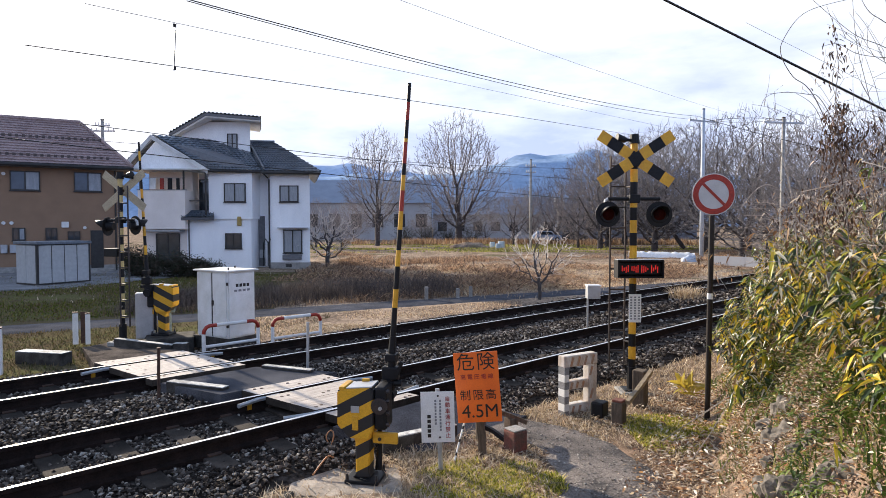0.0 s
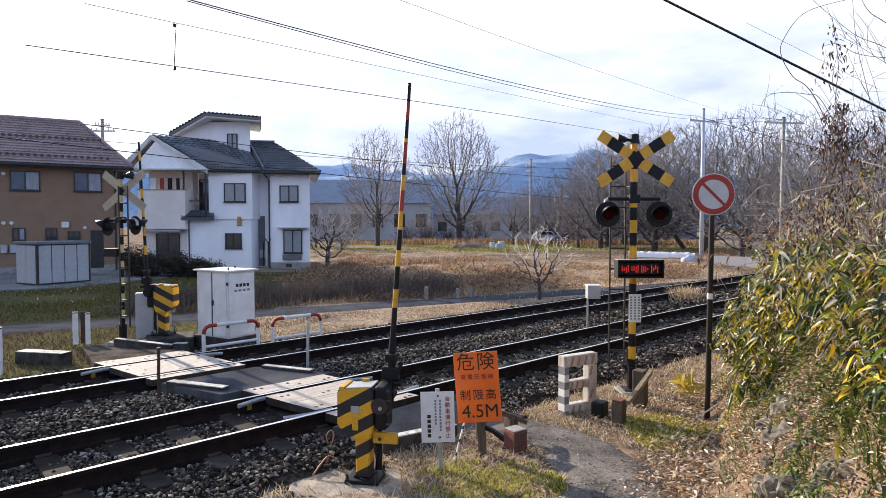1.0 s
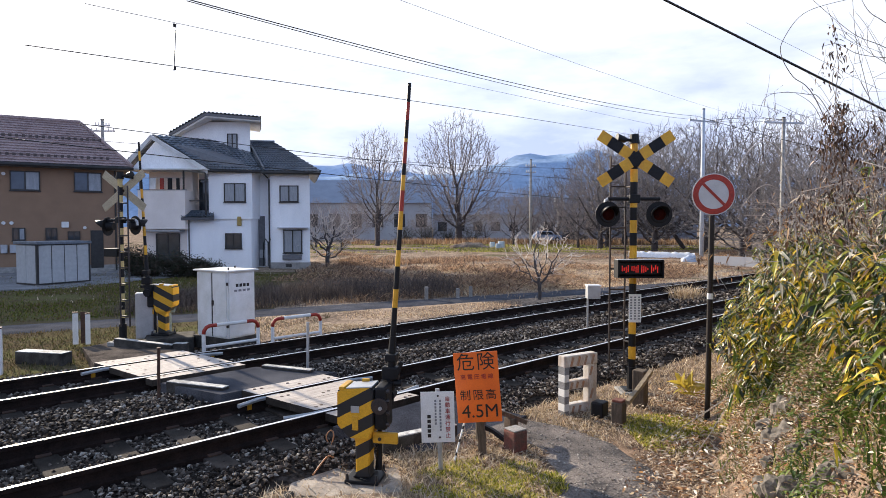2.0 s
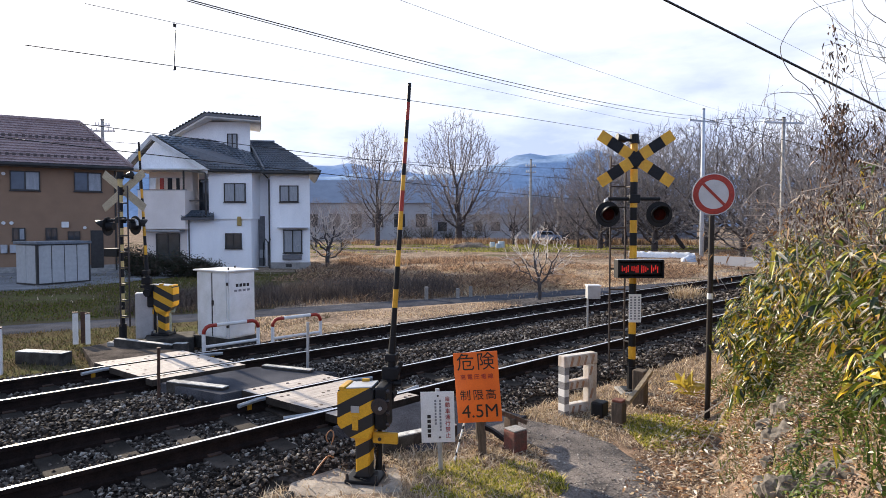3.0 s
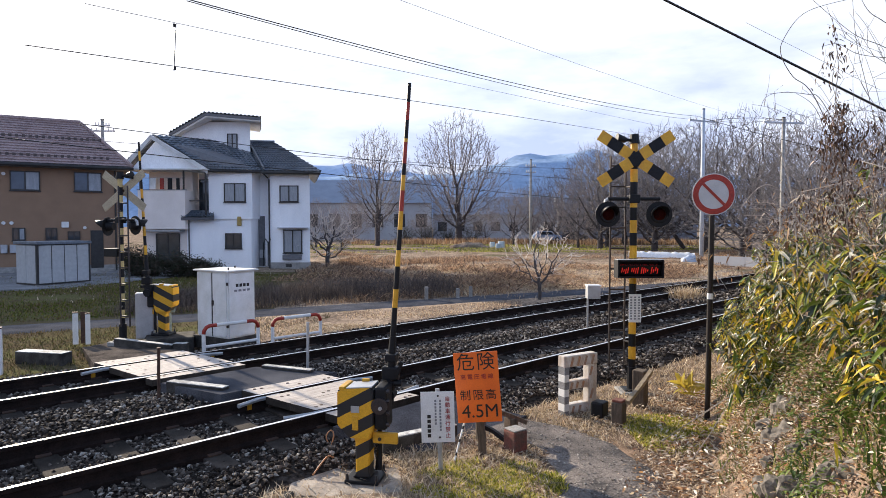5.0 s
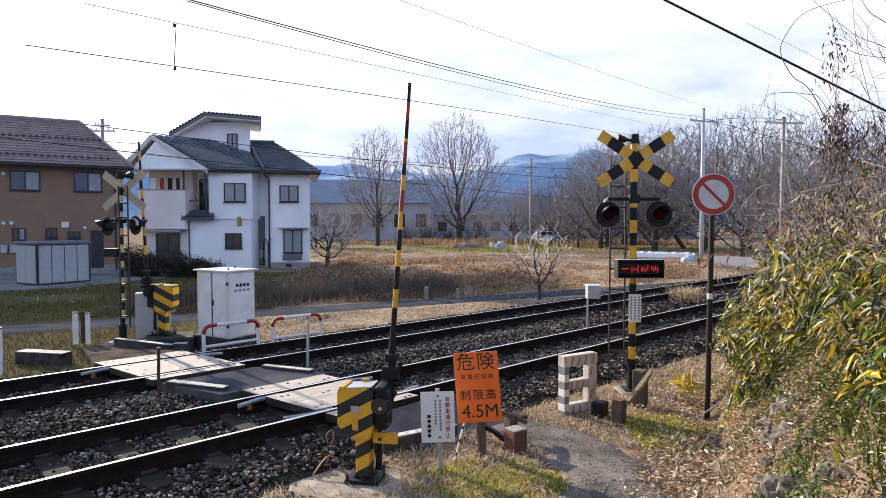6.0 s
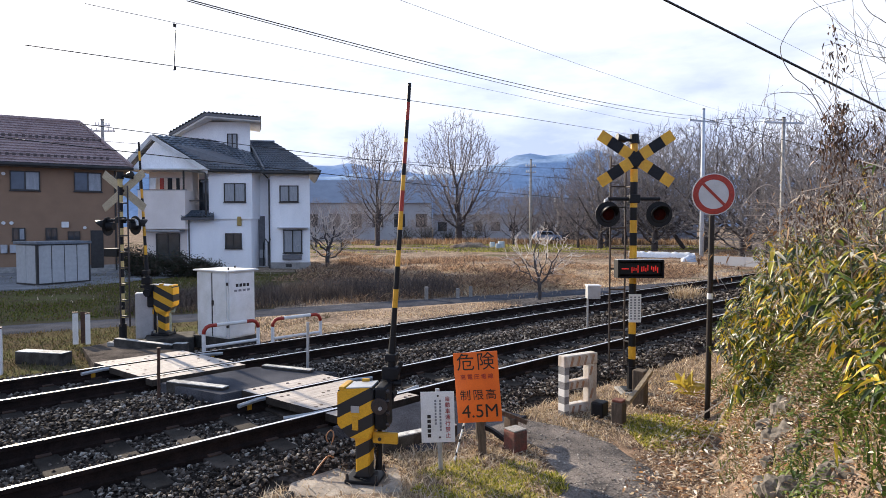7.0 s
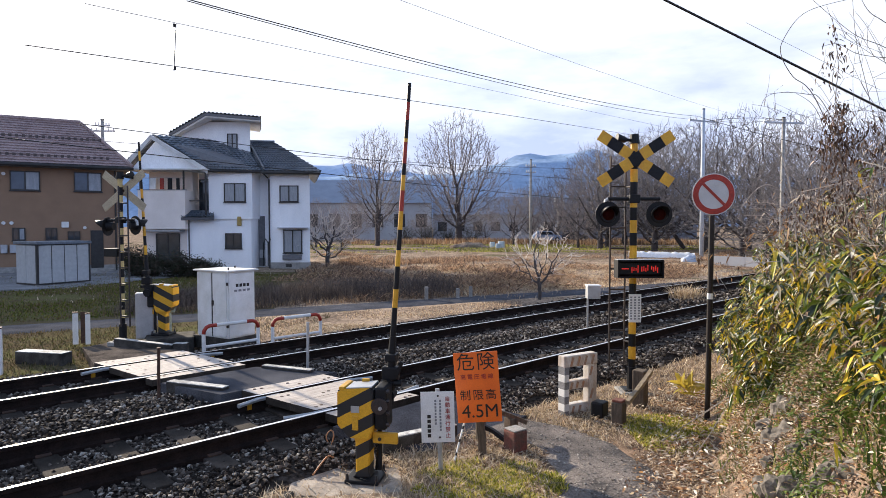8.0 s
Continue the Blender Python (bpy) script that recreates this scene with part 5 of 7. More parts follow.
SASA = scatter_mat("bamboo_grass_leaf", [(0.09, 0.13, 0.012), (0.025, 0.045, 0.008), (0.60, 0.43, 0.02), (0.70, 0.66, 0.55), (0.04, 0.06, 0.01), (0.13, 0.19, 0.02), (0.016, 0.026, 0.006), (0.66, 0.46, 0.03), (0.22, 0.25, 0.02), (0.10, 0.055, 0.03), (0.72, 0.68, 0.56), (0.02, 0.032, 0.006), (0.60, 0.43, 0.03), (0.03, 0.05, 0.01), (0.16, 0.10, 0.06), (0.34, 0.32, 0.03), (0.018, 0.028, 0.006)], rough=0.30, see_through=0.20, spec=0.5)
DRY_LEAF = scatter_mat("dry_leaf", [(0.34, 0.23, 0.14), (0.18, 0.10, 0.055), (0.60, 0.49, 0.37), (0.08, 0.045, 0.03), (0.40, 0.24, 0.12), (0.66, 0.58, 0.47), (0.13, 0.075, 0.045)], rough=0.8, see_through=0.25)
STRAW = scatter_mat("straw_grass", [(0.60, 0.48, 0.33), (0.40, 0.30, 0.20), (0.72, 0.60, 0.45), (0.24, 0.17, 0.11), (0.50, 0.38, 0.23)], rough=0.8, see_through=0.3)
AMBER = scatter_mat("amber_grass", [(0.30, 0.17, 0.08), (0.22, 0.13, 0.075), (0.42, 0.28, 0.16), (0.12, 0.075, 0.05), (0.50, 0.36, 0.22)], rough=0.85, see_through=0.3)
RUSSET = scatter_mat("russet_weeds", [(0.22, 0.135, 0.09), (0.36, 0.23, 0.145), (0.11, 0.075, 0.055), (0.50, 0.34, 0.21)], rough=0.85, see_through=0.35)
GREEN_GRASS = scatter_mat("green_grass", [(0.42, 0.40, 0.05), (0.60, 0.52, 0.08), (0.22, 0.25, 0.03), (0.68, 0.57, 0.20), (0.12, 0.14, 0.02)], rough=0.7, see_through=0.5)
GREEN_WEED = scatter_mat("green_weed", [(0.10, 0.16, 0.025), (0.045, 0.08, 0.012), (0.17, 0.22, 0.035), (0.03, 0.05, 0.01), (0.24, 0.24, 0.05), (0.06, 0.10, 0.015)], rough=0.45, see_through=0.30, spec=0.5)
PALE_LEAF = scatter_mat("bleached_leaf", [(0.72, 0.64, 0.52), (0.36, 0.18, 0.08), (0.60, 0.44, 0.28), (0.22, 0.10, 0.05), (0.80, 0.74, 0.66), (0.48, 0.28, 0.13), (0.66, 0.54, 0.38)], rough=0.6, see_through=0.3, spec=0.5)
ROCK = mat("bank_rock", (0.17, 0.15, 0.13), (0.06, 0.052, 0.045), rough=0.95, scale=9, bump=1.0, fine=28, contrast=0.45)


# ---- setting ----
build_ground()
strip("road", [(-40, 2.5), (-19, 10.5), (-10.4, 14.3), (-4.9, 17.3), (0.2, 20.0), (5.2, 22.6), (14, 28), (30, 38)], [1.7, 1.7, 1.7, 1.65, 1.6, 1.75, 1.8, 1.8], 0.03, ASPHALT, "narrow grey asphalt lane along the railway", "road")
strip("path", [(0.6, -2.0), (1.25, 3.0), (1.50, 5.0), (1.60, 5.8), (1.52, 6.35), (1.28, 6.8), (0.95, 7.05), (0.55, 7.1)], [1.3, 1.3, 1.25, 1.15, 1.0, 0.85, 0.75, 0.6], 0.032, PATH, "worn grey footpath of old broken asphalt", "path")
strip("path_edge", [(2.0, 3.0), (2.08, 5.0), (2.12, 5.8), (2.05, 6.5), (1.85, 7.0)], [0.8, 0.8, 0.75, 0.6, 0.3], 0.024, DIRT, "trodden brown earth beside the footpath", "path")
build_track(RAIL_NEAR, "railway track with rusty rails on sleepers, near side")
build_track(RAIL_FAR, "railway track with rusty rails on sleepers, far side")
build_ballast()
build_crossing()

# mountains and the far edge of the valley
# Both ridges carry the haze of distance as blue in their base colour.
HILL = mat("haze_tinted_forest_hill", (0.33, 0.43, 0.58), (0.27, 0.37, 0.52), rough=1.0, scale=0.01, fine=0.05, bump=0, contrast=0.12, spec=0)
FAR_HILL = mat("haze_paled_far_hill", (0.46, 0.56, 0.72), (0.40, 0.50, 0.67), rough=1.0, scale=0.006, fine=0.03, bump=0, contrast=0.08, spec=0)


def ridge_line(name, y, x0, x1, crest, depth, material, label, seed):
    verts, n, m = [], 90, 8
    for j in range(m + 1):
        for i in range(n + 1):
            x = x0 + (x1 - x0) * i / n
            f = math.sin(math.pi * 0.5 * j / m)
            top = crest(x) + y * 0.008 * noise.noise((x * 0.004, seed, 0)) + y * 0.003 * noise.noise((x * 0.02, seed, 5))
            verts.append((x, y + depth * j / m, -5 + (top + 5) * f * (1 + 0.10 * noise.noise((x * 0.006, j * 0.7, seed)))))
    w = n + 1
    faces = [(j * w + i, j * w + i + 1, (j + 1) * w + i + 1, (j + 1) * w + i) for j in range(m) for i in range(n)]
    tagged(arrays(name, verts, faces, material, True), label, "hill", kind="structure")


ridge_line("backdrop_hill", 2700, -3200, 3800, lambda x: 250 + 140 * math.exp(-((x - 720) / 520) ** 2) + 60 * math.exp(-((x + 1400) / 700) ** 2), 500, HILL, "wooded hills beyond the valley, haze painted in as blue", 2)
ridge_line("backdrop_hill", 3600, -4000, 4000, lambda x: 330 + 60 * math.exp(-((x + 700) / 500) ** 2), 400, FAR_HILL, "distant mountain range, haze painted in as pale blue", 7)


# ---- crossing things ----
RED_BAND = [BLACK, RED, YELLOW, BLACK, RED, YELLOW, BLACK, YELLOW]
gate_machine(pose(-0.735, 5.66, -0.25, 0, 0, -10) @ Matrix.Scale(0.895, 4), "yellow and black striped barrier machine with its arm raised", (0.43, 0.26, 4.16),
             [0.62, 0.32, 0.40, 0.28, 0.36, 0.32, 0.36, 0.27, 0.20, 0.37, 0.06, 0.32, 0.31, 0.33],
             [BLACK, YELLOW, BLACK, YELLOW, BLACK, YELLOW, RED, YELLOW, BLACK, RED, YELLOW, BLACK, RED, BLACK])
far_gate = gate_machine(pose(-5.54, 12.05, -0.03, 0, 0, 180), "yellow and black striped barrier machine on a concrete block, arm raised", (0.41, 0.05, 3.80),
             [0.2] * 13, [BLACK, YELLOW])
pad = thing("machine_base", pose(-5.40, 12.0, -0.28, 0, 0, 20), "dark concrete base block of the barrier machine", "concrete base")
part("block", box(-0.45, 0.45, -0.4, 0.4, -0.05, 0.25, 0.03), OLD_CONCRETE, pad)
pad = thing("machine_base", pose(-0.80, 5.62, -0.36, 0, 0, 8), "rough concrete base slab of the barrier machine", "concrete base")
part("block", box(-0.62, 0.42, -0.32, 0.36, -0.1, 0.11, 0.02), mat("sandy_concrete", (0.40, 0.345, 0.285), (0.20, 0.165, 0.135), rough=0.95, bump=0.5), pad)
part("corner_block", box(-0.72, -0.56, -0.40, -0.18, -0.1, 0.13, 0.02), OLD_CONCRETE, pad)
signal_post(pose(2.71, 8.69, -0.25), "crossing signal with yellow and black crossed blades and red lamps", 0, 3.54, True)
signal_post(pose(-6.13, 11.62, -0.10, 0, 0, 160), "crossing signal seen from behind, pale blade backs, hooded lamps", 0, 3.12, False)
drum = message_display(pose(2.74, 8.52, 1.53))
build_signs()
build_posts()
hoop(4.35, 10.76, 5.41, 10.80)
hoop(5.64, 10.67, 6.72, 10.70)
build_cabinet()

# ---- houses ----
yard = bmesh.new()
slab([(-34, 26, -0.36), (-19.5, 23.2, -0.36), (-15.2, 24.6, -0.36), (-13.2, 31, -0.36), (-14, 35.5, -0.36), (-34, 38, -0.36)], 0.12, yard)
tagged(link("yard", yard, mat("yard_concrete", (0.24, 0.24, 0.25), (0.16, 0.16, 0.17), rough=0.9, scale=1.2, fine=40, bump=0.3)), "grey concrete yard before the brown house", "paving", kind="structure")
brown_house()
shed()
white_house()


def long_building(name, x0, x1, y, depth, eave, ridge, wall, roof, label, n):
    g = thing(name, pose(0, y, -0.5), label, "building")
    part("wall", box(x0, x1, 0, depth, 0, eave), wall, g)
    part("roof", prism([(0, eave), (-0.6, eave - 0.1), (depth / 2, ridge), (depth + 0.6, eave - 0.1), (depth, eave)], 0, x1 - x0), roof, g).matrix_basis = Matrix.Translation((x1, 0, 0)) @ Matrix.Rotation(radians(90), 4, "Z")
    for i in range(n):
        x = x0 + (i + 0.3) * (x1 - x0) / n
        w = part("window", box(x, x + (x1 - x0) / n * 0.5, -0.06, 0.0, eave * 0.35, eave * 0.7), FRAME, g)
        part("pane", box(x + 0.1, x + (x1 - x0) / n * 0.5 - 0.1, -0.08, -0.062, eave * 0.35 + 0.1, eave * 0.7 - 0.1), DIM_GLASS, w)


SHEET = mat("blue_grey_sheet_roof", (0.22, 0.26, 0.33), (0.18, 0.21, 0.27), rough=0.5, scale=0.4, contrast=0.08)
PALE_WALL = mat("pale_cladding", (0.42, 0.43, 0.46), (0.34, 0.35, 0.38), rough=0.8, scale=0.3, contrast=0.08)
DARK_WALL = mat("grey_cladding", (0.21, 0.22, 0.25), (0.15, 0.16, 0.185), rough=0.8, scale=0.3, contrast=0.1)
long_building("farm_building", -38, -2.2, 112, 14, 7.0, 11.6, PALE_WALL, SHEET, "long pale farm building with a blue-grey roof", 9)
long_building("farm_building", -2, 22, 118, 12, 5.0, 8.6, PALE_WALL, SHEET, "long pale shed behind the trees", 7)
long_building("farm_building", 24, 52, 125, 12, 5.5, 9.0, DARK_WALL, SHEET, "low grey shed behind the trees", 7)


def parked_car(m, paint, label):
    g = thing("car", m, label, "car")
    bm = prism([(-2.0, 0.28), (2.0, 0.28), (2.05, 0.75), (1.9, 0.92), (0.95, 1.0), (0.45, 1.45), (-1.35, 1.48), (-1.9, 1.0), (-2.05, 0.8)], -0.8, 0.8)
    bmesh.ops.bevel(bm, geom=bm.edges[:], offset=0.06, segments=2, affect="EDGES")
    part("body", bm, paint, g, smooth=False)
    part("side_window", prism([(-1.2, 1.0), (0.75, 1.0), (0.4, 1.38), (-1.15, 1.4)], -0.815, -0.79), GLASS, g)
    for x in (-1.25, 1.3):
        for y in (-0.74, 0.74):
            w = part("wheel", rod((x, y - 0.09, 0.31), (x, y + 0.09, 0.31), 0.31, n=18), BLACK, g)
            part("rim", rod((x, y - 0.1, 0.31), (x, y - 0.088, 0.31), 0.18, n=14), GALV, w)


parked_car(pose(15.0, 88, -0.05, 0, 0, 4), mat("blue_car_paint", (0.22, 0.30, 0.46), rough=0.25, spec=0.7, bump=0, contrast=0.02), "pale blue parked car behind tall dry grass")
parked_car(pose(19.6, 91, -0.1, 0, 0, -12), mat("grey_car_paint", (0.10, 0.10, 0.11), rough=0.25, spec=0.7, bump=0, contrast=0.02), "dark grey parked car behind tall dry grass")


# ---- poles and wires ----
def pole(name, x, y, z0, z1, r, material, arms, label):
    g = thing(name, pose(x, y, z0), label, "utility pole", group="utility poles")
    part("shaft", rod((0, 0, -0.3), (0, 0, z1 - z0), r, r * 0.7, 12), material, g, smooth=True)
    for z, w, a in arms:
        arm = part("crossarm", box(-w, w, -0.05, 0.05, z - z0 - 0.05, z - z0 + 0.05), GALV, g)
        arm.rotation_euler[2] = radians(a)
        for k in (-0.9, -0.5, 0.5, 0.9):
            part("insulator", rod((k * w, 0, z - z0 + 0.05), (k * w, 0, z - z0 + 0.22), 0.045, n=8), WHITE, arm)
    part("top_cap", rod((0, 0, z1 - z0), (0, 0, z1 - z0 + 0.06), r * 0.75, n=12), DARK_METAL, g)
    return g


STEEL_POLE = mat("pale_steel_pole", (0.48, 0.53, 0.60), (0.40, 0.45, 0.52), rough=0.5, scale=2)
pole("utility_pole", 18.9, 44.6, -0.45, 10.6, 0.16, STEEL_POLE, [(9.75, 1.3, 20)], "pale steel utility pole with a crossarm")
pole("utility_pole", 18.85, 34, -0.4, 8.1, 0.125, CONCRETE, [(7.85, 1.25, 10)], "weathered concrete utility pole with a crossarm")
pole("utility_pole", 9.9, 69, -0.5, 9.6, 0.17, CONCRETE, [(8.9, 0.7, 30), (8.2, 0.7, 30)], "distant concrete utility pole")
pole("utility_pole", -24.95, 45, -0.5, 9.9, 0.16, CONCRETE, [(9.1, 0.9, 0), (9.5, 0.5, 10)], "concrete utility pole behind the houses")

CABLE = mat("black_cable", (0.012, 0.012, 0.014), rough=0.5, bump=0)
WIRE = mat("copper_wire", (0.07, 0.065, 0.07), rough=0.5, metal=0.5, bump=0)


def wire(a, b, r, material, sag, label):
    a, b = Vector(a), Vector(b)
    pts = [a.lerp(b, t / 24) - Vector((0, 0, 4 * sag * (t / 24) * (1 - t / 24))) for t in range(25)]
    return tagged(link("overhead_wire", tube(pts, r, 6), material, True), label, "wire", group="overhead wires")


wire((0.67, 5.0, 4.50), (4.86, 5.0, 2.44), 0.0095, CABLE, 0.0, "thick black cable over the footpath")
wire((-3.97, 9, 5.49), (14.25, 34, 8.20), 0.010, WIRE, 0.30, "overhead line wire above the railway")
wire((-3.73, 9, 5.40), (14.25, 34, 8.00), 0.008, WIRE, 0.30, "overhead line wire above the railway")
contact = wire((-6.43, 9.5, 4.91), (15.28, 36, 6.73), 0.008, WIRE, -0.10, "contact wire above the railway")
part("hanger", rod((-4.60, 10.65, 5.62), (-4.65, 10.65, 4.81), 0.009, n=6), WIRE, contact)
for z in (4.84, 5.58):
    part("clip", rod((-4.63, 10.65, z - 0.02), (-4.63, 10.65, z + 0.03), 0.022, n=8), BLACK, contact)
wire((-5.5, 9.5, 5.54), (15.27, 36, 7.45), 0.005, WIRE, 0.0, "thin messenger wire above the railway")
wire((-1.2, 14, 7.32), (21.56, 40, 8.7), 0.005, WIRE, 0.2, "thin feeder wire above the railway")
wire((-13.32, 18, 4.77), (19.18, 60, 4.28), 0.017, CABLE, 0.15, "black service cable past the houses")
wire((-15.4, 26, 6.47), (15.79, 62, 6.75), 0.018, CABLE, 0.3, "black service cable past the houses")
wire((-22.24, 40, 7.68), (15.78, 62, 7.89), 0.016, WIRE, 0.3, "thin power wire past the houses")
wire((-24.9, 45, 9.3), (-15.4, 26, 6.47), 0.012, CABLE, 0.2, "black service cable past the houses")
wire((9.8, 20, 8.71), (14.2, 20, 6.55), 0.005, WIRE, 0.0, "thin power wire over the bank")
wire((14.25, 34, 8.15), (20.5, 30, 5.5), 0.012, CABLE, 0.1, "black cable between the poles")
wire((14.57, 34, 7.93), (18.85, 34, 8.0), 0.012, CABLE, -0.15, "black cable between the poles")
wire((18.9, 44.6, 9.9), (18.85, 34, 8.05), 0.012, CABLE, 0.2, "black cable between the poles")

# ---- trees ----
bare_tree("bare_tree", pose(-8.6, 80, -0.5), "tall bare winter tree with a wide rounded crown", 15.4, 3, clear=0.20, rx=0.32, n=3800, fine_step=0.020, twig_r=0.015, fine=GREY_TWIG, rise=0.2, tips=3, low=0.7)
bare_tree("bare_tree", pose(2.4, 92, -0.5), "tall bare winter tree with a wide egg-shaped crown", 19.6, 11, clear=0.15, rx=0.36, n=4400, fine_step=0.018, twig_r=0.017, girth=0.026, fine=GREY_TWIG, rise=0.2, tips=3, low=0.55)
mid = bare_tree("bare_tree", pose(9.5, 82, -0.5), "low bare orchard tree with dense grey twigs", 8.0, 21, clear=0.16, rx=0.52, n=2200, fine_step=0.030, group="orchard trees")
mid2 = bare_tree("bare_tree", pose(21.5, 62, -0.5), "bare spreading orchard tree with dark twisting limbs", 12.0, 35, clear=0.14, rx=0.56, n=2000, fine_step=0.025, girth=0.027, twig_r=0.014, fine=DARK_TWIG, rise=0.0, low=0.5, group="orchard trees")
for x, y, a, sc in ((15.5, 70, 40, 1.0), (-15, 72, 80, 0.75), (-20, 78, 150, 0.8), (-11, 66, 200, 0.55), (14, 96, 300, 1.1), (-3.5, 98, 20, 0.6), (6.8, 98, 110, 0.7), (-13.5, 92, 250, 0.85)):
    t = copy_thing(mid, pose(x, y, -0.5, 0, 0, a))
    t.scale = (sc, sc, sc)
for x, y, a, sc in ((17.0, 66, 120, 0.9), (26, 60, 60, 1.1), (30, 56, 200, 1.0), (24.5, 50, 310, 0.8), (33, 66, 20, 1.3), (28, 46, 250, 0.8), (38, 60, 90, 1.2), (25, 72, 170, 1.1), (31, 42, 30, 0.8), (36, 48, 140, 1.0), (23, 40, 75, 0.6), (27, 38, 10, 0.7), (20, 74, 220, 1.1), (25, 84, 100, 1.3), (33, 90, 270, 1.5), (17, 92, 50, 0.9)):
    t = copy_thing(mid2, pose(x, y, -0.5, 0, 0, a))
    t.scale = (sc, sc, sc)


def young_tree(m, seed):
    g = bare_tree("young_tree", m, "small bare young tree, sunlight painted pale on its upright shoots", 2.55, seed, clear=0.20, rx=0.50, ry=0.45, n=260, fine_step=0.045, twig_r=0.0085, girth=0.024, fine=SUNLIT_SHOOT, rise=0.25, tips=2, low=1.3)
    return g


young_tree(pose(3.21, 20.2, -0.42), 8)
bare_tree("garden_tree", pose(-7.1, 37.5, -0.5), "gnarled pruned garden tree, sunlight painted pale on its boughs", 3.7, 14, clear=0.18, rx=0.5, n=300, fine_step=0.05, twig_r=0.016, girth=0.035, fine=SUNLIT_SHOOT, rise=0.0, low=0.8)


# ---- weeds and grass ----
def spots(n, region, seed, ok=None):
    rng = random.Random(seed)
    out = []
    x0, x1, y0, y1 = region
    while len(out) < n:
        x, y = rng.uniform(x0, x1), rng.uniform(y0, y1)
        if ok is None or ok(x, y, rng):
            out.append((x, y, height(x, y)))
    return out


def on_field(lo, hi, left=-60):
    def test(x, y, rng):
        d = along(x, y)[1]
        far_lane = y - (17.3 + (x + 4.9) * 0.51)
        return x > left + rng.uniform(-1, 1) and far_lane > lo and far_lane < hi and noise.noise((x * 0.35, y * 0.35, 9)) > rng.uniform(-0.5, 0.35) and abs(x) < y * 0.8
    return test


BLEACHED_WEED = scatter_mat("bleached_weed", [(0.50, 0.38, 0.25), (0.34, 0.24, 0.16), (0.60, 0.48, 0.34), (0.20, 0.14, 0.10)], rough=0.85, see_through=0.3)
STRAW_DULL = scatter_mat("dull_straw", [(0.28, 0.205, 0.155), (0.38, 0.30, 0.22), (0.16, 0.12, 0.092), (0.54, 0.44, 0.33), (0.22, 0.20, 0.09)], rough=0.9, see_through=0.4)
blades("dry_weeds", spots(12000, (-20, 2.5, 12, 30), 5, on_field(1.1, 6, -7.5)), 0.05, 0.30, 0.013, AMBER, "russet dead weeds beside the lane", "weeds", 5, 1.2)
blades("dry_weeds", spots(26000, (-24, 45, 20, 66), 6, on_field(3, 45)), 0.03, 0.14, 0.03, STRAW_DULL, "straw-coloured dead grass on the field", "weeds", 6, 1.6)
blades("dry_weeds", spots(13000, (-14, 36, 82, 96), 7, lambda x, y, r: noise.noise((x * 0.16, y * 0.3, 2)) > r.uniform(-0.2, 0.3) - (0.25 if x > 4 else 0)), 0.2, 1.1, 0.06, AMBER, "tall amber dry grass at the field's edge", "weeds", 7)
FIELD_GREEN = scatter_mat("field_green", [(0.34, 0.34, 0.06), (0.42, 0.38, 0.10), (0.18, 0.20, 0.04), (0.40, 0.33, 0.15), (0.14, 0.12, 0.05)], rough=0.8, see_through=0.3)
blades("field_grass", spots(16000, (-30, 34, 58, 84), 17, lambda x, y, r: noise.noise((x * 0.06, y * 0.30, 2)) > r.uniform(-0.1, 0.3)), 0.06, 0.22, 0.12, FIELD_GREEN, "dull yellow-green grass strips on the field", "grass", 17)


def verge(x, y, rng):
    d = along(x, y)[1]
    lane = y - (17.3 + (x + 4.9) * 0.51)
    return d > 11.5 and x > -5.5 and lane < -1.0 and abs(x) < y * 0.8 and noise.noise((x * 0.5, y * 0.5, 7)) > rng.uniform(-0.25, 0.25)


BLEACHED = scatter_mat("bleached_straw", [(0.62, 0.49, 0.33), (0.46, 0.33, 0.21), (0.74, 0.62, 0.45), (0.30, 0.19, 0.12), (0.56, 0.42, 0.26)], rough=0.75, see_through=0.45)
blades("verge_grass", spots(8000, (-16, 20, 8, 30), 8, verge), 0.01, 0.055, 0.02, BLEACHED_WEED, "short straw-coloured grass on the verge", "grass", 8)
blades("dry_grass", spots(26000, (-2, 16, 21, 40), 19, lambda x, y, r: y - (17.3 + (x + 4.9) * 0.51) > 1.0 and noise.noise((x * 0.3, y * 0.3, 12)) > r.uniform(-0.35, 0.3)), 0.03, 0.16, 0.022, BLEACHED, "pale sunlit straw on the field", "grass", 19, 1.3)
LAWN = scatter_mat("lawn_grass", [(0.10, 0.12, 0.025), (0.17, 0.165, 0.04), (0.07, 0.08, 0.02), (0.20, 0.15, 0.075), (0.13, 0.095, 0.05)], rough=0.9, see_through=0.25, spec=0.0)
# Brown-green verge grass, its colours lowered to paint in a shadow on the left.
SHADED_VERGE = scatter_mat("shade_darkened_verge_grass", [(0.10, 0.08, 0.045), (0.14, 0.11, 0.065), (0.06, 0.055, 0.03), (0.075, 0.08, 0.025), (0.18, 0.14, 0.085)], rough=0.9, see_through=0.2, spec=0.0)
blades("lawn", spots(42000, (-22, -7, 12, 32), 9, lambda x, y, r: y - (17.3 + (x + 4.9) * 0.51) > 1.2 and noise.noise((x * 0.4, y * 0.4, 8)) > r.uniform(-0.5, 0.2)), 0.03, 0.09, 0.03, LAWN, "dull green winter lawn before the houses", "grass", 9)


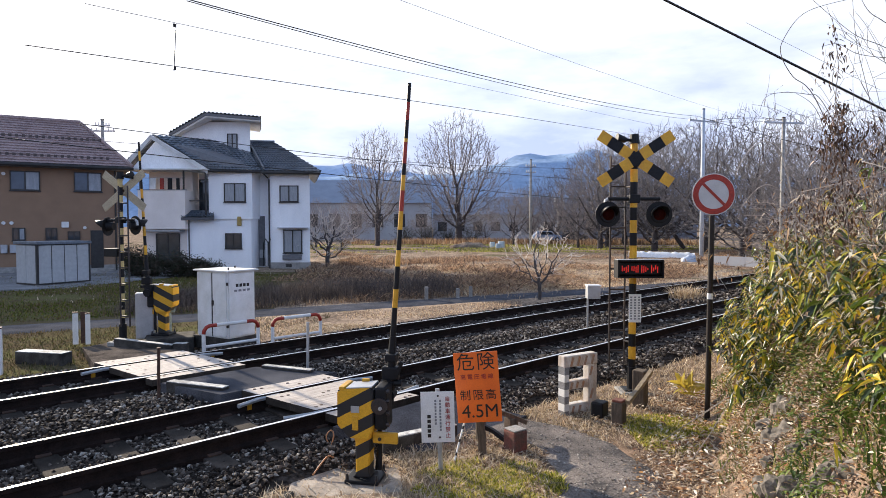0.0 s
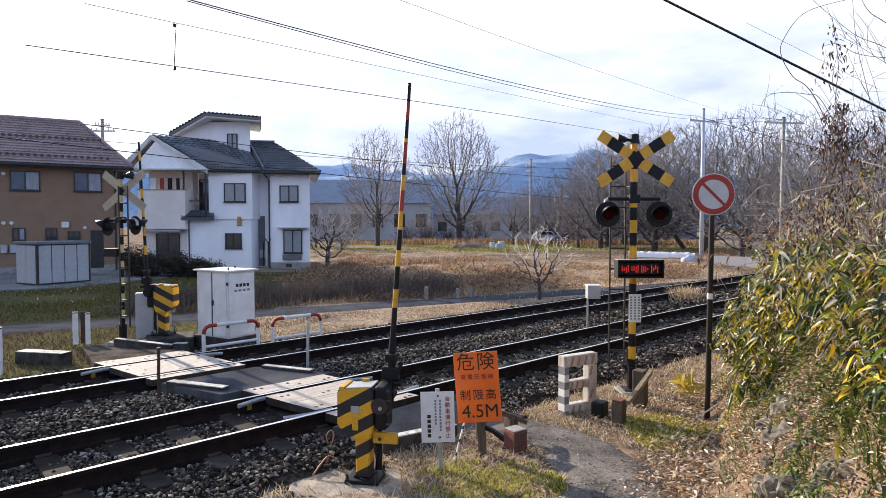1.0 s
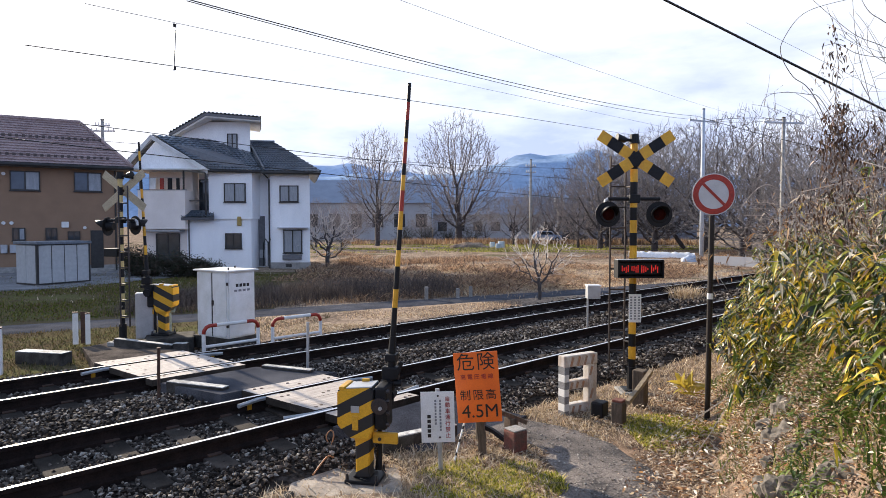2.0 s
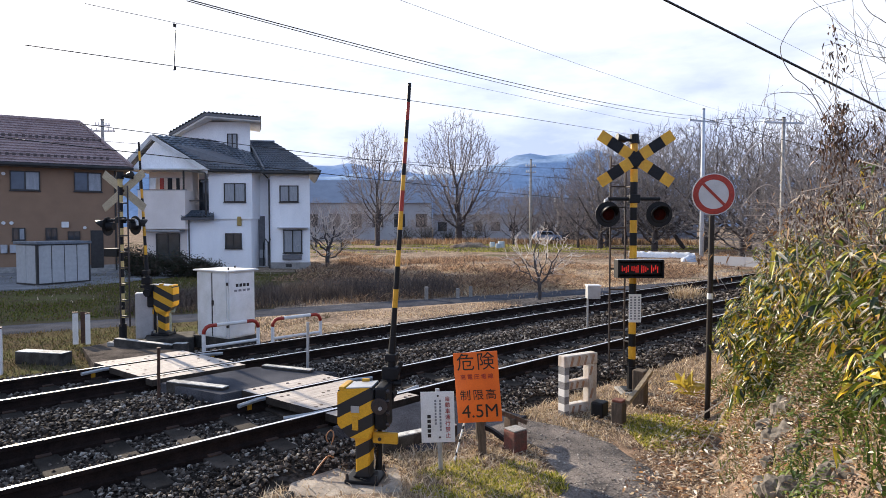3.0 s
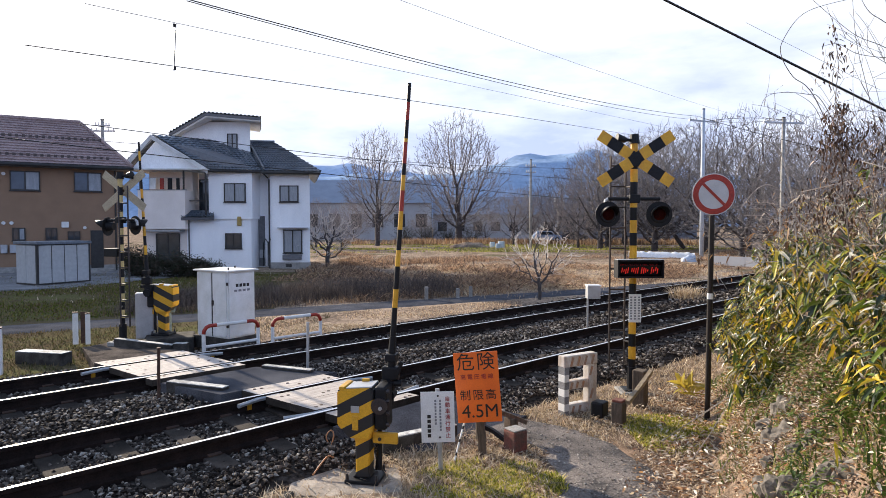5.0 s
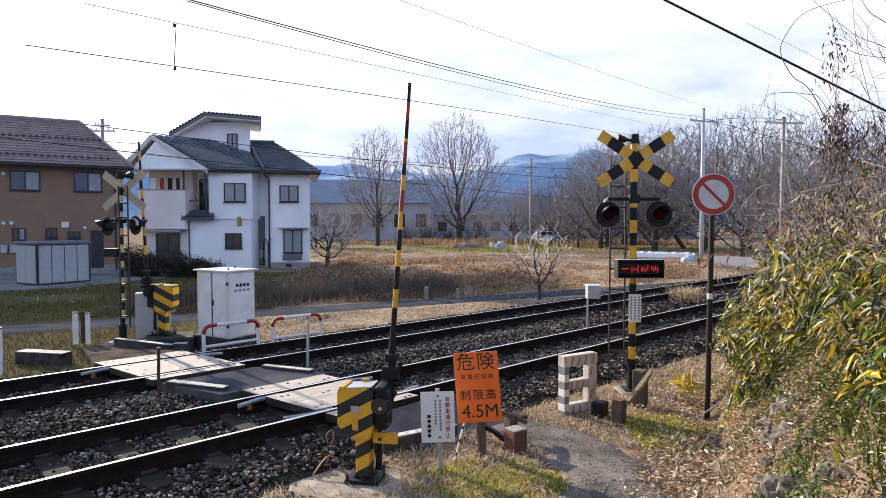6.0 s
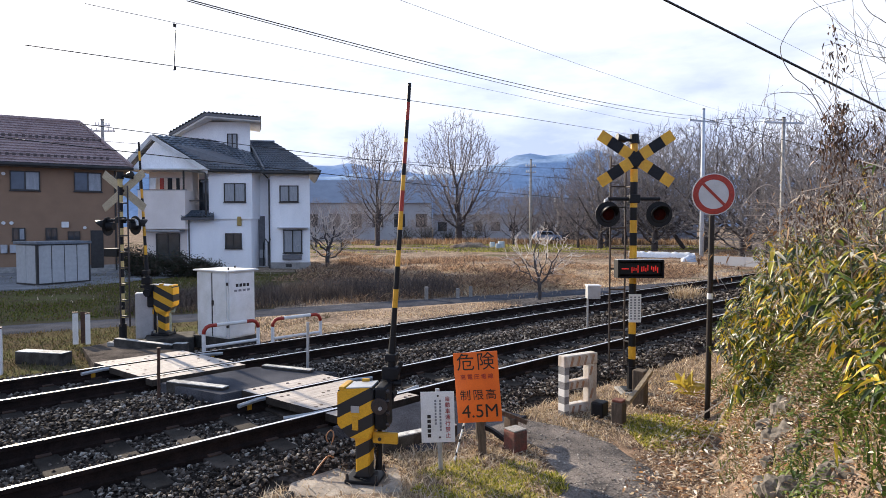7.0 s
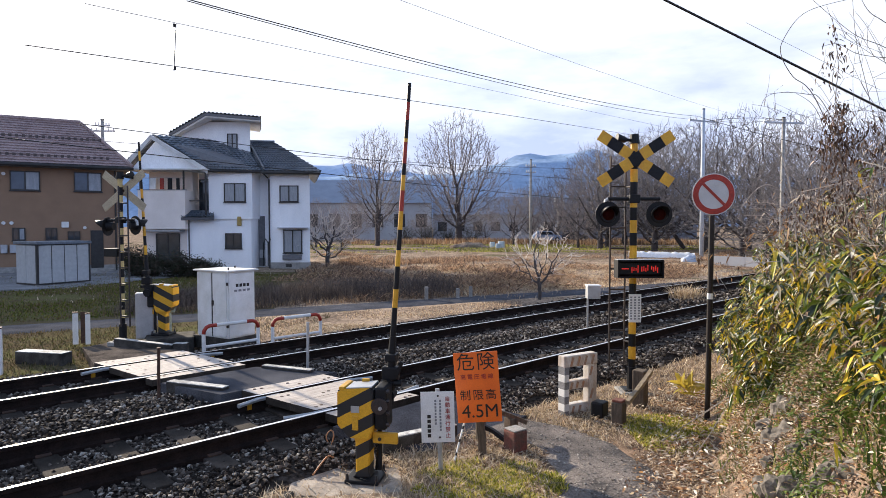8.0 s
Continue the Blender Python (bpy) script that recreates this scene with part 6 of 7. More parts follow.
blades("verge_grass", spots(20000, (-17, -3, 7, 17), 18, lambda x, y, r: along(x, y)[1] > 11.8 and y - (17.3 + (x + 4.9) * 0.51) < -1.0 and (x < -6.5 or r.random() < 0.3)), 0.02, 0.10, 0.016, SHADED_VERGE, "short brown-green grass on the verge, darkened to paint in shadow", "grass", 18, 0.9)


def near_side(x, y, rng):
    d = along(x, y)[1]
    s = along(x, y)[0]
    q, on = bank(x, y)
    px = 1.5 if y < 6.2 else 1.62 - (y - 6.2) * 0.9
    return d < 4.9 and q < 0.4 and (x < 2.0 or rng.random() < 0.3) and abs(x - px) > 0.52 and (not (-1.4 < x < -0.4 and 5.2 < y < 5.9) or rng.random() < 0.06)


blades("dry_grass", spots(22000, (-2, 6, 4.2, 11.0), 10, near_side), 0.02, 0.12, 0.010, STRAW, "dry straw grass beside the track", "grass", 10, 1.5)


def lush(x, y, rng):
    return noise.noise((x * 3.0, y * 3.0, 21)) > rng.uniform(-0.45, 0.15) and along(x, y)[1] < 4.6 and bank(x, y)[0] < 0.5 and abs(x - 1.62) > 0.5 and (((x - 0.45) / 0.75) ** 2 + ((y - 5.55) / 0.5) ** 2 < rng.uniform(0.3, 1.1) or ((x - 2.5) / 1.0) ** 2 + ((y - 6.9) / 0.65) ** 2 < rng.uniform(0.1, 1.1))


blades("straw_heap", spots(6000, (-3.6, -1.2, 12.2, 15.0), 23, lambda x, y, r: along(x, y)[1] > 11.4), 0.03, 0.12, 0.014, STRAW, "pale raked straw beside the guard hoops", "straw", 23, 2.0)
blades("green_grass", spots(34000, (-0.6, 3.7, 4.8, 7.8), 11, lush), 0.015, 0.075, 0.017, GREEN_GRASS, "short yellow-green grass round the signs", "grass", 11, 0.7)


# ---- the bank with bamboo grass ----
def bank_point(t, q):
    x, y = 3.25 + 0.385 * t + 0.92 * q, 7.5 + 0.92 * t - 0.385 * q
    return x, y, height(x, y)


CANOPY = 1.98                  # the bamboo grass ends here; dry brushwood rises above it


def build_bank():
    rng = random.Random(77)
    groups = {}
    for i in range(6600):
        t, q = rng.uniform(-6.0, 2.6), rng.uniform(0.35, 3.4) ** 1.0
        if t < -1.5 and q < 0.70 + 0.25 * min(1.0, (-1.5 - t) / 1.5) + 0.3 * noise.noise((t * 1.5, q, 40)):
            continue
        x, y, z = bank_point(t, q)
        if along(x, y)[1] > 3.7:
            continue
        hgt = rng.uniform(0.25, 0.75) * (0.75 + 0.35 * min(q, 2)) * (1.5 if q > 1.2 and rng.random() < 0.3 else 1.0)
        key = (int((t + 6) // 1.1), int(q > 1.3))
        g = groups.setdefault(key, ([], [], [], []))
        lean = Vector((rng.gauss(-0.18, 0.25), rng.gauss(-0.05, 0.25), 1)).normalized()
        for fan in range(rng.choice((1, 1, 2, 2, 3))):
            f = 1.0 if fan == 0 else rng.uniform(0.35, 0.85)
            tip = Vector((x, y, z)) + lean * hgt * f
            over = tip.z - CANOPY - 0.16 * noise.noise((x * 1.5, y * 1.5, 6))
            if over > 0 and rng.random() < 0.88:
                tip.z -= over + abs(rng.gauss(0, 0.25))
            a = rng.uniform(0, 6.283)
            size = rng.uniform(0.06, 0.145) * (1.5 if t > -4.6 and rng.random() < 0.12 else 1.0)
            for k in range(rng.randint(4, 8)):
                b = a + rng.gauss(0, 0.75)
                g[0].append(tuple(tip + Vector((rng.gauss(0, 0.012), rng.gauss(0, 0.012), rng.gauss(0, 0.02)))))
                g[1].append(size * rng.uniform(0.7, 1.1))
                g[2].append(size * rng.uniform(0.17, 0.26))
                g[3].append((math.cos(b), math.sin(b), rng.uniform(-0.6, 0.7)))
    made = []
    for n, (key, (r, l, w, d)) in enumerate(sorted(groups.items())):
        c = np.mean(np.array(r), axis=0)
        c[2] -= 0.6
        ob = leaf_cloud("bamboo_grass", np.array(r) - c, l, w, d, SASA, "green and yellowing bamboo grass covering the bank", "bamboo grass", 0.75, 100 + n)
        ob.location = c
        made.append((ob, Vector(c), n))
    # dead leaves caught in the growth and fallen on the slope
    r, l, w, d = [], [], [], []
    for i in range(32000):
        t, q = rng.triangular(-6, 2.4, -2.5), rng.triangular(-0.8, 2.4, 0.2)
        x, y, z = bank_point(t, q)
        if along(x, y)[1] > 3.9:
            continue
        r.append((x, y, z + rng.uniform(0.005, 0.04 if q < 0.6 else 0.16)))
        l.append(rng.uniform(0.015, 0.055)), w.append(rng.uniform(0.007, 0.020))
        a = rng.uniform(0, 6.283)
        d.append((math.cos(a), math.sin(a), rng.uniform(-0.2, 0.9)))
    leaf_cloud("leaf_litter", r, l, w, d, DRY_LEAF, "fallen brown and straw leaves on the bank", "leaves", 0.2, 300)
    # low green weeds over the foot of the slope
    pts = []
    for i in range(22000):
        t, q = rng.uniform(-6.0, 1.8), rng.uniform(0.1, 1.9)
        if noise.noise((t * 1.1, q * 1.1, 4)) > rng.uniform(-0.35, 0.35):
            pts.append(bank_point(t, q))
    blades("bank_weeds", pts, 0.03, 0.16, 0.013, GREEN_WEED, "low green weeds on the bank", "weeds", 31, 0.8)
    pts = [bank_point(rng.uniform(-6.0, -2.2), rng.uniform(0.75, 2.4)) for i in range(9000)]
    blades("bank_weeds", pts, 0.05, 0.2, 0.015, GREEN_WEED, "thick green weeds low on the bank", "weeds", 32, 0.9)
    # leafy green growth low on the slope, and dry leaves caught in the bamboo
    r, l, w, d = [], [], [], []
    for i in range(24000):
        t, q = rng.uniform(-6.0, -0.8), rng.uniform(0.40, 1.9)
        if noise.noise((t * 1.8, q * 1.8, 14)) < rng.uniform(-0.15, 0.25):
            continue
        x, y, z = bank_point(t, q)
        a = rng.uniform(0, 6.283)
        r.append((x, y, z + rng.uniform(0.0, 0.20))), l.append(rng.uniform(0.03, 0.085)), w.append(rng.uniform(0.010, 0.026)), d.append((math.cos(a), math.sin(a), rng.uniform(-0.3, 1.2)))
    leaf_cloud("bank_weeds", r, l, w, d, GREEN_WEED, "narrow-leaved green growth low on the bank", "weeds", 0.6, 302)
    r, l, w, d = [], [], [], []
    for i in range(5200):
        t, q = rng.uniform(-5.0, 2.4), rng.uniform(0.4, 3.2)
        x, y, z = bank_point(t, q)
        if along(x, y)[1] > 3.7 or (t < -1.5 and q < 0.8):
            continue
        a = rng.uniform(0, 6.283)
        r.append((x, y, z + rng.uniform(0.05, 0.85))), l.append(rng.uniform(0.03, 0.09)), w.append(rng.uniform(0.007, 0.018)), d.append((math.cos(a), math.sin(a), rng.uniform(-1.2, 0.4)))
    leaf_cloud("withered_leaves", r, l, w, d, PALE_LEAF, "bleached dead leaves caught in the bamboo grass", "leaves", 0.5, 303)
    # stones of an old wall in the slope
    for i in range(20):
        t, q = rng.uniform(-4.2, -2.0), rng.uniform(0.28, 0.72)
        x, y, z = bank_point(t, q)
        bm = bmesh.new()
        bmesh.ops.create_icosphere(bm, subdivisions=3, radius=1)
        sx, sy, sz = rng.uniform(0.07, 0.14), rng.uniform(0.06, 0.10), rng.uniform(0.06, 0.12)
        for v in bm.verts:
            k = 1 + 0.35 * noise.noise(v.co * 1.4 + Vector((i * 7, 0, 0))) + 0.1 * noise.noise(v.co * 4 + Vector((i, 3, 0)))
            v.co = Vector([math.copysign(abs(c) ** 0.72, c) for c in v.co]) * k
            v.co = Vector((v.co.x * sx, v.co.y * sy, v.co.z * sz))
        ob = tagged(link("stone", bm, ROCK), "grey rough stone set in the bank", "stone", group="bank stones")
        ob.matrix_world = pose(x, y, z - 0.05, rng.uniform(-20, 20), rng.uniform(-20, 20), rng.uniform(0, 180))
    return made


SWAYING = build_bank()


# litter over the path's edges
def path_edge(x, y, rng):
    px = 1.5 if y < 6.2 else 1.62 - (y - 6.2) * 0.9
    e = abs(x - px)
    return 0.35 < e < 1.9 and rng.random() < (0.05 + 0.55 * step(0.8, 1.2, e) if x > px else 0.7 * step(0.35, 0.7, e))


def scatter_litter():
    rng = random.Random(91)
    r, l, w, d = [], [], [], []
    for x, y, z in spots(8000, (0.2, 3.8, 3.4, 8.6), 92, path_edge):
        if along(x, y)[1] > 4.7:
            continue
        a = rng.uniform(0, 6.283)
        r.append((x, y, z + 0.034)), l.append(rng.uniform(0.02, 0.06)), w.append(rng.uniform(0.007, 0.017)), d.append((math.cos(a), math.sin(a), rng.uniform(-0.05, 0.3)))
    leaf_cloud("leaf_litter", r, l, w, d, DRY_LEAF, "fallen leaves along the footpath's edges", "leaves", 0.1, 93)


scatter_litter()


def scatter_grit():
    """Small loose stones on the footpath and the trodden earth."""
    rng = np.random.default_rng(31)
    bm = bmesh.new()
    bmesh.ops.create_icosphere(bm, subdivisions=1, radius=1)
    base = np.array([v.co[:] for v in bm.verts])
    tris = np.array([[v.index for v in f.verts] for f in bm.faces])
    bm.free()
    at = np.array([p for p in spots(2600, (0.7, 2.7, 4.2, 7.6), 33) if along(p[0], p[1])[1] < 4.6])
    n = len(at)
    r = 0.003 + 0.011 * rng.random(n) ** 3
    v = base[None] * r[:, None, None] * (0.6 + 0.6 * rng.random((n, len(base), 1))) * np.array([1, 1, 0.7]) + (at + np.array([0, 0, 0.036]))[:, None]
    faces = (tris[None] + (np.arange(n) * len(base))[:, None, None]).reshape(-1, 3)
    tagged(arrays("grit", v.reshape(-1, 3), faces, GRIT), "loose grey and brown grit on the footpath", "grit", kind="stuff")


GRIT = scatter_mat("loose_grit", [(0.30, 0.27, 0.24), (0.12, 0.10, 0.09), (0.45, 0.41, 0.36), (0.20, 0.16, 0.13)], rough=0.9)
scatter_grit()


def scatter_pale():
    """Bleached larger leaves at the bank's foot."""
    rng = random.Random(95)
    r, l, w, d = [], [], [], []
    for i in range(4200):
        t, q = rng.uniform(-5.5, 1.6), rng.triangular(-0.75, 1.0, 0.0)
        x, y, z = bank_point(t, q)
        if along(x, y)[1] > 4.2:
            continue
        a = rng.uniform(0, 6.283)
        r.append((x, y, z + rng.uniform(0.025, 0.07))), l.append(rng.uniform(0.03, 0.10)), w.append(rng.uniform(0.010, 0.028)), d.append((math.cos(a), math.sin(a), rng.uniform(-0.1, 0.7)))
    leaf_cloud("leaf_litter", r, l, w, d, PALE_LEAF, "bleached and rust-brown leaves at the bank's foot", "leaves", 0.3, 96)


scatter_pale()


# ---- more of the field's things ----
def shrub(m, size, n, colours, label, seed):
    rng = random.Random(seed)
    g = thing("shrub", m, label, "shrub")
    bm = bmesh.new()
    r, l, w, d = [], [], [], []
    for i in range(34):
        a, f = rng.uniform(0, 6.283), rng.random() ** 0.5
        tip = Vector((math.cos(a) * size[0] * f, math.sin(a) * size[1] * f, size[2] * rng.uniform(0.75, 1.05) * (1 - 0.45 * f * f)))
        tube([(tip.x * 0.2, tip.y * 0.2, -0.1), (tip.x * 0.6, tip.y * 0.6, tip.z * 0.55), tip], 0.014, 4, bm, 0.4)
        for k in range(n):
            f2 = rng.uniform(0.25, 1.0)
            p = Vector((tip.x * f2, tip.y * f2, tip.z * f2)) + Vector((rng.gauss(0, 0.14), rng.gauss(0, 0.14), rng.gauss(0, 0.12)))
            b = rng.uniform(0, 6.283)
            r.append((p.x, p.y, max(0.02, p.z))), l.append(rng.uniform(0.05, 0.14)), w.append(rng.uniform(0.03, 0.06)), d.append((math.cos(b), math.sin(b), rng.uniform(-0.6, 0.8)))
    part("stems", bm, BARK, g)
    crown = leaf_cloud("foliage", r, l, w, d, colours, "", "", 0.3, seed)
    crown.parent = g


DARK_SHRUB = scatter_mat("dark_shrub_leaf", [(0.05, 0.045, 0.03), (0.03, 0.035, 0.02), (0.09, 0.06, 0.045), (0.04, 0.05, 0.025)], rough=0.7, see_through=0.1)
for k, (x, y, sx, h) in enumerate(((-14.6, 30.5, 1.4, 1.15), (-13.1, 30.2, 1.6, 1.3), (-12.0, 30.6, 1.0, 0.95), (-15.6, 31.0, 0.9, 1.7))):
    shrub(pose(x, y, height(x, y)), (sx, 0.9, h), 170, DARK_SHRUB, "dense dark garden shrub before the white house", 200 + k)
for k, x in enumerate((-6, -2.5, 1.0, 4.5)):
    shrub(pose(x, 97, -0.5), (2.6, 1.5, 3.0), 150, DARK_SHRUB, "dark evergreen hedge bush behind the field", 220 + k)


def thicket(seed, n, line, wide, lo, hi, width, material, label):
    """A thick mass of dead stalks on both sides of a line, tallest in its middle."""
    rng = random.Random(seed)
    at = []
    for i in range(n):
        k = rng.uniform(0, len(line) - 1.001)
        a, b = line[int(k)], line[int(k) + 1]
        f, off = k - int(k), rng.gauss(0, 0.5)
        x, y = a[0] + (b[0] - a[0]) * f + rng.gauss(0, 0.3), a[1] + (b[1] - a[1]) * f + off * wide
        if noise.noise((x * 0.7, y * 0.7, seed)) > rng.uniform(-0.6, 0.2):
            at.append((x, y, height(x, y)))
    blades("dead_weeds", at, lo, hi, width, material, label, "weeds", seed, 0.7)


DARK_WEED = scatter_mat("grey_brown_weed", [(0.08, 0.064, 0.056), (0.13, 0.10, 0.085), (0.05, 0.042, 0.04), (0.19, 0.15, 0.125)], rough=0.9, see_through=0.15)
thicket(240, 46000, [(-9.0, 18.3), (-6.0, 20.3), (-3.0, 21.9), (0.2, 23.2)], 2.0, 0.15, 0.80, 0.008, DARK_WEED, "dense mass of dead grey-brown weeds beside the lane")
thicket(241, 7000, [(-2.5, 23.5), (0.5, 26.0), (3.5, 29.5)], 2.6, 0.08, 0.45, 0.010, RUSSET, "russet dead weeds along the field's edge")
thicket(242, 7000, [(1.5, 22.8), (6.0, 26.0), (10.0, 30.0), (15.0, 36.0)], 2.4, 0.04, 0.22, 0.02, BLEACHED_WEED, "bleached dead weeds along the field's edge")
thicket(243, 5000, [(-6.5, 40.0), (-2.0, 42.0), (3.0, 44.0)], 2.0, 0.15, 0.5, 0.03, RUSSET, "rust-brown dead weeds on the field")
clump = thing("weed_clump", pose(-3.5, 24.0, height(-3.5, 24.0)), "low clump of dead brown weeds on the field", "weeds", group="weed clumps")
crng = random.Random(88)
tuft = ([], [], [], [])
for i in range(420):
    a, f = crng.uniform(0, 6.283), crng.random() ** 0.6
    tuft[0].append((math.cos(a) * f * 0.9, math.sin(a) * f * 0.6, crng.uniform(0, 0.30) * (1.1 - f)))
    tuft[1].append(crng.uniform(0.10, 0.28)), tuft[2].append(crng.uniform(0.010, 0.03))
    b = crng.uniform(0, 6.283)
    tuft[3].append((math.cos(b), math.sin(b), crng.uniform(0.1, 1.6)))
head = leaf_cloud("stalk_tuft", *tuft, RUSSET, "", "", 0.2, 89)
head.parent = clump
for i in range(125):
    y = crng.triangular(19, 62, 24)
    x = crng.uniform(-0.22, 0.52) * y
    if not 1.6 < y - (17.3 + (x + 4.9) * 0.51):
        continue
    o = copy_thing(clump, pose(x, y, height(x, y), 0, 0, crng.uniform(0, 360)))
    k = crng.uniform(0.6, 1.7)
    o.scale = (k * 1.3, k, k * crng.uniform(0.6, 1.2))
YELLOW_LEAF = scatter_mat("yellow_leaf", [(0.55, 0.40, 0.05), (0.42, 0.33, 0.05), (0.60, 0.48, 0.12)], rough=0.5, see_through=0.4)
rng_y = random.Random(3)
leaf_cloud("yellow_plant", [(3.24 + rng_y.gauss(0, 0.05), 8.0 + rng_y.gauss(0, 0.05), -0.12 + rng_y.uniform(0, 0.16)) for i in range(30)], [rng_y.uniform(0.20, 0.36) for i in range(30)], [rng_y.uniform(0.045, 0.07) for i in range(30)],
           [(rng_y.gauss(0, 1), rng_y.gauss(0, 0.6), rng_y.uniform(0.3, 1.6)) for i in range(30)], YELLOW_LEAF, "yellowed broad-leaved plant at the bank's foot", "plant", 0.35, 71)
blades("pampas_tuft", [(7.75 + rng_y.gauss(0, 0.25), 19.3 + rng_y.gauss(0, 0.25), -0.2) for i in range(700)], 0.2, 0.6, 0.02, STRAW, "pale dry pampas tuft beside the rails", "grass", 72, 1.0)

def bent_cable(points, r, material):
    p = [Vector(q) for q in points]
    out = []
    for i in range(len(p) - 1):
        a, b, c, d = p[max(i - 1, 0)], p[i], p[i + 1], p[min(i + 2, len(p) - 1)]
        for k in range(6):
            t = k / 6
            out.append(0.5 * ((2 * b) + (c - a) * t + (2 * a - 5 * b + 4 * c - d) * t * t + (3 * b - a - 3 * c + d) * t ** 3))
    return tagged(link("cable", tube(out, r, 6), material, True), "loose faded orange cable coiled by the machine", "cable")


# loose orange cable beside the machine, and a bag left by the pole
cable = bent_cable([(-1.16, 6.35, -0.24), (-1.24, 6.4, -0.12), (-1.20, 6.45, -0.06), (-1.16, 6.4, -0.10), (-1.18, 6.3, -0.22), (-1.10, 6.05, -0.20), (-1.13, 5.85, -0.12), (-1.24, 5.65, -0.24)], 0.008, mat("orange_cable", (0.42, 0.19, 0.08), rough=0.6))
bag = bmesh.new()
bmesh.ops.create_icosphere(bag, subdivisions=3, radius=1)
for v in bag.verts:
    k = 1 + 0.35 * noise.noise(v.co * 1.7)
    v.co = Vector((v.co.x * 0.55 * k, v.co.y * 0.35 * k, (v.co.z + 0.4) * 0.42 * k))
sack = tagged(link("sack", bag, mat("pale_blue_sack", (0.52, 0.57, 0.66), (0.40, 0.45, 0.55), rough=0.6, scale=5), True), "crumpled pale blue sack lying on the field", "sack")
sack.location = (17.2, 42.5, -0.5)

# plastic mulch, tarpaulin, low fence and drums on the field
PLASTIC = mat("white_plastic_sheet", (0.80, 0.80, 0.80), (0.68, 0.68, 0.69), rough=0.4, scale=3, bump=0.3)
bm = bmesh.new()
rows = []
for i in range(41):
    rows.append([bm.verts.new((15.2 + i * 0.105, 49.5 - i * 0.07 + v * 0.8, height(15, 48) + 0.45 * math.sin(v * math.pi) * (1 + 0.3 * noise.noise((i * 0.4, 0, 0))) + 0.05)) for v in (0, 0.15, 0.35, 0.5, 0.65, 0.85, 1)])
for a, b in zip(rows, rows[1:]):
    for k in range(6):
        bm.faces.new((a[k], b[k], b[k + 1], a[k + 1]))
tagged(link("plastic_sheet", bm, PLASTIC, True), "crumpled white plastic sheet over a field row", "plastic sheet")
g = thing("field_fence", pose(16.8, 38.2, height(17, 38), 0, 0, -55), "low pale sheet fence at the field's edge", "fence")
for i in range(8):
    part("fence_panel", box(i * 1.1, i * 1.1 + 1.06, 0, 0.03, 0.05, 0.62), PALE_WALL, g)
    part("fence_post", rod((i * 1.1 - 0.02, 0.05, -0.1), (i * 1.1 - 0.02, 0.05, 0.75), 0.03, n=8), GALV, g)
BLUE = mat("faded_blue_plastic", (0.42, 0.52, 0.60), (0.34, 0.44, 0.52), rough=0.5)
for x, y, r in ((6.0, 74, 0.33), (7.0, 73, 0.38), (6.3, 69.5, 0.30)):
    g = thing("drum", pose(x, y, height(x, y)), "faded blue plastic drum lying on the field", "drum", group="drums")
    part("barrel", tube([(0, 0, 0), (0, 0, 0.15), (0, 0, r * 1.7), (0, 0, r * 1.9)], r, 14), BLUE, g, smooth=True)
    part("rim", rod((0, 0, r * 1.9), (0, 0, r * 1.96), r * 0.9, n=14), BLUE, g)
bm = bmesh.new()
bmesh.ops.create_icosphere(bm, subdivisions=4, radius=1)
for v in bm.verts:
    k = 1 + 0.2 * noise.noise(v.co * 2)
    v.co = Vector((v.co.x * 2.3 * k, v.co.y * 1.4 * k, v.co.z * 0.75 * k))
heap = tagged(link("soil_heap", bm, SOIL, True), "low heap of brown soil on the field", "soil heap")
heap.location = (3.1, 72, -0.5)
bare_tree("leaning_tree", pose(27, 68, -0.5), "dark leaning bare tree at the field's edge", 8.0, 51, clear=0.25, rx=0.5, n=900, fine_step=0.04, girth=0.03, lean=-0.7, fine=BARK)


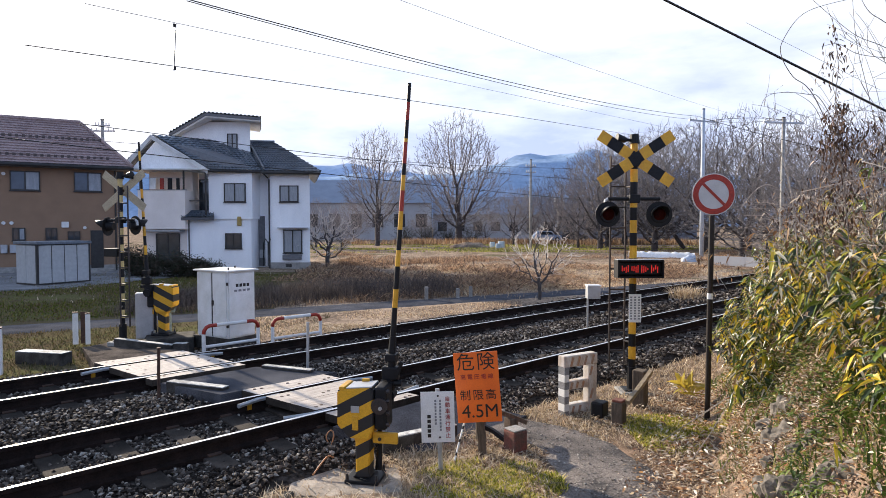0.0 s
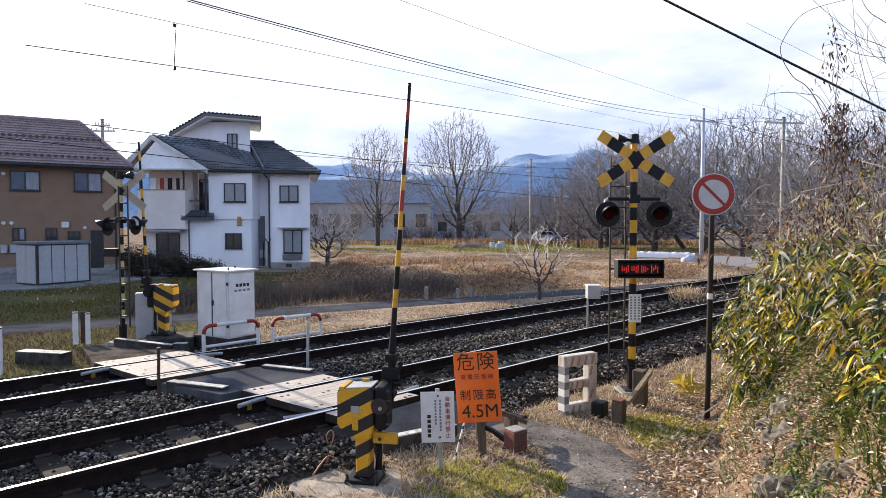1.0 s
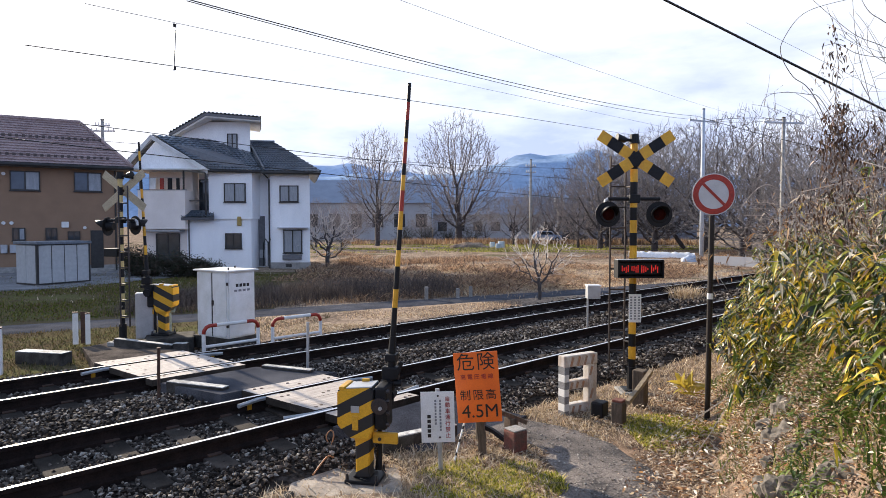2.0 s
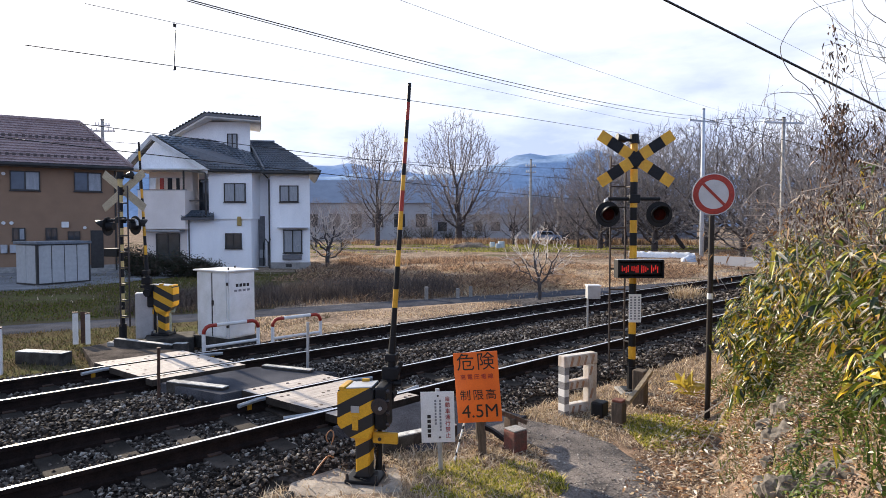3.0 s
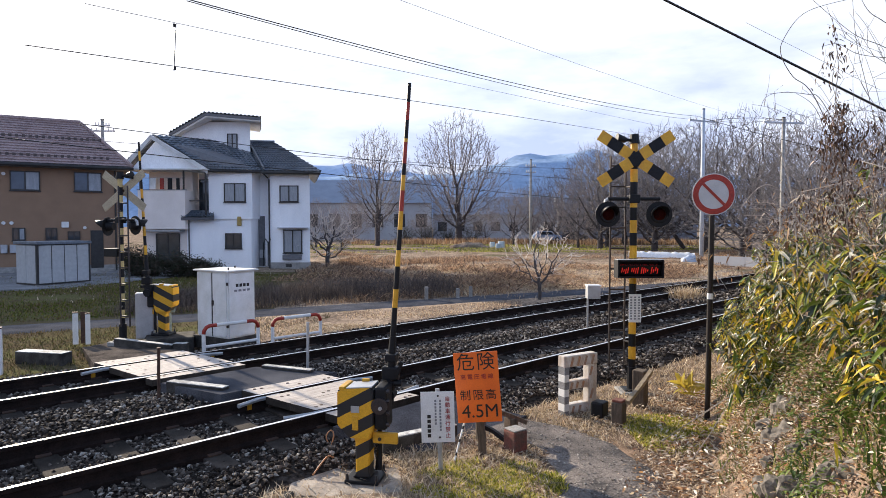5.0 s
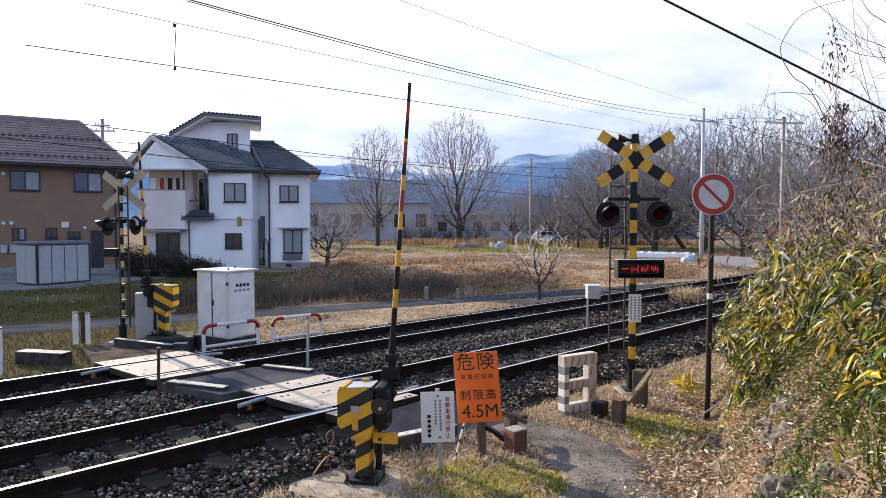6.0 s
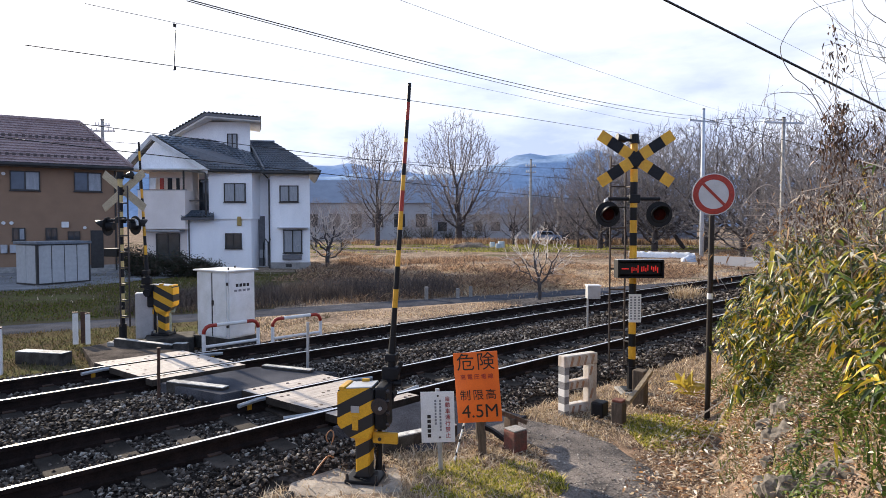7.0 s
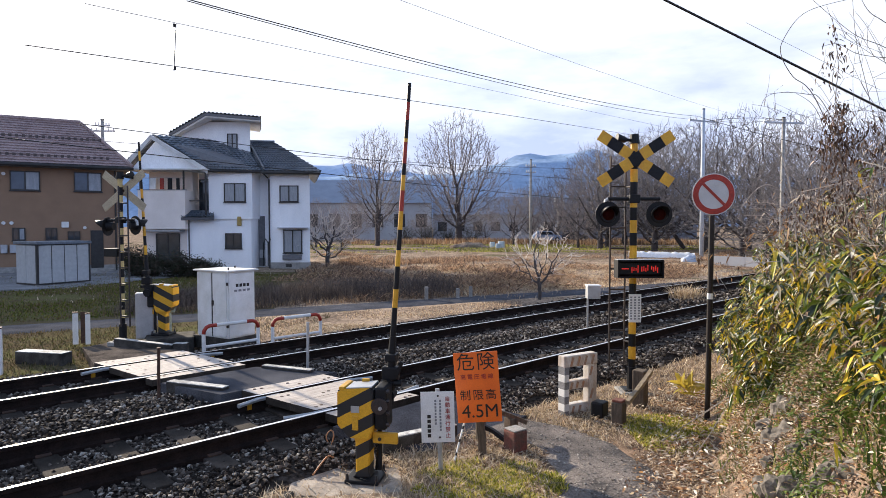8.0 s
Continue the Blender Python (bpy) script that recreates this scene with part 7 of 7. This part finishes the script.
def build_brush():
    """Leafless stems and vines that arch over the bank, with dead leaves caught in them."""
    rng = random.Random(5)
    r, l, w, d = [], [], [], []
    for n in range(14):
        bm = bmesh.new()
        for i in range(50):
            t, q = rng.uniform(-4.6, 3.0), rng.uniform(0.9, 3.6)
            x, y, z = bank_point(t, q)
            if along(x, y)[1] > 3.4:
                continue
            L = rng.uniform(0.7, 1.6) * (0.78 + 0.20 * q)
            a = rng.uniform(0, 6.283)
            arch = rng.uniform(0.15, 1.1)
            pts = []
            for k in range(9):
                f = k / 8
                pts.append(Vector((x + math.cos(a) * arch * L * f * f + 0.03 * rng.gauss(0, 1) * f, y + math.sin(a) * arch * L * f * f, z + L * (f - 0.5 * arch * f * f * f))))
            thick = rng.uniform(0.0025, 0.006)
            tube(pts, thick, 4, bm, 0.35)
            for k in range(rng.randint(2, 6)):
                p = pts[rng.randint(3, 8)]
                e = Vector((rng.gauss(0, 1), rng.gauss(0, 1), rng.gauss(0.5, 0.7))).normalized() * rng.uniform(0.08, 0.30)
                tube([p, p + e * 0.5 + Vector((0, 0, rng.gauss(0, 0.02))), p + e], thick * 0.5, 3, bm, 0.5)
            for k in range(rng.randint(0, 12)):
                p = pts[rng.randint(3, 8)] + Vector((rng.gauss(0, 0.04), rng.gauss(0, 0.04), rng.gauss(0, 0.04)))
                b = rng.uniform(0, 6.283)
                r.append(tuple(p)), l.append(rng.uniform(0.03, 0.10)), w.append(rng.uniform(0.010, 0.026)), d.append((math.cos(b), math.sin(b), rng.uniform(-1.4, 0.1)))
        tagged(link("brushwood", bm, (PALE_BARK, TWIG, GREY_STEM)[n % 3], True), "bare brown stems arching over the bank", "brushwood", kind="stuff")
    leaf_cloud("withered_leaves", r, l, w, d, DRY_LEAF, "withered leaves hanging in the brushwood", "leaves", 0.5, 61)


build_brush()


def vine(points, r, material, label):
    p = [Vector(q) for q in points]
    out = []
    for i in range(len(p) - 1):
        a, b, c, d = p[max(i - 1, 0)], p[i], p[i + 1], p[min(i + 2, len(p) - 1)]
        for k in range(6):
            t = k / 6
            out.append(0.5 * ((2 * b) + (c - a) * t + (2 * a - 5 * b + 4 * c - d) * t * t + (3 * b - a - 3 * c + d) * t ** 3))
    out.append(p[-1])
    return tagged(link("vine", tube(out, r * 0.65, 5, taper=0.4), material, True), label, "vine", group="vines")


def arc(root, first, sweep, length, turn, r, material=None):
    """A stem that leaves the bank at root and curls by turn degrees towards the heading sweep."""
    p, a = Vector(root), radians(first)
    pts = [tuple(p)]
    for k in range(12):
        a += radians(turn) / 12 + WOBBLE.gauss(0, 0.06)
        p = p + Vector((math.cos(radians(sweep)) * math.cos(a), math.sin(radians(sweep)) * math.cos(a), math.sin(a))) * (length / 12)
        pts.append(tuple(p))
    stem = vine(pts, r * 0.75, material or TWIG, "bare curling vine stem above the bank")
    side = bmesh.new()
    for k in range(4):
        p, b = Vector(pts[WOBBLE.randint(3, 11)]), WOBBLE.uniform(0.4, 2.8)
        L = WOBBLE.uniform(0.08, 0.32)
        bend = WOBBLE.gauss(0, 0.10)
        tube([p, p + Vector((math.cos(b) * L * 0.5, WOBBLE.gauss(0, 0.03), math.sin(b) * L * 0.5 + bend * 0.4)), p + Vector((math.cos(b) * L + bend, WOBBLE.gauss(0, 0.05), math.sin(b) * L))], r * 0.35, 4, side, 0.4)
    tagged(part("side_twigs", side, material or TWIG, stem), kind="stuff")
    return stem


WOBBLE = random.Random(17)


vine([(3.27, 5.6, 1.7), (3.20, 5.6, 2.36), (3.08, 5.6, 2.80), (2.95, 5.6, 2.89), (2.83, 5.6, 2.85), (2.72, 5.6, 2.70), (2.67, 5.6, 2.56)], 0.011, PALE_BARK, "pale bare stem arching over the bank")
vine([(3.35, 5.4, 1.75), (3.05, 5.4, 2.33), (2.90, 5.4, 2.48), (2.77, 5.4, 2.45), (2.63, 5.4, 2.28)], 0.009, PALE_BARK, "pale bare stem arching over the bank")
for a, b, c in (((2.45, 5.9, -0.15), (2.75, 6.1, 0.10), (3.15, 6.3, 0.62)), ((2.55, 5.5, -0.10), (2.75, 5.5, 0.25), (2.95, 5.4, 0.75)), ((2.35, 6.5, -0.2), (2.8, 6.6, 0.05), (3.4, 6.6, 0.45)), ((2.62, 5.1, 0.0), (2.78, 5.0, 0.35), (2.86, 4.8, 0.85)), ((2.7, 6.9, -0.2), (3.1, 7.0, 0.0), (3.6, 7.0, 0.35))):
    vine([a, b, c], 0.0075, PALE_BARK, "pale dead cane lying against the bank")
STEM = "bare curling vine stem above the bank"
vine([(3.10, 4.6, 2.40), (2.78, 4.6, 3.08), (2.61, 4.6, 3.24), (2.52, 4.6, 3.40), (2.54, 4.6, 3.52), (2.68, 4.6, 3.70), (2.94, 4.6, 3.79), (3.25, 4.6, 3.84)], 0.006, GREY_STEM, STEM)
vine([(3.15, 4.7, 2.60), (2.90, 4.7, 3.07), (2.77, 4.7, 3.13), (2.57, 4.7, 3.14), (2.46, 4.7, 3.10), (2.42, 4.7, 2.99)], 0.005, GREY_STEM, STEM)
vine([(3.60, 4.6, 3.26), (3.30, 4.6, 3.45), (3.08, 4.6, 3.54), (2.88, 4.6, 3.69), (2.66, 4.6, 3.88)], 0.005, GREY_STEM, STEM)
vine([(3.45, 4.4, 3.36), (3.15, 4.4, 3.57), (3.02, 4.4, 3.66), (2.92, 4.4, 3.85)], 0.006, GREY_STEM, STEM)
vine([(3.50, 4.5, 3.34), (3.23, 4.5, 3.35), (3.02, 4.5, 3.38), (2.88, 4.5, 3.45), (2.76, 4.5, 3.43)], 0.005, GREY_STEM, STEM)
vine([(2.97, 4.4, 1.65), (2.87, 4.4, 2.50), (2.81, 4.4, 3.01), (2.82, 4.4, 3.28), (2.77, 4.4, 3.60)], 0.007, GREY_STEM, STEM)
vine([(3.12, 4.3, 1.80), (3.07, 4.3, 2.60), (2.97, 4.3, 3.05), (2.88, 4.3, 3.40), (2.84, 4.3, 3.75)], 0.005, GREY_STEM, STEM)
vine([(3.02, 4.8, 1.80), (2.95, 4.8, 2.43), (2.99, 4.8, 2.80), (2.90, 4.8, 3.05), (2.75, 4.8, 3.16)], 0.006, GREY_STEM, STEM)
vine([(3.80, 5.0, 2.30), (3.42, 5.0, 2.78), (3.17, 5.0, 3.24), (3.20, 5.0, 3.60), (3.10, 5.0, 3.90)], 0.005, GREY_STEM, STEM)
for root, first, ln, turn in (((3.35, 4.5, 2.1), 98, 1.5, 25), ((3.20, 4.5, 2.0), 84, 1.3, 40), ((3.42, 4.8, 2.3), 105, 1.2, 30), ((3.55, 5.1, 2.5), 120, 1.2, 45), ((3.30, 5.3, 2.0), 100, 1.0, 60), ((3.05, 5.0, 1.9), 95, 1.1, 55), ((3.62, 5.0, 2.7), 150, 1.0, 30), ((3.5, 4.6, 2.7), 140, 0.9, -40), ((3.3, 4.4, 2.3), 92, 1.5, 15), ((3.12, 4.4, 2.2), 100, 1.2, -20), ((3.5, 4.5, 2.9), 165, 0.8, 25), ((3.45, 4.4, 3.2), 172, 0.7, -30), ((3.22, 4.3, 2.5), 80, 1.2, 35), ((3.4, 4.5, 2.6), 150, 0.9, 15)):
    arc(root, first, 0, ln, turn, 0.0055, GREY_STEM)


def withered_climber(x, y, z0, z1, n, spread, seed):
    rng = random.Random(seed)
    r, l, w, d = [], [], [], []
    for i in range(n):
        f = rng.triangular(0, 1, 0.45)
        s = spread * (0.35 + 0.9 * math.sin(math.pi * min(1, f + 0.12)))
        r.append((x + rng.gauss(0, s), y + rng.gauss(0, s), z0 + (z1 - z0) * f))
        l.append(rng.uniform(0.018, 0.048)), w.append(rng.uniform(0.007, 0.017))
        a = rng.uniform(0, 6.283)
        d.append((math.cos(a) * 0.6, math.sin(a) * 0.6, rng.uniform(-1.3, 0.1)))
    leaf_cloud("climber_leaves", r, l, w, d, DARK_LEAF, "dark withered climber leaves on the stems", "leaves", 0.5, seed)


DARK_LEAF = scatter_mat("dark_withered_leaf", [(0.10, 0.06, 0.04), (0.05, 0.03, 0.025), (0.18, 0.11, 0.07), (0.07, 0.045, 0.03)], rough=0.8, see_through=0.15)
withered_climber(2.84, 4.42, 2.45, 3.10, 520, 0.060, 41)
withered_climber(2.80, 4.42, 3.05, 3.60, 90, 0.05, 42)
withered_climber(3.06, 4.35, 2.40, 2.98, 150, 0.045, 43)
withered_climber(2.97, 4.6, 2.0, 2.5, 260, 0.13, 44)
withered_climber(3.25, 4.9, 2.1, 2.7, 260, 0.16, 45)
withered_climber(3.10, 5.2, 1.9, 2.4, 200, 0.16, 46)


def motions():
    walk(drum, [(0.0, pose(0, 0.005, 0)), (4.8, pose(0, 0.005, 0)), (5.05, pose(0, 0.005, 0, 40)), (5.3, pose(0, 0.005, 0, 80)), (5.55, pose(0, 0.005, 0, 120)), (8.0, pose(0, 0.005, 0, 120))])
    for ob, c, n in SWAYING:
        rows = []
        for k in range(17):
            t = k * 0.5
            a = 0.9 * math.sin(t * 1.9 + n * 1.3) + 0.5 * math.sin(t * 3.7 + n * 2.1)
            b = 0.7 * math.sin(t * 1.6 + n * 0.7)
            rows.append((t, pose(c.x, c.y, c.z, a, b, 0)))
        walk(ob, rows)


motions()
